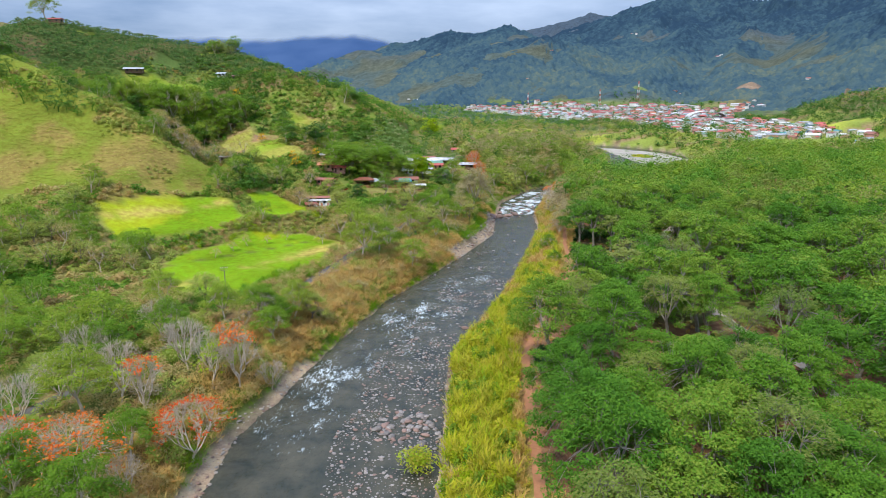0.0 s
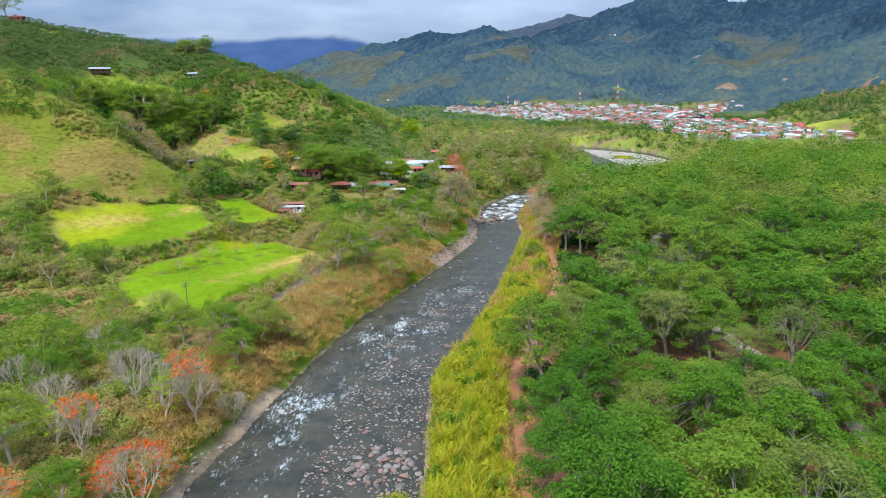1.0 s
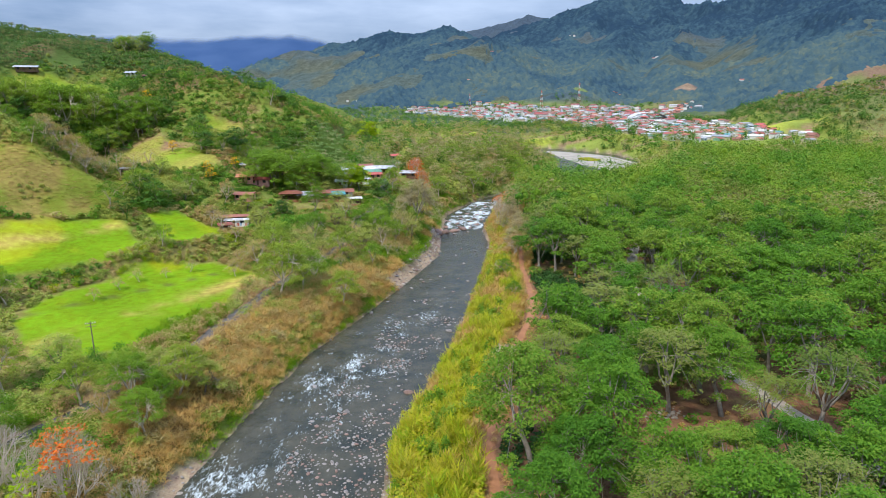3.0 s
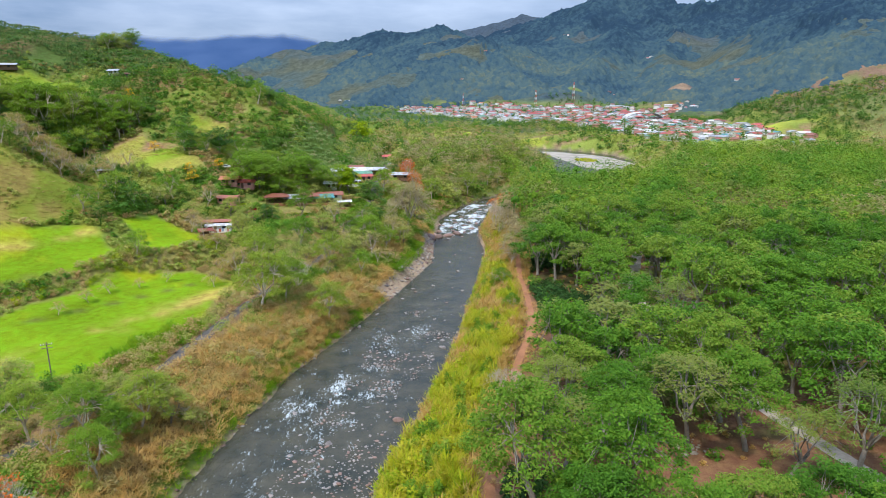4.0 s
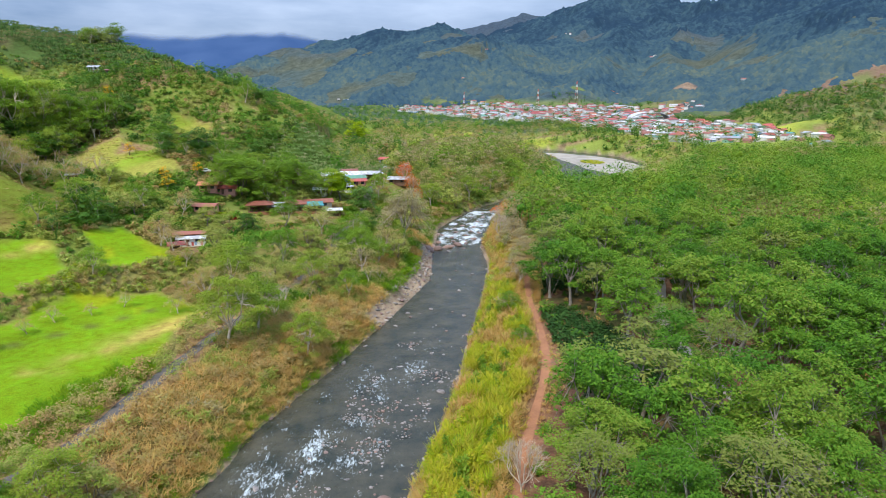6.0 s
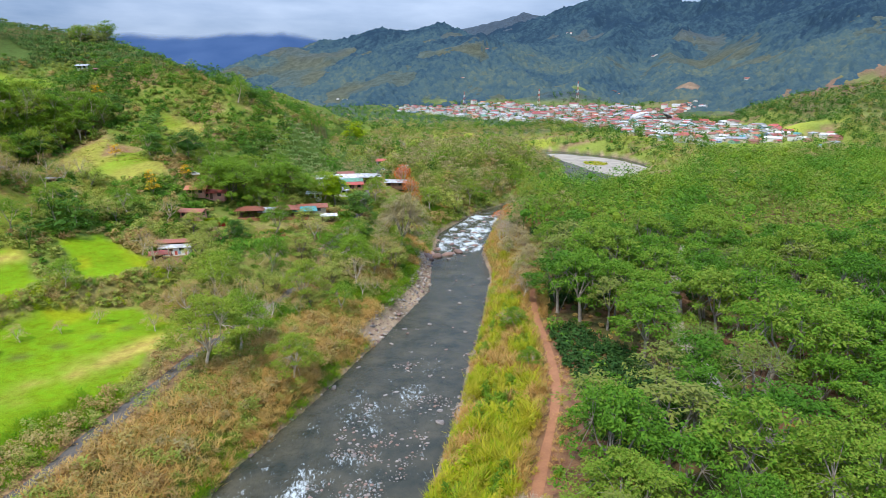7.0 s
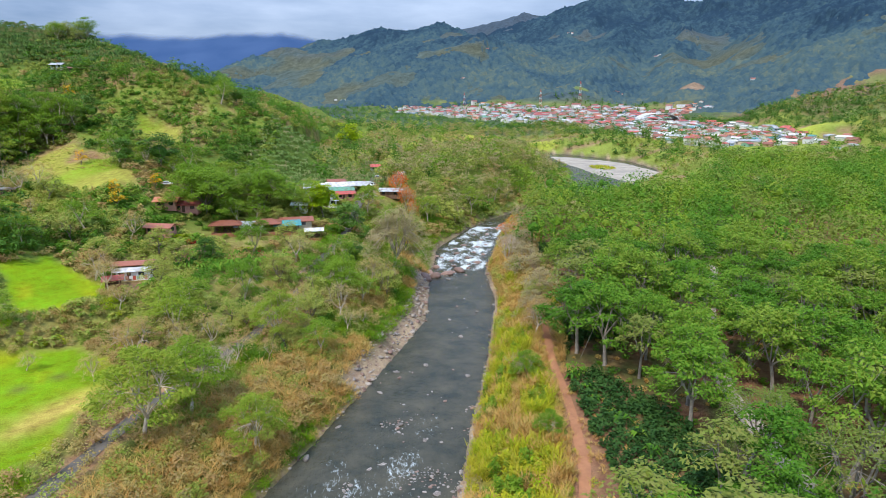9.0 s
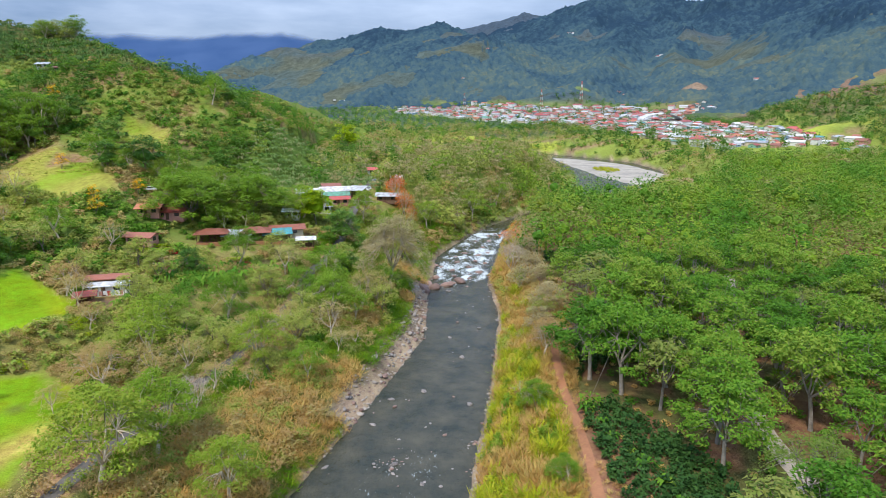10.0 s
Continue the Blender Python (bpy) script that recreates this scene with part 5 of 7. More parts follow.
bank_tree = near_tree("bank_tree", "fresh green tree with open feathery crown on the terrace", 400, 11, 5.2, 5.6, 64, 120, 0.27, M_BANK, n=3, group="terrace trees", fork=0.30, limbs=6, pad_r=1.4, flat=0.55, hollow=0.05)
olive_tree = near_tree("olive_tree", "dull olive-green tree with rounded crown", 420, 8.5, 4.2, 5.2, 40, 88, 0.30, M_OLIVE, M_BARK, n=3, group="olive trees", fork=0.3, pad_r=1.4)
brush_tree = near_tree("brush_tree", "nearly leafless tan tree with fine twigs", 430, 8.5, 4.2, 4.8, 50, 54, 0.22, M_BRUSH, n=3, group="dry trees", fork=0.3, limbs=6, pad_r=1.2)
dark_tree = near_tree("dark_tree", "dense dark green broadleaf tree", 440, 10, 5.2, 6.5, 50, 90, 0.42, M_DARK, M_BARK, n=2, group="dark trees", dense=True, fork=0.25, limbs=5, pad_r=1.7, hollow=0.0)
lime_tree = near_tree("lime_tree", "bright lime-green leafing tree", 450, 8.5, 4.4, 5.4, 54, 70, 0.46, M_LIME, M_BARK, n=1, dense=True, group="lime trees", fork=0.3, pad_r=1.3)
sparse_lime = near_tree("leafing_tree", "pale-limbed tree with thin lime-green new leaves", 455, 10, 3.8, 5.0, 40, 9, 0.45, M_LIME, n=1, fork=0.35, limbs=6, pad_r=1.1)
great_tree = near_tree("great_tree", "tall tan-crowned tree by the river with fine dry foliage", 460, 20, 8.6, 10.0, 120, 120, 0.36, M_TAN, n=1, fork=0.34, limbs=8, pad_r=2.0, hollow=0.0)
dome_tree = near_tree("dome_tree", "broad dark green dome-shaped tree behind the roofs", 465, 12.5, 9.8, 6.5, 100, 120, 0.46, M_BANK, M_BARK, n=2, dense=True, fork=0.25, limbs=8, pad_r=2.1, hollow=0.0)
bare_tree = Kind("bare_tree", "leafless pale grey tree with upswept limbs", M_PALEBARK, M_CORAL, group="bare pale trees")
coral_tree = Kind("coral_tree", "leafless pale tree tipped with coral-orange blossom", M_PALEBARK, M_CORAL, group="coral blossom trees")
for q in range(3):
    w_arr, tips = bare_arrays(470 + q, 9.5, 5.0, 0.19)
    bare_tree.variant(q, w_arr, None)
for q in range(2):
    w_arr, tips = bare_arrays(480 + q, 9, 5.6, 0.19)
    r_ = np.random.default_rng(q)
    keep = tips[(np.hypot(tips[:, 0], tips[:, 1]) > 2.6) & (r_.random(len(tips)) < 0.8)]
    blossom = np.repeat(keep, 3, 0) + r_.normal(0, 0.22, (3 * len(keep), 3))
    coral_tree.variant(q, w_arr, leaves(blossom, 0.32, r_, 0.3, 0.1))
w_arr, tips = bare_arrays(490, 10, 4.2, 0.18)
r_ = np.random.default_rng(5)
keep = tips[(tips[:, 2] > 8.6) & (r_.random(len(tips)) < 0.3)]
coral_tree.variant("few", w_arr, leaves(np.repeat(keep, 4, 0) + r_.normal(0, 0.2, (4 * len(keep), 3)), 0.36, r_, 0.3, 0.1))
w_arr, tips = bare_arrays(495, 14, 3.9, 0.26, 2)
coral_tree.variant("full", w_arr, leaves(np.repeat(tips[::2], 12, 0) - r_.uniform(0, 1, (12 * len(tips[::2]), 1)) ** 2 * (0, 0, 6.0) + r_.normal(0, 0.5, (12 * len(tips[::2]), 3)), 0.42, r_, 0.3, 0.1))

PLANTED = (
    (coral_tree, 0, -36.4, 79.5, 1.05), (coral_tree, 1, -47.3, 67.0, 1.15), (coral_tree, "few", -35.9, 100.4, 1.05), (bare_tree, 0, -46.0, 103.0, 1.0),
    (sparse_lime, 0, -40.0, 98.2, 0.9), (sparse_lime, 0, -50.6, 88.2, 0.85), (coral_tree, "few", -46.0, 87.3, 0.95), (bare_tree, 1, -61.7, 91.0, 0.9),
    (bare_tree, 2, -63.0, 82.0, 0.9), (bare_tree, 1, -41.5, 101.5, 0.9), (coral_tree, "few", -39.0, 104.5, 0.95), (bare_tree, 2, -31.5, 104.0, 0.6),
    (coral_tree, 0, -56.0, 70.0, 0.9), (bare_tree, 0, -40.5, 68.5, 0.6), (bare_tree, 0, -55.0, 96.0, 0.85),
    (bank_tree, 0, -33.6, 131.0, 0.85), (bank_tree, 1, -39.0, 126.0, 0.85), (bank_tree, 2, -48.0, 128.0, 0.8), (bank_tree, 1, -42.0, 132.0, 0.7),
    (bank_tree, 0, -54.3, 114.0, 0.85), (bank_tree, 2, -61.0, 106.0, 0.8), (olive_tree, 1, -38.5, 136.0, 0.7), (olive_tree, 0, -30.0, 133.0, 0.8),
    (bank_tree, 2, -24.6, 180.5, 1.3), (bank_tree, 0, -20.0, 187.5, 1.1), (bank_tree, 1, -9.4, 180.8, 0.85), (bare_tree, 0, -18.7, 197.0, 0.8),
    (bank_tree, 0, -12.6, 216.0, 1.0), (bank_tree, 2, 0.0, 239.0, 1.0), (brush_tree, 0, 6.0, 246.0, 1.15), (brush_tree, 1, 9.0, 250.0, 1.1),
    (olive_tree, 1, -6.5, 224.0, 1.0), (great_tree, 0, 12.8, 264.0, 1.0), (brush_tree, 2, -35.2, 207.5, 1.1), (brush_tree, 0, -40.5, 202.0, 0.6),
    (dark_tree, 0, -0.8, 294.0, 1.15), (dome_tree, 0, -45.0, 297.0, 1.2), (dome_tree, 1, -28.5, 303.0, 1.1), (lime_tree, 0, -10.0, 308.0, 1.35),
    (coral_tree, "full", 20.0, 336.0, 0.72), (coral_tree, "full", 16.5, 341.0, 0.80), (coral_tree, "full", 22.5, 333.0, 0.5), (coral_tree, 0, 54.5, 309.0, 0.8), (olive_tree, 2, -29.0, 229.0, 0.9),
    (bank_tree, 1, -23.0, 241.0, 1.0), (bank_tree, 2, -7.0, 245.0, 0.95), (olive_tree, 0, -16.0, 252.0, 1.0), (bank_tree, 0, -26.0, 268.0, 1.0),
    (dark_tree, 1, 3.0, 268.0, 0.85), (olive_tree, 1, -40.0, 238.0, 1.0), (brush_tree, 1, -52.0, 238.0, 0.9), (brush_tree, 2, -58.0, 246.0, 0.9),
    (olive_tree, 2, 17.0, 292.0, 1.1), (bank_tree, 1, 13.0, 305.0, 1.0), (brush_tree, 0, 20.0, 318.0, 1.3), (bank_tree, 2, 5.0, 318.0, 1.0),
    (dark_tree, 0, -36.0, 262.0, 0.7), (olive_tree, 0, -42.0, 256.0, 0.9), (olive_tree, 1, -50.0, 266.0, 0.9), (brush_tree, 1, -60.0, 274.0, 1.0),
    (sparse_lime, 0, 33.0, 200.0, 0.6), (bank_tree, 1, 35.0, 198.0, 0.55), (bank_tree, 2, 33.0, 177.0, 0.45), (brush_tree, 0, -43.5, 220.0, 0.4), (brush_tree, 1, -54.0, 207.0, 0.45), (brush_tree, 2, -59.0, 202.0, 0.35), (brush_tree, 0, -64.4, 197.0, 0.45), (brush_tree, 1, -67.0, 191.0, 0.45), (brush_tree, 2, -69.7, 182.5, 0.4), (bare_tree, 1, 22.5, 131.0, 0.75), (bare_tree, 2, 19.5, 121.0, 0.55),
)
for kind, key, x, y, s in PLANTED:
    kind.plant(key, x, y, s, rng.uniform(0, 6.28))

blocked = [(x, y) for _, _, x, y, _ in PLANTED] + [(-32, 172), (-34, 168), (-31, 166), (-35, 163), (-30, 170)]


def clear_of(x, y, gap):
    ok = np.ones(np.shape(x), bool)
    for a, b in blocked:
        ok &= np.hypot(x - a, y - b) > gap
    return ok


MEADOW_VIEW = [(-128, 306), (-112, 286), (-84, 266), (-58, 268), (-58, 298), (-66, 312), (-96, 345), (-126, 352), (-132, 330)]
VILLAGE = [(-66, 238), (-40, 236), (-12, 258), (22, 330), (24, 360), (-22, 352), (-40, 310), (-70, 300)]


def copse_ok(x, y):
    d = left_bank(y) - x
    lane, _ = to_line(x, y, LANE)
    ok = (d > 8) & (lane > np.where((y > 160) & (y < 182), 4.6, 3.0)) & clear_of(x, y, 4.0)
    for a, b in HOMES:
        ok &= ~((np.abs(x - a) < 6) & (y < b + 5) & (y > b - 9))
    ok = ok & ~(in_poly(x, y, VILLAGE) & (vnoise(x / 12, y / 12, 77) < 0.5)) & (vnoise(x / 22, y / 22, 78) > 0.36)
    for f in FIELDS + MEADOWS:
        ok &= edge_dist(x, y, f) < -5.5
    ok &= ~((y > 118) & (y < 162) & (x < -44) & (x > -110) & (vnoise(x / 7, y / 7, 82) < 0.85))
    ok &= ~((x > -46) & (y > 134) & (y < 204)) & ~(in_poly(x, y, MEADOW_VIEW) & (vnoise(x / 4, y / 4, 84) < 0.8))
    return ok & ~in_poly(x, y, [(-240, 290), (-166, 271), (-127, 264), (-105, 300), (-92, 284), (-89, 246), (-108, 224), (-153, 226), (-230, 240)])


copse = spread(rng, -125, 45, 15, 335, 5.2, copse_ok, 9000)
pick = vnoise(copse[:, 0] / 16, copse[:, 1] / 16, 79)
small = vnoise(copse[:, 0] / 3, copse[:, 1] / 3, 80)
for (x, y), p, q in zip(copse, pick, small):
    if y < 125 and x > -66:
        kind, n = (bare_tree, 3) if q > 0.78 else ((brush_tree, 3) if q > 0.66 else ((olive_tree, 3) if q > 0.5 else (bank_tree, 3)))
    else:
        kind, n = (bank_tree, 3) if p < 0.48 else ((olive_tree, 3) if p < 0.66 else ((brush_tree, 3) if q > 0.35 or (x > -80 and y < 238) else (olive_tree, 3)))
    key = int(rng.integers(n))
    if kind is not bare_tree and (y > 190 or x < -66):
        key = (key, "mid")
    kind.plant(key, x, y, rng.uniform(0.5, 1.05), rng.uniform(0, 6.28))

# ---- hillside ----
SPUR_GRASS = [(-240, 290), (-195, 280), (-166, 271), (-127, 264), (-116, 282), (-105, 300), (-92, 284), (-89, 246), (-108, 224), (-125, 214), (-153, 226), (-175, 234), (-230, 240)]
HILL_TREES = AIRY + ROUND[:1]
BANANA = [banana_arrays(520 + k) for k in range(3)]


def hill_ok(x, y):
    d = left_bank(y) - x
    z = ground_z(x, y)
    ok = (d > 40) & (z > 13) & (y > 225)
    for f in FIELDS + MEADOWS:
        ok &= edge_dist(x, y, f) < -1
    return ok


hs = spread(rng, -330, 20, 230, 570, 2.9, hill_ok, 60000)
hz = ground_z(hs[:, 0], hs[:, 1])
h1, h2, h3 = fbm(hs[:, 0], hs[:, 1], 45, 3, 601), fbm(hs[:, 0], hs[:, 1], 30, 3, 602), vnoise(hs[:, 0] / 2, hs[:, 1] / 2, 603)
# open grass on the near spur and on the sunny face
open_grass = in_poly(hs[:, 0], hs[:, 1], SPUR_GRASS)
face = (to_line(hs[:, 0], hs[:, 1], [(-135, 470, 0), (-70, 395, 0), (-85, 355, 0)])[0] < 34)
plant = (hz > 66) | ((to_line(hs[:, 0], hs[:, 1], [(-52, 395, 0), (-22, 372, 0), (-6, 395, 0)])[0] < 34) & ~face)
use_banana = plant & (h1 > -0.55)
use_tree = ~plant & ~open_grass & ~in_poly(hs[:, 0], hs[:, 1], MEADOW_VIEW) & ((h1 > 0.22) | (h3 > 0.93)) & ~(face & (h1 < 0.35) & (h3 < 0.90))
use_shrub = ~use_banana & ~use_tree & (((h2 > -0.35) & ~open_grass & ~face) | ((h3 > 0.2) & (h2 + 0.6 * h1 > -0.45) & ~open_grass) | (h3 > 0.985))
topb = spread(rng, -330, -90, 400, 560, 2.5, lambda x, y: hill_ok(x, y) & (ground_z(x, y) > 66) & (fbm(x, y, 45, 3, 601) > -0.6), 30000)
ban = spread(rng, -100, 20, 330, 450, 2.3, lambda x, y: hill_ok(x, y) & (to_line(x, y, [(-52, 395, 0), (-22, 372, 0), (-6, 395, 0)])[0] < 36) & (to_line(x, y, [(-135, 470, 0), (-70, 395, 0), (-85, 355, 0)])[0] > 30) & (vnoise(x / 7, y / 7, 608) > 0.12), 20000)
stuff("plantain_plants", BANANA, ban, M_BANANA, "plantain plants on the steep hillside", "plants", rng, 0.45, 0.85)
stuff("plantain_plants", BANANA, topb, M_PLANT, "dark plantain rows on the hilltop", "plants", rng, 0.6, 1.15)
gr = spread(rng, -240, -40, 212, 480, 1.6, lambda x, y: in_poly(x, y, SPUR_GRASS) | (to_line(x, y, [(-135, 470, 0), (-70, 395, 0), (-85, 355, 0)])[0] < 34), 60000)
gn = fbm(gr[:, 0], gr[:, 1], 16, 3, 606) + 0.5 * fbm(gr[:, 0], gr[:, 1], 4, 2, 607)
HAY = [tuft_arrays(540 + k, 30, 0.9, 1.9, 0.16, 0.9) for k in range(3)]
stuff("hill_grass", HAY, gr[gn < 0.30], M_HAY, "yellow-green pasture grass on the hillside", "grass", rng, 0.6, 1.1)
stuff("hill_grass", HAY, gr[gn >= 0.30], M_BRUSH, "dry russet grass patches on the hillside", "grass", rng, 0.6, 1.0)
gaps = hs[use_tree]
sp = vnoise(gaps[:, 0] / 11, gaps[:, 1] / 11, 604)
thin = h3[use_tree] > 0.45
stuff("hill_trees", HILL_TREES, gaps[thin & (sp < 0.45)], M_DARK, "dark green trees on the hillside", "trees", rng, 0.6, 1.2)
stuff("hill_trees", HILL_TREES, gaps[thin & (sp >= 0.45) & (sp < 0.75)], M_GREEN, "green trees on the hillside", "trees", rng, 0.5, 1.1)
stuff("hill_trees", AIRY, gaps[thin & (sp >= 0.75)], M_BRUSH, "grey leafless trees on the hillside", "trees", rng, 0.5, 1.0)
sh = hs[use_shrub]
sp = vnoise(sh[:, 0] / 8, sh[:, 1] / 8, 605)
stuff("hill_shrubs", SHRUB_LOW, sh[sp < 0.4], M_GREEN, "green shrubs on the hillside", "shrubs", rng, 0.7, 1.6)
stuff("hill_shrubs", SHRUB_LOW, sh[(sp >= 0.4) & (sp < 0.8)], M_OLIVE, "olive shrubs on the hillside", "shrubs", rng, 0.7, 1.6)
stuff("hill_shrubs", SHRUB_LOW, sh[sp >= 0.8], M_BRUSH, "dry brown shrubs on the hillside", "shrubs", rng, 0.7, 1.5)
fs = spread(rng, -200, -35, 325, 510, 3.1, lambda x, y: hill_ok(x, y) & (to_line(x, y, [(-150, 480, 0), (-70, 395, 0), (-85, 345, 0)])[0] < 40) & (0.6 * vnoise(x / 11, y / 11, 611) + 0.4 * vnoise(x / 4, y / 4, 612) > 0.44), 12000)
fk = 0.6 * vnoise(fs[:, 0] / 7, fs[:, 1] / 7, 613) + 0.4 * vnoise(fs[:, 0] / 2, fs[:, 1] / 2, 614)
for lo, hi, mat, lab in ((0, 0.36, M_DARK, "dark green"), (0.36, 0.58, M_GREEN, "green"), (0.58, 0.70, M_OLIVE, "olive"), (0.70, 1.1, M_BRUSH, "dry brown")):
    stuff("hill_shrubs", SHRUB_LOW, fs[(fk >= lo) & (fk < hi)], mat, lab + " thickets on the sunny hill face", "shrubs", rng, 0.8, 1.9)
ft = fs[vnoise(fs[:, 0] / 1.5, fs[:, 1] / 1.5, 615) > 0.80]
stuff("hill_trees", HILL_TREES, ft, M_GREEN, "small green trees on the sunny hill face", "trees", rng, 0.5, 1.0)
GROVE = ((-133, 346), (-138, 340), (-79, 326), (-83, 331), (-66, 322), (-72, 330), (-60, 330), (-92, 362), (-62, 398), (-56, 404), (-144, 352), (-150, 340))
for x, y in GROVE:
    (dark_tree if rng.random() < 0.45 else bank_tree).plant((int(rng.integers(2)), "mid"), x, y, rng.uniform(0.9, 1.35), rng.uniform(0, 6.28))
for x, y, s_ in ((-151, 355, 2.2), (-143, 362, 2.4), (-157, 358, 1.9), (-135, 366, 1.8), (-164, 360, 1.9), (-128, 374, 1.6), (-172, 362, 1.7), (-181, 364, 1.6), (-192, 362, 1.5), (-121, 373, 1.4)):
    bank_tree.plant(int(rng.integers(3)), x, y, s_, rng.uniform(0, 6.28), 1.1)
for x, y, s_ in ((-148, 352, 1.3), (-139, 358, 1.4), (-132, 362, 1.3), (-155, 350, 1.2), (-145, 372, 1.7), (-118, 378, 1.3), (-115, 386, 1.2), (-128, 384, 1.4), (-137, 377, 1.5), (-165, 352, 1.2), (-122, 366, 1.2)):
    (dark_tree if rng.random() < 0.4 else bank_tree).plant((int(rng.integers(2)), "mid"), x, y, s_, rng.uniform(0, 6.28))
for x, y, s_ in ((-124, 286, 1.4), (-129, 287, 1.3), (-119, 283, 1.3), (-114, 284, 1.2), (-133, 292, 1.3), (-121, 292, 1.2)):
    brush_tree.plant(int(rng.integers(3)), x, y, s_, rng.uniform(0, 6.28))
wood_belt = spread(rng, -260, -104, 300, 385, 6.0, lambda x, y: (to_line(x, y, [(-255, 345, 0), (-190, 350, 0), (-150, 352, 0), (-122, 345, 0)])[0] < 22) & (edge_dist(x, y, MEADOW_A) < -6) & ~in_poly(x, y, SPUR_GRASS) & ~in_poly(x, y, MEADOW_VIEW), 900)
for x, y in wood_belt:
    kd = (dark_tree, bank_tree, bank_tree, olive_tree, brush_tree)[int(rng.integers(5))]
    kd.plant((int(rng.integers(2)), "mid"), x, y, rng.uniform(0.8, 1.5), rng.uniform(0, 6.28))
for x, y in ((-113, 297), (-118, 300), (-108, 300), (-123, 303), (-104, 304), (-98, 306), (-150, 312)):
    brush_tree.plant((int(rng.integers(3)), "mid"), x, y, rng.uniform(0.9, 1.3), rng.uniform(0, 6.28))
bank_tree.plant(1, -312, 512, 1.9, 0.4)
for k_ in range(14):
    x, y = -172 + rng.normal(0, 9), 513 + rng.normal(0, 4)
    (olive_tree if k_ % 3 else bank_tree).plant((int(rng.integers(3)), "mid"), x, y, rng.uniform(0.8, 1.25), rng.uniform(0, 6.28))


for k_ in range(16):
    y = 338 + 7.5 * k_ + rng.normal(0, 2)
    (olive_tree, brush_tree, bank_tree)[k_ % 3].plant((int(rng.integers(3)), "mid"), float(left_bank(y)) - rng.uniform(3, 12), y, rng.uniform(0.7, 1.1), rng.uniform(0, 6.28))
riv = spread(rng, 20, 150, 325, 500, 2.0, lambda x, y: (left_bank(y) - x > 0.4) & (left_bank(y) - x < 9), 9000)
rn = vnoise(riv[:, 0] / 6, riv[:, 1] / 6, 58)
stuff("bank_shrubs", SHRUB_LOW, riv[rn < 0.5], M_OLIVE, "olive shrubs along the bank above the rapids", "shrubs", rng, 0.7, 1.5)
stuff("bank_shrubs", SHRUB_LOW, riv[rn >= 0.5], M_BRUSH, "dry brown shrubs along the bank above the rapids", "shrubs", rng, 0.7, 1.5)

# ---- valley floor beyond the bend ----
def valley_ok(x, y):
    lx, rx = left_bank(y), right_bank(y)
    lane, _ = to_line(x, y, LANE)
    z = ground_z(x, y)
    wood = fbm(x, y, 55, 3, 701)
    return ((x < lx - 3) | (x > rx + 4)) & (lane > 6) & (z < 36) & ((x > -20) | (y > 520)) & ~in_poly(x, y, TOWN) & ~in_poly(x, y, BAR) & ((wood > -0.4 + 0.45 * ss(y, 450, 600)) | (y < 380)) & ~((x > rx + 4) & (y < 470)) & ~in_poly(x, y, VILLAGE)


vs_ = spread(rng, -60, 520, 335, 900, 6.6, valley_ok, 40000)
p1, p2 = vnoise(vs_[:, 0] / 18, vs_[:, 1] / 18, 702), vnoise(vs_[:, 0] / 4, vs_[:, 1] / 4, 703)
mix_ = 0.6 * p1 + 0.4 * p2
for lo, hi, mat, lab in ((0, 0.32, M_GREEN, "green"), (0.32, 0.43, M_OLIVE, "olive-green"), (0.43, 0.52, M_PALE, "pale grey-green"), (0.52, 0.64, M_TAN, "tan"), (0.64, 0.78, M_BRUSH, "tan half-bare"), (0.78, 1.1, M_DARK, "dark green")):
    stuff("valley_trees", (AIRY if mat in (M_TAN, M_BRUSH, M_PALE) else BELT[:2] + ROUND), vs_[(mix_ >= lo) & (mix_ < hi)], mat, lab + " trees on the valley floor", "trees", rng, 0.6, 1.15, sink=1.2)
near_v = spread(rng, 2, 112, 344, 480, 4.6, lambda x, y: (x < left_bank(y) - 9) & (to_line(x, y, LANE)[0] > 5) & (to_line(x, y, HILL)[0] > 18) & ~((np.abs(x - 14) < 9) & (y < 350)), 14000)
nv = 0.5 * vnoise(near_v[:, 0] / 12, near_v[:, 1] / 12, 706) + 0.5 * vnoise(near_v[:, 0] / 3, near_v[:, 1] / 3, 707)
for lo, hi, mat, lab, pr in ((0, 0.38, M_OLIVE, "olive", ROUND), (0.38, 0.54, M_TAN, "tan half-bare", AIRY), (0.54, 0.66, M_PALE, "pale grey-green", AIRY), (0.66, 1.1, M_BANK, "fresh green", ROUND)):
    stuff("valley_trees", pr, near_v[(nv >= lo) & (nv < hi)], mat, lab + " trees beyond the rapids", "trees", rng, 0.8, 1.35)
low = spread(rng, 0, 330, 380, 900, 3.4, lambda x, y: ~valley_ok(x, y) & ((x < left_bank(y) - 4) | (x > right_bank(y) + 4)) & ~in_poly(x, y, TOWN) & ~in_poly(x, y, BAR) & (vnoise(x / 14, y / 14, 705) > 0.36), 26000)
lv = vnoise(low[:, 0] / 12, low[:, 1] / 12, 708)
stuff("valley_shrubs", SHRUB_LOW, low[lv < 0.5], M_OLIVE, "low olive shrubs on the open valley floor", "shrubs", rng, 0.7, 1.8)
stuff("valley_shrubs", SHRUB_LOW, low[(lv >= 0.5) & (lv < 0.72)], M_GREEN, "low green shrubs on the open valley floor", "shrubs", rng, 0.7, 1.8)
stuff("valley_shrubs", SHRUB_LOW, low[lv >= 0.72], M_BRUSH, "dry brown shrubs on the open valley floor", "shrubs", rng, 0.7, 1.5)

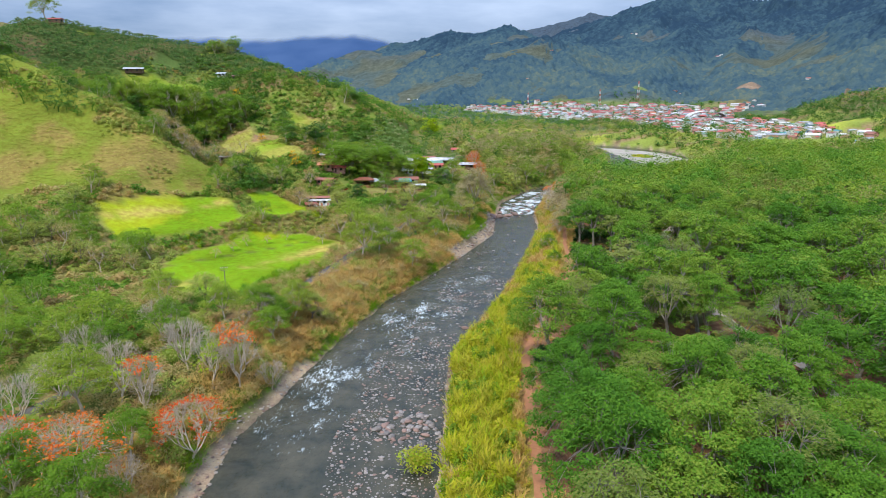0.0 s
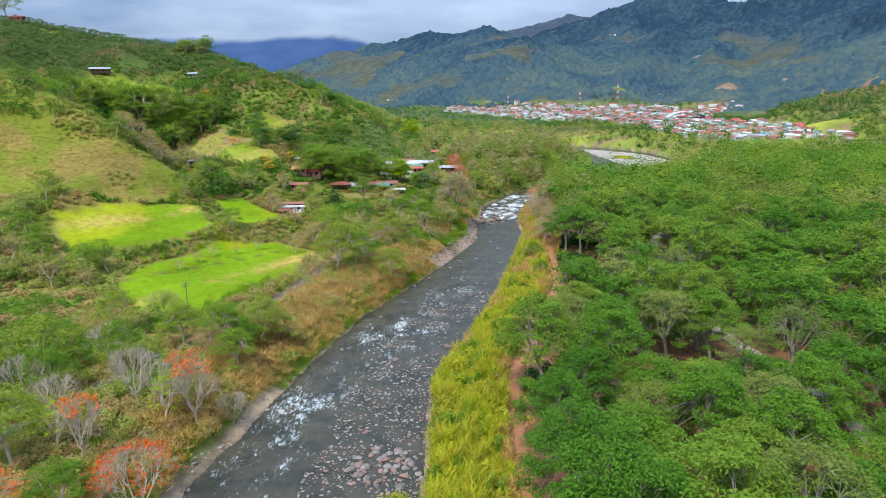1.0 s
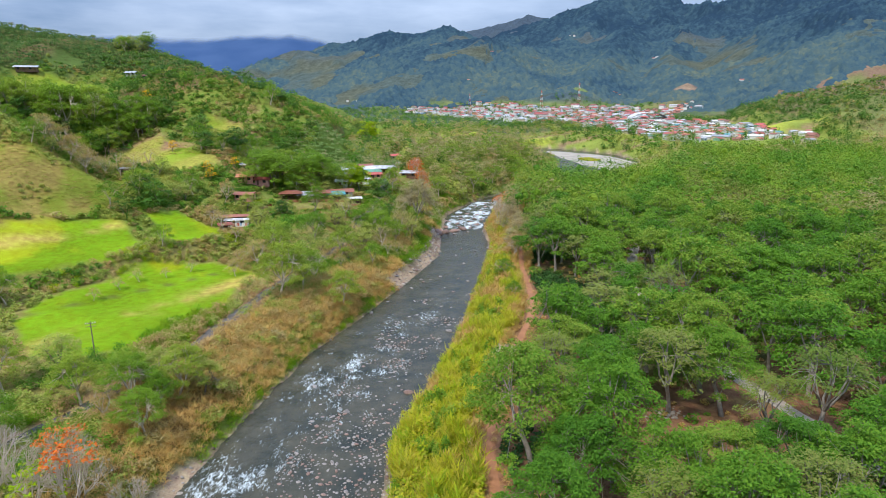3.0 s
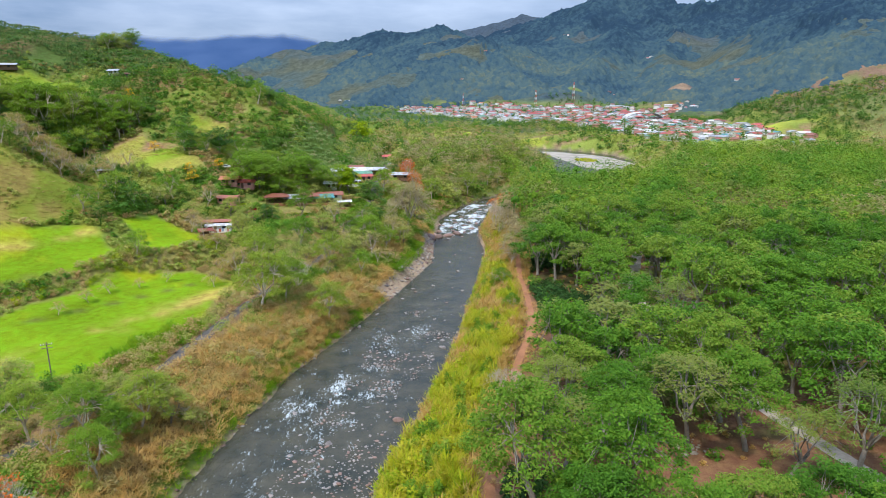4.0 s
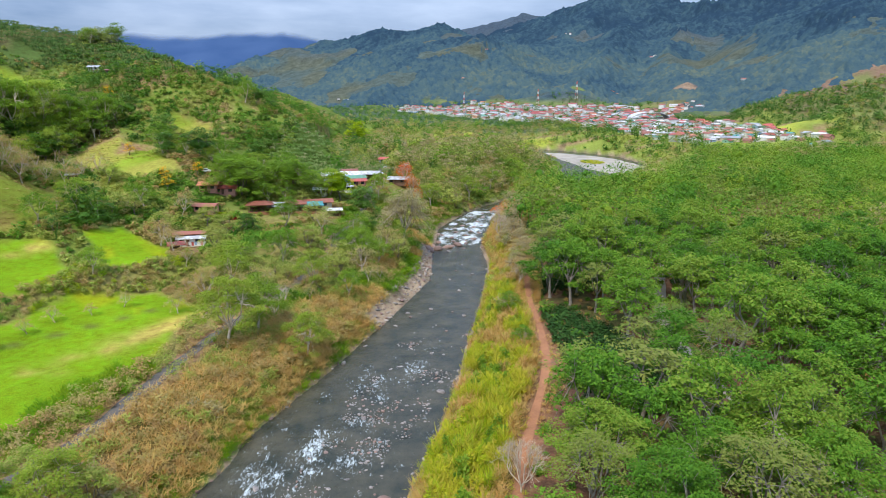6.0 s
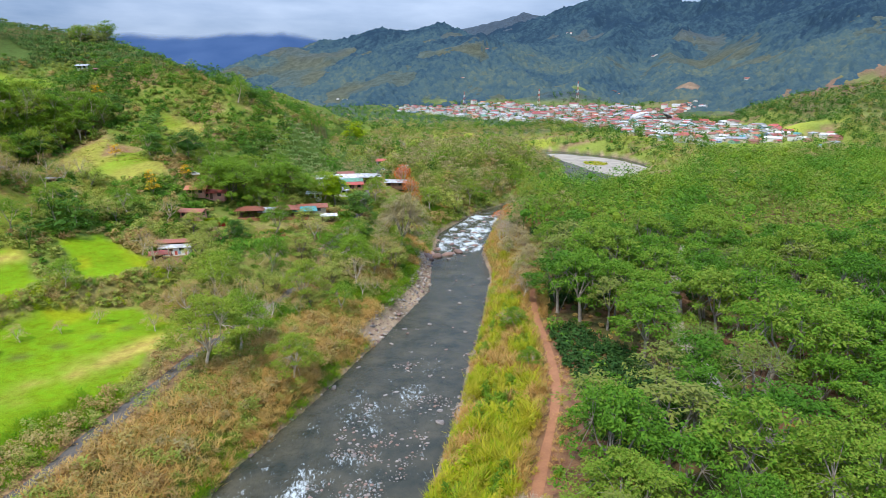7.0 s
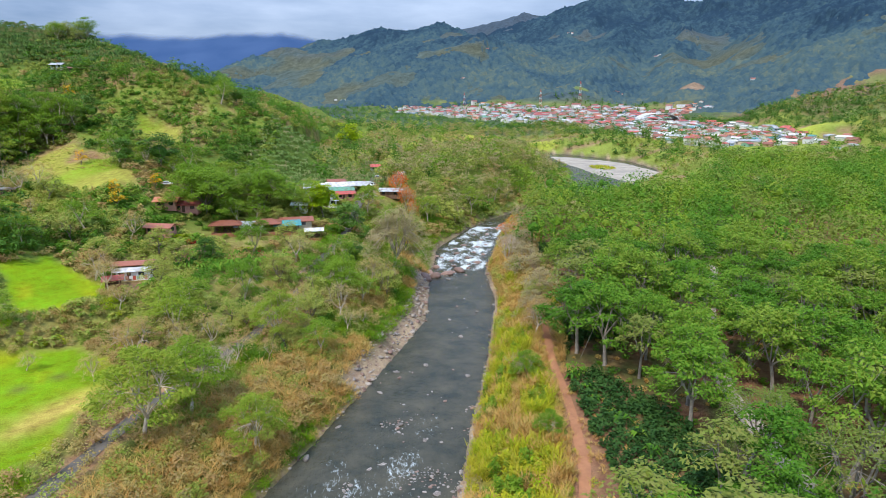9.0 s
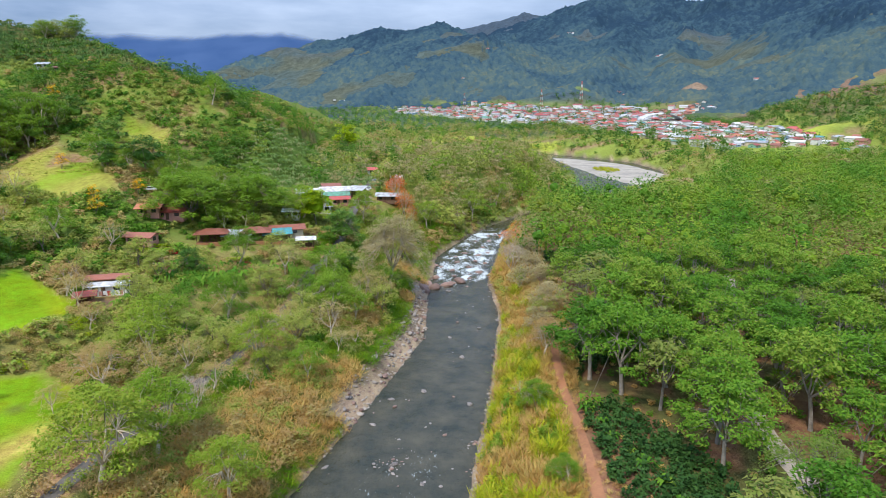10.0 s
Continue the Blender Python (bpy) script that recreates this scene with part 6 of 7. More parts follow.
# ---- orchard on the low hill ----
rows_ = spread(rng, 400, 760, 560, 880, 5.2, lambda x, y: (to_line(x, y, RIGHT_HILL)[0] < 170) & (ground_z(x, y) > 24) & (vnoise(x / 30, y / 30, 715) > np.where(x < 490 + 0.2 * (800 - y), 0.05, 0.74)), 16000)
stuff("orchard_trees", SMALL, rows_, M_DARK, "dark green orchard trees on the low hill", "trees", rng, 0.6, 1.05, sink=2.2)

rough_h = spread(rng, 420, 700, 540, 880, 4.8, lambda x, y: (ground_z(x, y) > 21) & (vnoise(x / 17, y / 17, 716) + 0.5 * vnoise(x / 5, y / 5, 717) > 0.66), 40000)
rk = 0.6 * vnoise(rough_h[:, 0] / 22, rough_h[:, 1] / 22, 718) + 0.4 * vnoise(rough_h[:, 0] / 4, rough_h[:, 1] / 4, 719)
for lo, hi, mat, lab in ((0, 0.42, M_DARK, "dark green"), (0.42, 0.62, M_OLIVE, "yellow-olive"), (0.62, 1.1, M_BRUSH, "dry reddish-brown")):
    stuff("hill_shrubs", SHRUB_LOW, rough_h[(rk >= lo) & (rk < hi)], mat, lab + " scrub on the low hill beyond the town", "shrubs", rng, 0.8, 1.9)

# ---- trees along the right bank upstream, and blossom in the hamlet ----
tan_tree = near_tree("tan_tree", "tan half-leafless tree above the river", 620, 8.5, 4.2, 5.0, 46, 46, 0.36, M_TAN, n=2, group="tan bank trees", fork=0.3, limbs=6, pad_r=1.3)
for x, y, kd, s in ((47, 262, tan_tree, 0.9), (52, 270, tan_tree, 1.0), (49, 280, bare_tree, 1.0), (55, 285, tan_tree, 1.0), (52, 246, brush_tree, 0.9), (46, 236, olive_tree, 0.8), (58, 297, brush_tree, 1.1), (62, 306, tan_tree, 1.0), (65, 318, olive_tree, 0.9), (44, 226, brush_tree, 0.7), (70, 328, brush_tree, 1.0), (56, 262, olive_tree, 0.8), (74, 338, tan_tree, 0.9)):
    kd.plant(int(rng.integers(2)), x, y, s, rng.uniform(0, 6.28))
for k_ in range(14):
    y = 222 + 8.5 * k_ + rng.normal(0, 2)
    x = float(right_bank(y)) + rng.uniform(6, 13)
    (tan_tree if k_ % 3 else brush_tree).plant(int(rng.integers(2)), x, y, rng.uniform(0.7, 1.15), rng.uniform(0, 6.28))
coral_tree.plant(1, 61.0, 322.0, 0.7, 1.0)
yellow_tree = near_tree("yellow_tree", "small tree in full yellow blossom", 630, 5.0, 2.4, 3.0, 22, 34, 0.36, M_YELLOW, M_BARK, n=1, group="yellow blossom trees", fork=0.3, pad_r=1.0)
for x, y, s in ((-68.8, 288.9, 1.1), (-62.8, 305.1, 0.9), (-96.3, 330.8, 1.0), (-133, 408, 1.3), (-72, 296, 0.8)):
    yellow_tree.plant((0, "mid"), x, y, s, 0.5)
lime_tree.plant((0, "mid"), -8, 512, 2.0, 0.3)
hedge = np.array([(-52 + 0.9 * k, 274.5 + 0.25 * k) for k in range(9)] + [(-50 + 0.9 * k, 278.0 + 0.25 * k) for k in range(8)] + [(-30 + 1.0 * k, 273 + 0.1 * k) for k in range(7)])
stuff("garden_hedge", SHRUB_LOW, hedge, M_LIME, "clipped lime-green garden hedges", "hedge", rng, 0.5, 0.75)
stuff("red_flowers", SHRUB_LOW, np.array([(-44, 274.5), (-43, 275), (-45, 275.3), (-24, 270), (-70, 128), (-66, 122), (-74, 133), (-62, 118)]), M_RED, "bushes with red blossom", "flowers", rng, 0.4, 0.8)
PALM = [banana_arrays(640 + k, 3.2) for k in range(2)]
grove = spread(rng, -45, -8, 238, 268, 2.1, lambda x, y: (to_line(x, y, LANE)[0] > 4) & (vnoise(x / 8, y / 8, 83) > 0.58), 2000)
stuff("banana_grove", PALM, grove, M_GREEN, "fresh green banana plants below the hamlet", "plants", rng, 0.6, 1.0)
edge_b = np.array([(43.5 + 0.4 * k + rng.normal(0, 0.4), 196 - 4.2 * k) for k in range(7)])
stuff("banana_grove", PALM, edge_b, M_GREEN, "young banana plants beside the dirt track", "plants", rng, 0.5, 0.8)

# ---- stones in the river ----
def stone_mesh(seed, mat, detail=2):
    r = np.random.default_rng(seed)
    bm = bmesh.new()
    bmesh.ops.create_icosphere(bm, subdivisions=detail, radius=1)
    off = Vector(r.uniform(-50, 50, 3))
    for v in bm.verts:
        n = noise.noise(v.co * 1.0 + off) * 0.55 + noise.noise(v.co * 2.4 + off) * 0.26
        v.co *= 1 + n
        v.co.z *= 0.62
        v.co.x *= 1.25
    me = bpy.data.meshes.new("stone")
    bm.to_mesh(me)
    bm.free()
    me.polygons.foreach_set("use_smooth", np.ones(len(me.polygons), bool))
    me.materials.append(mat)
    return me


STONES = [stone_mesh(800 + k, M_STONE if k % 3 else M_REDSTONE, 1 if k > 5 else 2) for k in range(9)]


def stone(x, y, size, z=None, which=None, name="river_stone", label="rounded grey-brown river stone standing out of the water"):
    k = int(rng.integers(len(STONES))) if which is None else which
    ob = new(name, STONES[k])
    ob.matrix_basis = pose(x, y, (max(gz(x, y), float(water_level(y)) - 0.15) if z is None else z) + size * 0.16, rng.uniform(-12, 12), rng.uniform(-12, 12), rng.uniform(0, 360))
    ob.scale = (size * rng.uniform(0.7, 1.3), size * rng.uniform(0.7, 1.15), size * rng.uniform(0.55, 1.0))
    return tagged(ob, label, "stone", "river stones")


for x, y, s in ((-2.6, 183, 1.3), (16.2, 168.5, 1.5), (16.6, 172.4, 1.0), (5.4, 137.8, 1.3), (-5.9, 131.8, 0.9), (-12.4, 142, 1.1), (-3.5, 150, 0.8), (2.0, 160, 0.8), (8.9, 180.5, 0.8), (10.5, 182, 0.7), (7.2, 179.4, 0.6), (-8, 127, 0.8), (-4, 121, 0.7), (0, 143, 0.6)):
    stone(x, y, 0.62 * s, which=int(rng.integers(6)), label="large rounded boulder standing out of the river")
for _ in range(60):
    y = rng.uniform(185, 283)
    x = left_bank(y) + (right_bank(y) - left_bank(y)) * rng.beta(0.8, 0.8)
    stone(float(x), y, 0.15 + 0.5 * rng.random() ** 3, z=float(water_level(y)) - 0.05, label="rounded stone breaking the calm river surface")
for x, y, s in ((22.8, 277, 2.6), (25.8, 279.5, 2.4), (29.6, 281.8, 2.3), (34.2, 286, 3.0), (27.4, 290, 1.8), (31.5, 284, 1.6), (39, 300, 1.6), (41, 294, 1.4), (36, 306, 1.3), (44, 313, 1.3), (33, 297, 1.2), (43.5, 284, 1.2), (42.5, 280, 1.0), (47, 322, 1.2), (40, 316, 1.0), (30, 301, 1.1), (51, 331, 1.2), (37.5, 288.5, 1.2), (24.5, 283, 1.6), (28.5, 303, 1.2), (35.5, 280.5, 0.9), (38, 292, 0.9), (33, 291.5, 0.9), (45, 304, 1.0), (42, 307, 0.9), (48, 316, 0.9), (36, 312, 0.9), (52, 338, 1.0), (46, 331, 0.9), (55, 341, 1.1), (44, 289, 0.9), (46, 296, 1.0)):
    stone(x, y, 0.72 * s, which=3 * int(rng.integers(2)), label="dark reddish boulder breaking the white rapids")


def bar_ok(x, y):
    u = (x - left_bank(y)) / (right_bank(y) - left_bank(y))
    edge = np.interp(y, (60, 90, 120, 150, 190), (0.55, 0.55, 0.50, 0.42, 0.45))
    dens = np.interp(y, (55, 70, 105, 130, 155, 195), (0.9, 1.0, 0.9, 0.62, 0.52, 0.26))
    return (u > edge - 0.12 * vnoise(x / 5, y / 5, 811)) & (u < 0.99) & (vnoise(x / 4, y / 4, 812) * 0.7 + 0.3 * vnoise(x, y, 813) < dens)


cob = spread(rng, -35, 32, 55, 200, 0.44, bar_ok, 70000)
first = np.argsort(np.hypot(cob[:, 0] + 6, cob[:, 1] - 92))[:230]
for x, y in cob[first]:
    stone(x, y, 0.11 + 0.62 * rng.random() ** 2.8, z=-0.06, which=6 + int(rng.integers(3)) if rng.random() < 0.8 else None, label="rounded cobble on the shallow river bar")
tri = [(np.array([v.co for v in m.vertices]), np.array([p.vertices[:] for p in m.polygons])) for m in STONES[6:]]


def pebbles(name, places, mat, label, lo, hi, z=None):
    """Loose stones too many to count."""
    vs, fs, k = [], [], 0
    zz = ground_z(places[:, 0], places[:, 1]) if z is None else np.full(len(places), z)
    zz = np.maximum(zz, water_level(places[:, 1]) - 0.1)
    for (x, y), h in zip(places, zz):
        pv, pf = tri[int(rng.integers(3))]
        s, a = lo + (hi - lo) * rng.random() ** 3.0, rng.uniform(0, 6.28)
        c, q = math.cos(a) * s, math.sin(a) * s
        pv = pv * (rng.uniform(0.65, 1.3), rng.uniform(0.65, 1.2), rng.uniform(0.5, 1.05))
        vs.append(np.stack([pv[:, 0] * c - pv[:, 1] * q + x, pv[:, 0] * q + pv[:, 1] * c + y, pv[:, 2] * s + h + 0.15 * s], 1))
        fs.append(pf + k)
        k += len(pv)
    return tagged(new(name, make_mesh(name, np.concatenate(vs), np.concatenate(fs), mat, True)), label, "stones", kind="stuff")


others = np.delete(cob, first, 0)
half = rng.random(len(others)) < 0.7
pebbles("cobbles", others[half], M_STONE, "grey cobbles on the shallow river bar", 0.09, 0.34, -0.05)
pebbles("cobbles", others[~half], M_REDSTONE, "reddish cobbles on the shallow river bar", 0.09, 0.36, -0.05)


def shore_ok(x, y):
    dl, dr = left_bank(y) - x, x - right_bank(y)
    wide = 3.4 * ss(y, 198, 215) * (1 - ss(y, 272, 288)) + 1.6 + 0.6 * (1 - ss(y, 112, 120))
    left = (dl > -0.5) & (dl < np.where((y > 124) & (y < 200), 0.35, wide))
    return left | ((dr > -0.6) & (dr < 1.2))


shore = spread(rng, -40, 75, 58, 350, 0.46, shore_ok, 130000)
half = rng.random(len(shore)) < 0.6
pebbles("shore_stones", shore[half], M_GRAVEL, "pale stones along the waterline", 0.09, 0.38)
pebbles("shore_stones", shore[~half], M_REDSTONE, "brown stones along the waterline", 0.09, 0.42)
rubble = np.concatenate([rng.normal((46, 117), (2.2, 1.4), (46, 2)), rng.normal((41, 101), (2.6, 1.2), (30, 2)), rng.normal((37, 101), (1.5, 1.5), (12, 2))])
pebbles("rubble", rubble, M_GRAVEL, "pale grey rubble heaped on the forest floor", 0.12, 0.6)
bush = tagged(new("bar_bush", make_mesh("bar_bush", *merge([shrub_arrays(850, 1.9, 2.7, 900, 0.27, 9), tuft_arrays(851, 40, 2.6, 1.5, 0.10, 0.9, 0.6)]), M_CANE)), "rounded yellow-green cane clump on the gravel bar", "bush")
bush.matrix_basis = pose(-4.0, 80.2, -0.1)
bush.scale = (1.5, 1.5, 1.15)
isl = spread(rng, 140, 215, 436, 610, 1.4, lambda x, y: np.hypot((x - 174) / 9, (y - 541) / 13) < 1, 9000)
stuff("island_grass", SHRUB_LOW, isl, M_CANE, "yellow bushes on the gravel island", "shrubs", rng, 0.7, 1.1, sink=-1.2)


def gravel_island():
    xs, ys = np.meshgrid(np.arange(136, 214, 2.0), np.arange(440, 646, 2.0))
    e = edge_dist(xs, ys, BAR) + 2 * fbm(xs, ys, 14, 3, 861)
    z = water_level(ys) + np.clip(e * 0.10, -0.8, 0.55) + 0.08 * fbm(xs, ys, 6, 2, 862)
    nr, na = xs.shape
    i = (np.arange(nr - 1)[:, None] * na + np.arange(na - 1)).ravel()
    q = np.stack([i, i + 1, i + na + 1, i + na], 1)
    q = q[(e.ravel()[q] > -8).any(1)]
    return tagged(new("gravel_island", make_mesh("gravel_island", np.stack([xs, ys, z], 2).reshape(-1, 3), q, M_BARGRAVEL, True)), "pale gravel island in the river bend", "gravel", kind="structure")


gravel_island()


# ---- buildings ----
def boxv(x0, x1, y0, y1, z0, z1):
    v = np.array([(x, y, z) for z in (z0, z1) for y in (y0, y1) for x in (x0, x1)], float)
    return v, np.array([[0, 2, 3, 1], [4, 5, 7, 6], [0, 1, 5, 4], [2, 6, 7, 3], [0, 4, 6, 2], [1, 3, 7, 5]])


def part(name, arrays, mat, parent, label=""):
    ob = new(name, arrays if isinstance(arrays, bpy.types.Mesh) else make_mesh(name, *arrays, mat))
    ob.parent = parent
    return tagged(ob, label)


def metal_mat(name, colour, rust=(0.18, 0.08, 0.045), amount=0.5, rough=0.5):
    """Corrugated roofing, faded and rusted in streaks."""
    m, n, l = material(name)
    tc = n.new("ShaderNodeTexCoord")
    wv = n.new("ShaderNodeTexWave")
    wv.inputs["Scale"].default_value = 3.2
    ns = n.new("ShaderNodeTexNoise")
    ns.inputs["Scale"].default_value, ns.inputs["Detail"].default_value = 0.7, 6
    for q in (wv, ns):
        l.new(tc.outputs["Object"], q.inputs["Vector"])
    r = ramp_node(n, [(0.50 - 0.25 * amount, rust), (0.66 - 0.25 * amount, colour)])
    l.new(ns.outputs["Fac"], r.inputs["Fac"])
    info = n.new("ShaderNodeObjectInfo")
    hsv = n.new("ShaderNodeHueSaturation")
    mr = n.new("ShaderNodeMapRange")
    mr.inputs["To Min"].default_value, mr.inputs["To Max"].default_value = 0.7, 1.15
    l.new(info.outputs["Random"], mr.inputs["Value"])
    l.new(mr.outputs[0], hsv.inputs["Value"])
    l.new(r.outputs["Color"], hsv.inputs["Color"])
    b = n.new("ShaderNodeBsdfPrincipled")
    b.inputs["Roughness"].default_value = rough
    l.new(hsv.outputs["Color"], b.inputs["Base Color"])
    bp = n.new("ShaderNodeBump")
    bp.inputs["Strength"].default_value, bp.inputs["Distance"].default_value = 0.5, 0.04
    l.new(wv.outputs["Fac"], bp.inputs["Height"])
    l.new(bp.outputs[0], b.inputs["Normal"])
    return out_of(m, n, l, b.outputs[0])


ROOFS = {
    "red": metal_mat("red_roof", (0.46, 0.075, 0.055), (0.30, 0.07, 0.05)),
    "rust": metal_mat("rust_roof", (0.30, 0.10, 0.06), (0.14, 0.06, 0.04), 0.9),
    "white": metal_mat("white_roof", (0.74, 0.76, 0.78), (0.45, 0.42, 0.40), 0.2),
    "grey": metal_mat("grey_roof", (0.42, 0.45, 0.48), (0.22, 0.18, 0.16), 0.5),
    "green": metal_mat("green_roof", (0.10, 0.28, 0.18), (0.10, 0.16, 0.10), 0.4),
    "teal": metal_mat("teal_roof", (0.05, 0.30, 0.33), (0.06, 0.20, 0.22), 0.3),
    "orange": metal_mat("tile_roof", (0.48, 0.17, 0.07), (0.30, 0.11, 0.06), 0.6),
}
WALLS = {
    "white": plain_mat("white_wall", (0.78, 0.77, 0.74), (0.58, 0.56, 0.52), 0.85, 0.6),
    "cream": plain_mat("cream_wall", (0.66, 0.56, 0.40), (0.48, 0.40, 0.28), 0.85, 0.6),
    "blue": plain_mat("blue_wall", (0.30, 0.42, 0.55), (0.22, 0.32, 0.42), 0.85, 0.6),
    "rose": plain_mat("rose_wall", (0.62, 0.30, 0.24), (0.45, 0.22, 0.18), 0.85, 0.6),
    "green": plain_mat("green_wall", (0.25, 0.46, 0.32), (0.18, 0.34, 0.24), 0.85, 0.6),
    "wood": plain_mat("plank_wall", (0.20, 0.12, 0.075), (0.11, 0.065, 0.04), 0.85, 0.8),
}
M_GLASS = plain_mat("dark_pane", (0.03, 0.035, 0.04), (0.02, 0.022, 0.025), 0.12, 1.0, spec=0.6)
M_DOOR = plain_mat("door_paint", (0.16, 0.08, 0.05), (0.10, 0.05, 0.03), 0.6, 1.0)
M_CONCRETE = plain_mat("concrete", (0.45, 0.44, 0.42), (0.32, 0.31, 0.30), 0.9, 0.6)


def house_meshes(w, d, h, pitch, eave=0.5):
    """Walls with gables, roof of two slopes with thickness, door and windows."""
    x, y = w / 2, d / 2
    up = y * pitch
    wall_v = np.array([(-x, -y, -0.8), (x, -y, -0.8), (x, y, -0.8), (-x, y, -0.8), (-x, -y, h), (x, -y, h), (x, y, h), (-x, y, h), (-x, 0, h + up), (x, 0, h + up)])
    wall_q = [np.array([[0, 1, 5, 4], [2, 3, 7, 6], [1, 2, 6, 5], [3, 0, 4, 7]]), np.array([[5, 6, 9], [7, 4, 8]])]
    e = eave
    r0, r1, t = h - e * pitch + 0.05, h + up + 0.05, 0.14
    roof_v = np.array([(-x - e, -y - e, r0), (x + e, -y - e, r0), (x + e, 0, r1), (-x - e, 0, r1), (x + e, y + e, r0), (-x - e, y + e, r0)])
    roof_v = np.concatenate([roof_v, roof_v + (0, 0, t)])
    roof_q = np.array([[6, 7, 8, 9], [9, 8, 10, 11], [3, 2, 1, 0], [5, 4, 2, 3], [0, 1, 7, 6], [4, 5, 11, 10], [1, 2, 8, 7], [2, 4, 10, 8], [3, 0, 6, 9], [5, 3, 9, 11]])
    door = boxv(-0.45 - w * 0.12, 0.45 - w * 0.12, -y - 0.05, -y + 0.02, 0, 2.05)
    wins = [boxv(w * 0.16, w * 0.16 + 1.3, -y - 0.05, -y + 0.02, 0.95, 2.05), boxv(-w * 0.42, -w * 0.42 + 1.2, -y - 0.05, -y + 0.02, 0.95, 2.05), boxv(x - 0.02, x + 0.05, -0.7, 0.7, 0.95, 2.05), boxv(-x - 0.05, -x + 0.02, -0.7, 0.7, 0.95, 2.05)]
    return (wall_v, wall_q), (roof_v, roof_q), door, wins


class House:
    def __init__(self, w, d, h, pitch, wall, roof, label, name="house", group="", eave=0.5, storeys=1):
        (self.wv, self.rv, self.dv, self.ws) = house_meshes(w, d, h * storeys, pitch, eave)
        self.first, self.wall, self.roof, self.label, self.name, self.group = None, wall, roof, label, name, group

    def put(self, x, y, turn, z=None, scale=1.0):
        zz = gz(x, y) if z is None else z
        m = pose(x, y, zz + 0.05, 0, 0, turn)
        if self.first is None:
            ob = tagged(new(self.name), self.label, "house", self.group)
            ob.matrix_basis = m
            part("wall", self.wv, WALLS[self.wall], ob)
            part("roof", self.rv, ROOFS[self.roof], ob)
            part("door", self.dv, M_DOOR, ob)
            for wn_ in self.ws:
                part("window", wn_, M_GLASS, ob)
            self.first = ob
        else:
            ob = copy_thing(self.first, m)
        ob.scale = (scale, scale, scale)
        return ob


# hamlet by the lane
House(8.5, 4.0, 2.4, 0.18, "wood", "rust", "low plank house with rusted roof beside the field").put(-51.5, 252.5, 8)
House(7.5, 3.6, 2.2, 0.16, "white", "white", "lean-to with bright zinc roof beside the field").put(-50.0, 248.6, 8)
for x, y, w, d, roof, wall, lab in (
    (-29.5, 286.5, 7, 6, "grey", "wood", "roadside shed with weathered grey roof"),
    (-17.0, 293.0, 9, 5, "rust", "cream", "long low building with faded rust roof"), (-53.5, 279.5, 7, 4, "rust", "rose", "small house with brick-red roof among shrubs"),
    (-56.0, 295.0, 6, 5, "orange", "rose", "house with orange-red tiled roof among trees"), (-50.5, 296.5, 7, 5, "red", "rose", "house with red roof among trees"),
    (-17.5, 309.0, 4.5, 3.5, "white", "white", "white tent-like shed behind the yard"), (-9.0, 321.0, 6, 4, "white", "white", "white shed beside the lane"),
    (-15.0, 333.5, 7, 6, "white", "blue", "pale box-shaped house with zinc roof"), (-6.0, 342.0, 10, 7, "white", "white", "white house with zinc roof by the lane"),
    (-5.0, 334.5, 8, 5, "green", "green", "green house with dark green roof by the lane"), (-3.5, 330.5, 6, 4, "red", "rose", "rose-red roadside shop by the lane"),
    (-8.0, 350.0, 6, 5, "rust", "wood", "small house with rusted roof by the lane"), (14.0, 341.0, 8, 5, "grey", "wood", "house with grey roof across the lane"),
    (17.5, 378.0, 6, 4, "white", "white", "white shed beside the lane"), (9.0, 400.0, 7, 5, "red", "white", "house with red roof beside the lane"),
):
    House(w, d, 2.3, 0.30, wall, roof, lab, eave=0.8).put(x, y, rng.uniform(-14, 14))


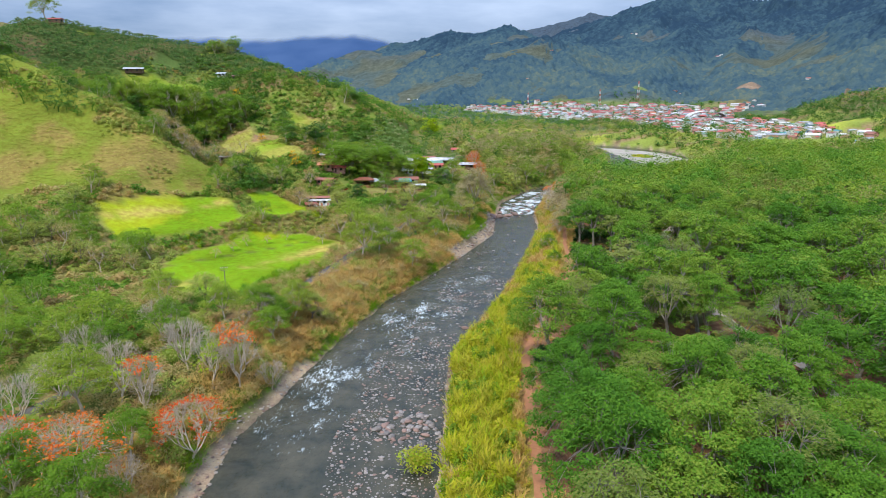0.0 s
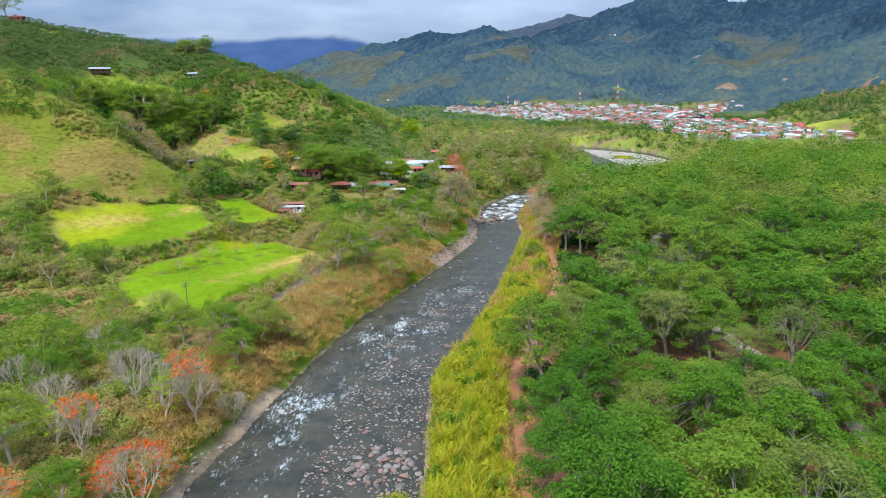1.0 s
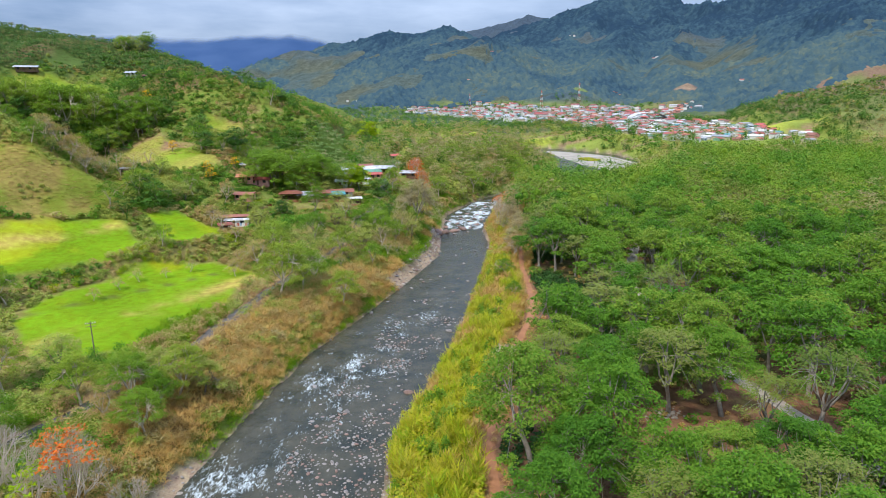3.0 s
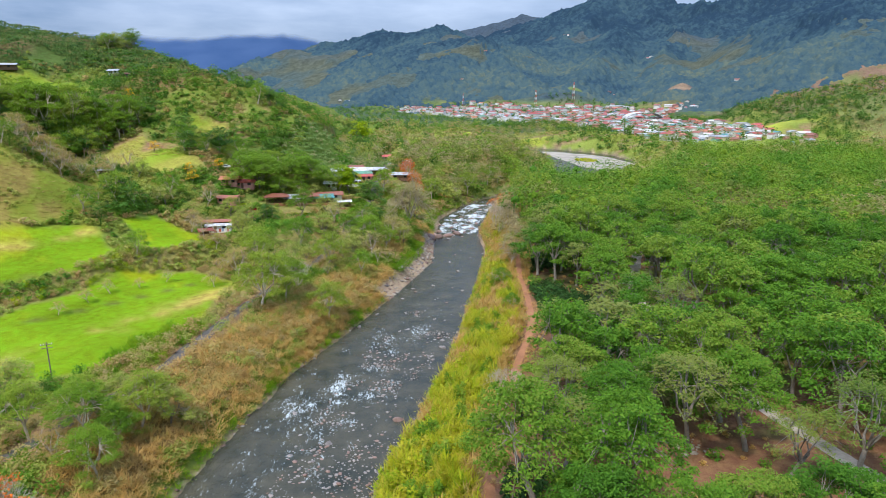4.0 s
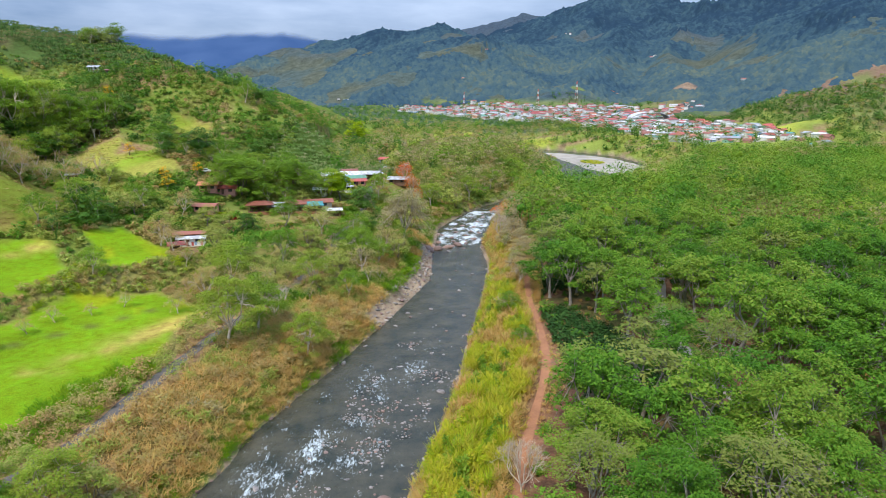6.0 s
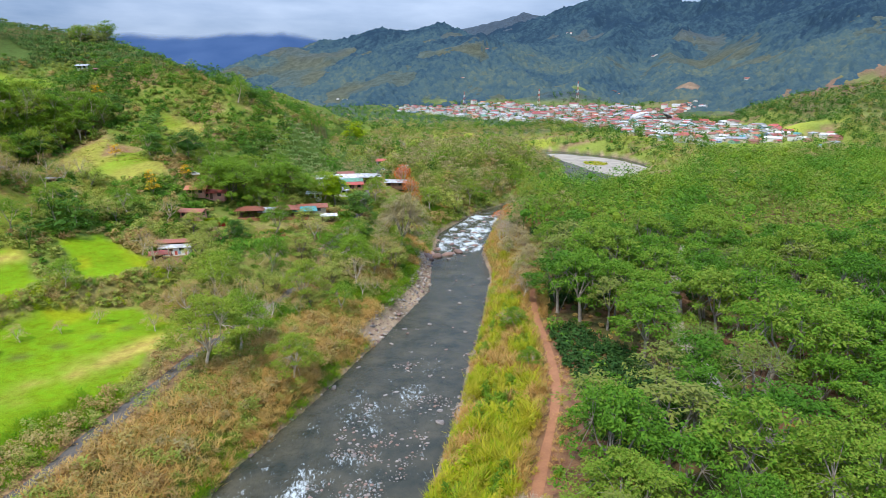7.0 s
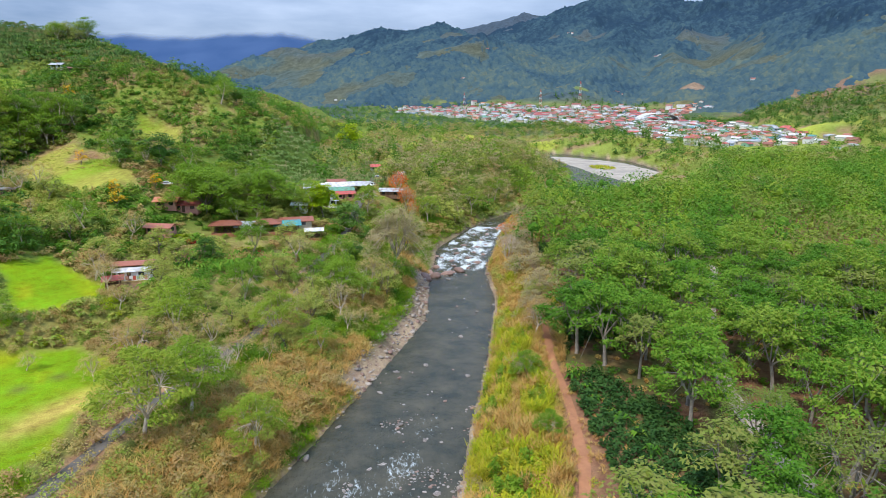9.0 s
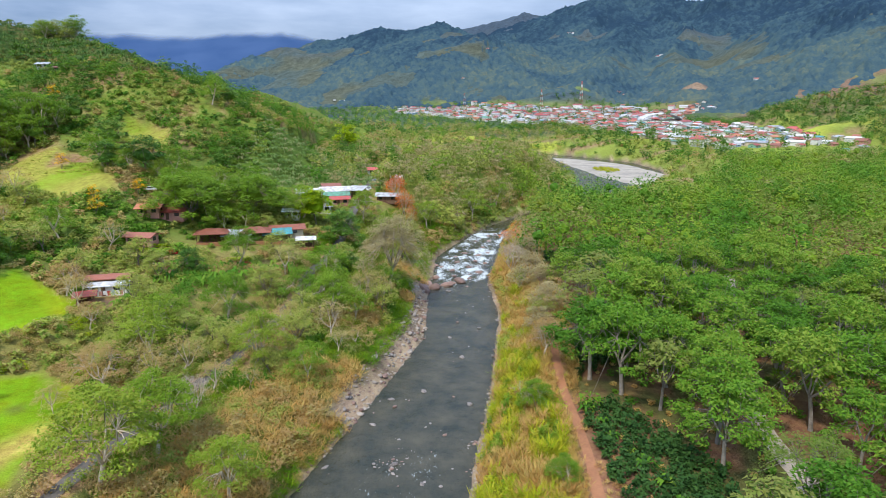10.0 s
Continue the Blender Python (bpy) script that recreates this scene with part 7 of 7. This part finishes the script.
def shelter(x, y, w, d, h, roof, turn, label, pitch=0.32, lean=False):
    """An open-sided roof on posts over a slab, with a counter and tables in its shade."""
    ob = tagged(new("open_shelter"), label, "shelter", "roadside shelters")
    z = gz(x, y) + 0.2
    ob.matrix_basis = pose(x, y, z + 0.05, 0, 0, turn)
    X, Y, e = w / 2, d / 2, 0.7
    part("slab", boxv(-X, X, -Y, Y, -0.9, 0.12), M_DIRT, ob, "packed red earth floor")
    for px in np.linspace(-X + 0.2, X - 0.2, 4):
        for py in (-Y + 0.2, Y - 0.2):
            part("post", limb([(px, py, 0.1), (px, py, h + (0.0 if py < 0 or not lean else d * pitch))], [0.09, 0.08], 6), M_DOOR, ob)
    if lean:
        v = np.array([(-X - e, -Y - e, h), (X + e, -Y - e, h), (X + e, Y + e, h + d * pitch), (-X - e, Y + e, h + d * pitch)])
        v = np.concatenate([v, v + (0, 0, 0.12)])
        q = np.array([[4, 5, 6, 7], [3, 2, 1, 0], [0, 1, 5, 4], [1, 2, 6, 5], [2, 3, 7, 6], [3, 0, 4, 7]])
    else:
        r = min(X, Y) * 0.9
        up = h + (Y + e) * pitch
        v = np.array([(-X - e, -Y - e, h), (X + e, -Y - e, h), (X + e, Y + e, h), (-X - e, Y + e, h), (-X + r, 0, up), (X - r, 0, up)])
        v = np.concatenate([v, v + (0, 0, 0.12)])
        t = [[6, 7, 11, 10], [8, 9, 10, 11], [1, 0, 4, 5], [3, 2, 5, 4], [0, 1, 7, 6], [1, 2, 8, 7], [2, 3, 9, 8], [3, 0, 6, 9]]
        q = [np.array(t), np.array([[7, 8, 11], [9, 6, 10], [2, 1, 5], [0, 3, 4]])]
    part("roof", (v, q), ROOFS[roof], ob)
    part("counter", boxv(-X + 0.6, X - 0.6, Y - 1.2, Y - 0.6, 0.12, 1.1), WALLS["wood"], ob)
    for px in np.linspace(-X + 1.4, X - 1.4, max(2, int(w / 2.6))):
        part("table", merge([boxv(px - 0.6, px + 0.6, -Y + 0.9, -Y + 1.7, 0.82, 0.9), boxv(px - 0.08, px + 0.08, -Y + 1.22, -Y + 1.38, 0.12, 0.82)]), M_DOOR, ob)
    return ob


shelter(-36.5, 285.0, 8, 5.5, 2.5, "rust", 4, "open-sided roadside eatery with faded rust-red hipped roof")
shelter(-25.0, 287.0, 7.5, 6.0, 2.6, "rust", 8, "open-sided eatery wing with rust-red hipped roof")
shelter(-19.0, 287.6, 7.0, 4.5, 2.3, "teal", 10, "open terrace under a bright teal metal roof", 0.16, True)
shelter(-10.8, 286.2, 4.5, 3.2, 2.5, "white", 6, "roadside stall under a flat white roof", 0.05, True)
shelter(2.2, 341.5, 5.0, 9.0, 2.6, "white", -10, "long white canopy beside the hamlet lane", 0.05, True)


def clothes_line(x, y, turn):
    """Washing hung on a cord between two posts."""
    ob = tagged(new("clothes_line"), "cord between two posts hung with white, pink and red washing", "clothes line")
    ob.matrix_basis = pose(x, y, gz(x, y), 0, 0, turn)
    for px in (-3.0, 3.0):
        part("post", limb([(px, 0, -0.3), (px, 0, 2.0)], [0.06, 0.05], 6), M_BARK, ob)
    part("cord", limb([(-3.0, 0, 1.95), (0, 0, 1.8), (3.0, 0, 1.95)], [0.015, 0.015, 0.015], 4), M_CONCRETE, ob)
    cloths = (WALLS["white"], WALLS["rose"], WALLS["white"], ROOFS["red"], WALLS["blue"], WALLS["white"], WALLS["rose"])
    for k, m in enumerate(cloths):
        cx = -2.5 + 0.82 * k
        part("cloth", boxv(cx - 0.32, cx + 0.32, -0.02, 0.02, 0.75 + 0.15 * (k % 3), 1.86), m, ob)


clothes_line(-48.8, 245.2, 12)
shelter(-52.6, 242.4, 3.4, 2.6, 1.5, "red", 20, "low bright red tarpaulin awning in the bare yard", 0.10, True)
House(4, 3, 2.2, 0.2, "wood", "grey", "small grey shed at the edge of the track", eave=0.4).put(-108, 306, 15)
# farmhouses on the hill
House(11, 5, 2.3, 0.30, "wood", "grey", "long hillside farmhouse with dark walls and grey roof", eave=1.2).put(-215, 446, 12)
House(6, 4, 2.2, 0.4, "white", "grey", "small white house on the hillside", eave=0.8).put(-156, 452, -10)
House(5, 4, 2.4, 0.25, "wood", "rust", "small plank shed on the hillside").put(-142, 438, 20)
House(9, 5, 2.6, 0.3, "wood", "red", "red-roofed hillside house under the trees").put(-300, 505, 0)

# ---- town ----
KINDS = []
for i, (w, d, h, pt, wl_, rf, st, lab) in enumerate((
    (10, 8, 2.8, 0.3, "white", "red", 1, "white town house with red roof"), (9, 7, 2.7, 0.25, "cream", "red", 1, "cream town house with red roof"),
    (14, 9, 3.0, 0.2, "white", "white", 1, "white town building with bright zinc roof"), (9, 8, 2.8, 0.3, "rose", "rust", 1, "rose town house with rusted roof"),
    (8, 7, 2.7, 0.3, "blue", "grey", 1, "blue town house with grey roof"), (11, 8, 2.8, 0.22, "white", "orange", 1, "white town house with orange tile roof"),
    (16, 10, 3.1, 0.16, "cream", "grey", 1, "cream hall with grey roof"), (9, 8, 2.8, 0.26, "white", "rust", 2, "two-storey white town house with rusted roof"),
    (12, 9, 2.9, 0.22, "green", "red", 1, "green town house with red roof"), (10, 7, 2.8, 0.22, "white", "green", 1, "white town house with green roof"),
    (8, 6, 2.7, 0.25, "white", "teal", 1, "white town house with teal roof"), (15, 10, 3.0, 0.18, "white", "red", 2, "large two-storey white building with red roof"),
)):
    KINDS.append(House(w, d, h, pt * 1.6, wl_, rf, lab, name="town_house", group="houses of the town", storeys=st))


def town_ok(x, y):
    block = np.sin(x * 0.115 + 0.02 * y) * np.sin(y * 0.075 - 0.015 * x)
    return in_poly(x, y, TOWN) & (np.abs(block) > 0.05) & (vnoise(x / 30, y / 30, 901) > 0.24) & (ground_z(x, y) < np.interp(y, (500, 900, 1300), (24, 30, 46)))


ts = spread(rng, 30, 580, 455, 1400, 10.6, town_ok, 60000)
order = np.argsort(ts[:, 1])
weights = np.array([4, 3, 6, 3, 3, 4, 2, 4, 1, 1, 1, 2], float)
for i in order[:290]:
    x, y = ts[i]
    KINDS[int(rng.choice(12, p=weights / weights.sum()))].put(x, y, 20 + 90 * int(rng.integers(2)) + rng.normal(0, 20), scale=rng.uniform(0.6, 0.95))
FAR_HOMES = {}
for i in order[290:]:
    x, y = ts[i]
    FAR_HOMES.setdefault(int(rng.choice(12, p=weights / weights.sum())), []).append((x, y))
SLOPE_HOMES = [(-77, 1426), (-60, 1400), (-50, 1377), (580, 1989), (590, 1980), (658, 1540), (664, 1532), (471, 1289), (478, 1284), (622, 1085), (615, 1048), (628, 1060), (268, 1591), (190, 1440)]
SLOPE_HOMES += [(462 + 9.5 * (k % 6) + rng.normal(0, 2), 1046 - 13 * (k // 6) - 2.0 * (k % 6) + rng.normal(0, 3)) for k in range(18)]
for k, (x, y) in enumerate(SLOPE_HOMES):
    FAR_HOMES.setdefault((0, 2, 3, 5, 7)[k % 5], []).append((x, y))
by_mat = {}
for k, spots_ in FAR_HOMES.items():
    for x, y in spots_:
        a, s, z = rng.uniform(0, 6.28), rng.uniform(0.65, 1.05), gz(x, y)
        for arrays, mat in ((KINDS[k].wv, WALLS[KINDS[k].wall]), (KINDS[k].rv, ROOFS[KINDS[k].roof])):
            v, f = arrays
            c, q = math.cos(a) * s, math.sin(a) * s
            vv = np.stack([v[:, 0] * c - v[:, 1] * q + x, v[:, 0] * q + v[:, 1] * c + y, v[:, 2] * s + z], 1)
            for fq in (f if isinstance(f, list) else [f]):
                fq = fq if fq.shape[1] == 3 else np.concatenate([fq[:, :3], fq[:, [0, 2, 3]]])
                by_mat.setdefault(mat.name, []).append((vv, fq))
for nm, parts_ in by_mat.items():
    colour = nm.replace("_", " ")
    tagged(new("far_houses", make_mesh("far_houses", *merge(parts_), bpy.data.materials[nm])), "small far town houses seen as " + colour + "s", "houses", kind="stuff")
tt = spread(rng, 30, 580, 490, 1400, 11.0, lambda x, y: in_poly(x, y, TOWN) & (vnoise(x / 35, y / 35, 905) > 0.36), 16000)
stuff("town_trees", SMALL, tt, M_DARK, "dark green trees between the town houses", "trees", rng, 0.7, 1.25, sink=1.4)
belt = spread(rng, 40, 560, 440, 1500, 8.0, lambda x, y: (edge_dist(x, y, TOWN) < -2) & (edge_dist(x, y, TOWN) > -38) & (x > right_bank(y) + 6) & (y < 930), 12000)
stuff("belt_trees", BELT, belt, M_DARK, "dark green trees along the edge of town", "trees", rng, 0.55, 1.05, sink=2.6)

# ---- woods on the mountains ----
def crowns(x, y, cell):
    """Rounded crowns side by side: height over the ground, and a tone for each crown."""
    top, tone = np.zeros(x.shape), np.zeros(x.shape)
    i0, j0 = np.floor(x / cell), np.floor(y / cell)
    for di in (-1, 0, 1):
        for dj in (-1, 0, 1):
            i, j = i0 + di, j0 + dj
            px, py = (i + lattice(i, j, 1)) * cell, (j + lattice(i, j, 2)) * cell
            r, h = cell * (0.5 + 0.4 * lattice(i, j, 3)), 2.8 + 5.2 * lattice(i, j, 4) ** 1.4
            bump = h * (1 - (x - px) ** 2 / r ** 2 - (y - py) ** 2 / r ** 2)
            higher = bump > top
            top, tone = np.where(higher, bump, top), np.where(higher, lattice(i, j, 5), tone)
    return top, tone


def wooded(x, y, z):
    m1, m2 = fbm(x, y, 210, 5, 101), fbm(x, y, 75, 4, 111)
    bare = np.minimum(np.hypot((x - 552) / 26, (y - 1140) / 30), np.hypot((x - 393) / 18, (y - 1264) / 16))
    return ss(bare + 0.4 * m2, 0.7, 1.2) * ss(z, 32, 42) * (1 - 0.92 * ss(m1 + 0.5 * m2 - 0.25 * ss(z, 150, 250), 0.34, 0.64)) * ss(edge_dist(x, y, TOWN), -2, -14) * ss(y, 880, 930)


def mountain_woods():
    """The closed forest of the mountain slopes, crown by crown."""
    A, R = np.meshgrid(np.radians(np.linspace(-21, 47, 640)), np.linspace(905, 2560, 300))
    x, y = 4 + R * np.sin(A), 24 + R * np.cos(A)
    z = ground_z(x, y)
    wood = wooded(x.ravel(), y.ravel(), z.ravel()).reshape(z.shape)
    top, tone = crowns(x, y, 10.5)
    small, fine_tone = crowns(x + 300, y - 170, 5.5)
    z = z - 1.6 + wood * (top + 0.35 * small + 1.6)
    z = z + wood * 1.7 * (lattice(np.arange(z.size).reshape(z.shape), np.zeros(z.shape), 938) - 0.5)
    # tone falls with height, so the painted haze blue deepens up the slopes
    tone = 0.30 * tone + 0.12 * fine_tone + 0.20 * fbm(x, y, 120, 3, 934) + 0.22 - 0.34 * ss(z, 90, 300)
    nr, na = x.shape
    i = (np.arange(nr - 1)[:, None] * na + np.arange(na - 1)).ravel()
    q = np.stack([i, i + na, i + na + 1, i + 1], 1)[:, ::-1]
    q = q[(wood.ravel()[q] > 0.06).any(1)]
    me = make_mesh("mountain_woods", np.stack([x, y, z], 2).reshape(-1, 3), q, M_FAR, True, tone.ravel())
    return tagged(new("mountain_woods", me), "closed green forest on the mountain slopes, tinted with blue haze", "forest", kind="stuff")


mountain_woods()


foot_v = spread(rng, -230, 190, 620, 1340, 10.5, lambda x, y: (ground_z(x, y) < 44) & (edge_dist(x, y, TOWN) < -6) & ((x < left_bank(y) - 4) | (y > 780)) & (vnoise(x / 30, y / 30, 935) > 0.25), 20000)
fv = 0.6 * vnoise(foot_v[:, 0] / 40, foot_v[:, 1] / 40, 936) + 0.4 * vnoise(foot_v[:, 0] / 7, foot_v[:, 1] / 7, 937)
for lo, hi, mat, lab in ((0, 0.5, M_DARK, "dark green"), (0.5, 0.64, M_GREEN, "green"), (0.64, 1.1, M_OLIVE, "olive")):
    stuff("foothill_trees", SMALL, foot_v[(fv >= lo) & (fv < hi)], mat, lab + " trees on the valley floor at the foot of the mountain", "trees", rng, 0.7, 1.3, sink=2.0)


def mast(x, y, H, label):
    """Lattice mast painted in red and white bands."""
    ob = tagged(new("radio_mast"), label, "mast", "masts of the town")
    ob.matrix_basis = pose(x, y, gz(x, y))
    n = 7
    for b in range(n):
        z0, z1 = H * b / n, H * (b + 1) / n
        w0, w1 = 2.2 - 1.7 * b / n, 2.2 - 1.7 * (b + 1) / n
        legs = []
        for sx, sy in ((-1, -1), (1, -1), (1, 1), (-1, 1)):
            legs.append(limb([(sx * w0, sy * w0, z0 - (0.5 if b == 0 else 0)), (sx * w1, sy * w1, z1)], [0.14, 0.13], 4))
        for (ax, ay), (bx, by) in zip(((-1, -1), (1, -1), (1, 1), (-1, 1)), ((1, -1), (1, 1), (-1, 1), (-1, -1))):
            legs.append(limb([(ax * w0, ay * w0, z0), (bx * w1, by * w1, z1)], [0.07, 0.07], 3))
        part("lattice_section", merge(legs), WALLS["white"] if b % 2 else ROOFS["red"], ob)


mast(165, 1230, 34, "red and white lattice radio mast behind the town")
mast(292, 1180, 30, "red and white lattice radio mast in the town")
mast(366, 1190, 36, "grey and red lattice radio mast above the roofs")


def arena(x, y):
    """A hall under a white arched roof."""
    ob = tagged(new("arched_hall"), "large hall with white arched roof in the town", "hall")
    ob.matrix_basis = pose(x, y, gz(x, y), 0, 0, -12)
    a = np.linspace(0, np.pi, 15)
    v = []
    for yy in (-17, 17):
        for q in (1.0, 0.97):
            v += [(24 * q * math.cos(t), yy, 4 + 9 * q * math.sin(t)) for t in a]
    v, k = np.array(v), len(a)
    f = []
    for i in range(k - 1):
        f += [[i, i + 1, 2 * k + i + 1, 2 * k + i], [k + i, 3 * k + i, 3 * k + i + 1, k + i + 1], [i, k + i, k + i + 1, i + 1], [2 * k + i, 2 * k + i + 1, 3 * k + i + 1, 3 * k + i]]
    part("roof", (v, np.array(f)), ROOFS["white"], ob, "white arched metal roof")
    part("wall", merge([boxv(-23, 23, -16, 16, -0.8, 4.5)]), WALLS["white"], ob)


arena(355, 850)


# ---- utility poles in the field ----
def utility_pole(x, y, turn):
    ob = tagged(new("utility_pole"), "weathered wooden utility pole with a crossarm in the green field", "pole", "utility poles")
    ob.matrix_basis = pose(x, y, gz(x, y), 0, 0, turn)
    part("post", limb([(0, 0, -0.6), (0, 0, 3.2), (0, 0, 6.6)], [0.12, 0.10, 0.08], 8), M_BARK, ob)
    for z in (6.2, 5.6):
        part("crossarm", boxv(-0.9, 0.9, -0.16, -0.07, z - 0.05, z + 0.05), M_BARK, ob)
    for q in (-0.8, -0.4, 0.4, 0.8):
        part("insulator", limb([(q, -0.12, 6.24), (q, -0.12, 6.45)], [0.07, 0.05], 6), WALLS["white"], ob, "white ceramic insulator")


utility_pole(-55.0, 149.0, 20)


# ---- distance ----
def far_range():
    """Far mountains at the end of the valley, haze painted in as blue, crest faded for low cloud."""
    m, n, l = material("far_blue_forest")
    g = n.new("ShaderNodeNewGeometry")
    t = n.new("ShaderNodeTexNoise")
    t.inputs["Scale"].default_value, t.inputs["Detail"].default_value = 0.004, 6
    l.new(g.outputs["Position"], t.inputs["Vector"])
    # blue of distance haze put into the base colour
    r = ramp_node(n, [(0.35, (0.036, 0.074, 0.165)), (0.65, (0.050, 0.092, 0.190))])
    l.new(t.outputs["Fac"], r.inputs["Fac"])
    b = n.new("ShaderNodeBsdfDiffuse")
    l.new(r.outputs["Color"], b.inputs["Color"])
    veil, clear, mx = n.new("ShaderNodeAttribute"), n.new("ShaderNodeBsdfTransparent"), n.new("ShaderNodeMixShader")
    veil.attribute_name = "veil"
    l.new(veil.outputs["Fac"], mx.inputs[0])
    l.new(b.outputs[0], mx.inputs[1])
    l.new(clear.outputs[0], mx.inputs[2])
    out_of(m, n, l, mx.outputs[0])
    xs = np.linspace(-3200, 900, 220)
    rows_ = np.linspace(0, 1, 40)
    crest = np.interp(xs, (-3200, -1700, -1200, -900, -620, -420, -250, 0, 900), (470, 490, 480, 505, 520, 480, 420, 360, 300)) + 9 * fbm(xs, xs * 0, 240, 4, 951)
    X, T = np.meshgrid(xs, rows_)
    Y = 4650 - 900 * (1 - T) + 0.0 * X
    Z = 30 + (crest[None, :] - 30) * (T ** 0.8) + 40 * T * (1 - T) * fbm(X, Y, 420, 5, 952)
    na = len(xs)
    i = (np.arange(len(rows_) - 1)[:, None] * na + np.arange(na - 1)).ravel()
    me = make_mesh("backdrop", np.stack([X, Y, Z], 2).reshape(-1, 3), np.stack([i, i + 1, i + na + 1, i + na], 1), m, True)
    # crest turns transparent in place of low cloud
    low_cloud = ss(crest[None, :] - Z - 14 * fbm(X, Y, 200, 3, 953), 62, 0)
    me.attributes.new("veil", "FLOAT", "POINT").data.foreach_set("value", np.clip(low_cloud, 0, 1).ravel().astype(np.float32))
    return tagged(new("backdrop", me), "far mountain range painted haze blue, its crest faded out for low cloud", "mountains", kind="structure")


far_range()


# ---- the white car on the lane ----
def car(x, y, turn):
    ob = tagged(new("car"), "white saloon car on the narrow asphalt lane", "car")
    ob.matrix_basis = pose(x, y, gz(x, y) + 0.16, 0, 0, turn)
    white = plain_mat("car_paint", (0.80, 0.80, 0.80), (0.72, 0.72, 0.72), 0.25, 0.5, spec=0.5)
    black = plain_mat("tyre_rubber", (0.03, 0.03, 0.03), (0.02, 0.02, 0.02), 0.8, 2)
    bm = bmesh.new()
    side = [(-2.15, 0.35), (-2.18, 0.75), (-1.3, 0.86), (-0.75, 1.38), (0.75, 1.42), (1.45, 0.95), (2.1, 0.9), (2.15, 0.4)]
    lo = [bm.verts.new((px, -0.84 if pz < 1.2 else -0.66, pz)) for px, pz in side]
    hi = [bm.verts.new((px, 0.84 if pz < 1.2 else 0.66, pz)) for px, pz in side]
    bm.faces.new(lo)
    bm.faces.new(hi[::-1])
    for i in range(len(side)):
        j = (i + 1) % len(side)
        bm.faces.new((lo[j], lo[i], hi[i], hi[j]))
    bmesh.ops.bevel(bm, geom=bm.edges[:], offset=0.06, segments=2, affect="EDGES")
    me = bpy.data.meshes.new("body")
    bm.to_mesh(me)
    bm.free()
    me.materials.append(white)
    part("body", me, white, ob)
    part("windscreen", (np.array([(-1.24, -0.66, 0.95), (-1.24, 0.66, 0.95), (-0.80, 0.56, 1.36), (-0.80, -0.56, 1.36)]) + (-0.06, 0, 0.03), np.array([[0, 1, 2, 3]])), M_GLASS, ob)
    part("rear_window", (np.array([(1.40, -0.66, 1.0), (1.40, 0.66, 1.0), (0.82, 0.56, 1.38), (0.82, -0.56, 1.38)]) + (0.06, 0, 0.03), np.array([[1, 0, 3, 2]])), M_GLASS, ob)
    for s in (-1, 1):
        v = np.array([(-1.05, s * 0.80, 0.95), (1.15, s * 0.80, 0.97), (0.68, s * 0.70, 1.33), (-0.68, s * 0.70, 1.31)]) + (0, s * 0.03, 0)
        part("side_window", (v, np.array([[0, 1, 2, 3]])), M_GLASS, ob)
        for px in (-1.35, 1.3):
            wheel = part("wheel", limb([(px, s * 0.66, 0.16), (px, s * 0.86, 0.16)], [0.32, 0.32], 14), black, ob)
            part("rim", limb([(px, s * 0.80, 0.16), (px, s * 0.875, 0.16)], [0.2, 0.18], 10), M_CONCRETE, wheel)
    return ob


saloon = car(2.6, 352.0, 90 - 6)
for x, y, a in ((6.6, 351, 80), (8.5, 372, 96), (13.0, 377, 60), (-61.0, 310.0, 12), (4.4, 334, 84)):
    tagged(copy_thing(saloon, pose(x, y, gz(x, y) + 0.16, 0, 0, a)), "white saloon car parked beside the hamlet lane")

# larger stones strewn over the pebble beach
BEACH_STONES = [stone_mesh(900 + k, M_GRAVEL if k < 3 else M_REDSTONE if k == 3 else M_STONE, 1) for k in range(5)]
for _ in range(210):
    y = 200 + 84 * rng.random()
    wide = 4.6 * float(ss(y, 198, 215) * (1 - ss(y, 274, 290))) + 0.8
    x, size = float(left_bank(y)) - wide * rng.random() + 0.3, 0.24 + 0.5 * rng.random() ** 2.2
    ob = new("beach_stone", BEACH_STONES[int(rng.integers(5))])
    ob.matrix_basis = pose(x, y, max(gz(x, y), float(water_level(y)) - 0.1) + size * 0.18, rng.uniform(-12, 12), rng.uniform(-12, 12), rng.uniform(0, 360))
    ob.scale = (size * rng.uniform(0.75, 1.3), size * rng.uniform(0.7, 1.1), size * rng.uniform(0.6, 1.0))
    tagged(ob, "rounded stone lying on the pebble beach beside the river", "stone", "beach stones")
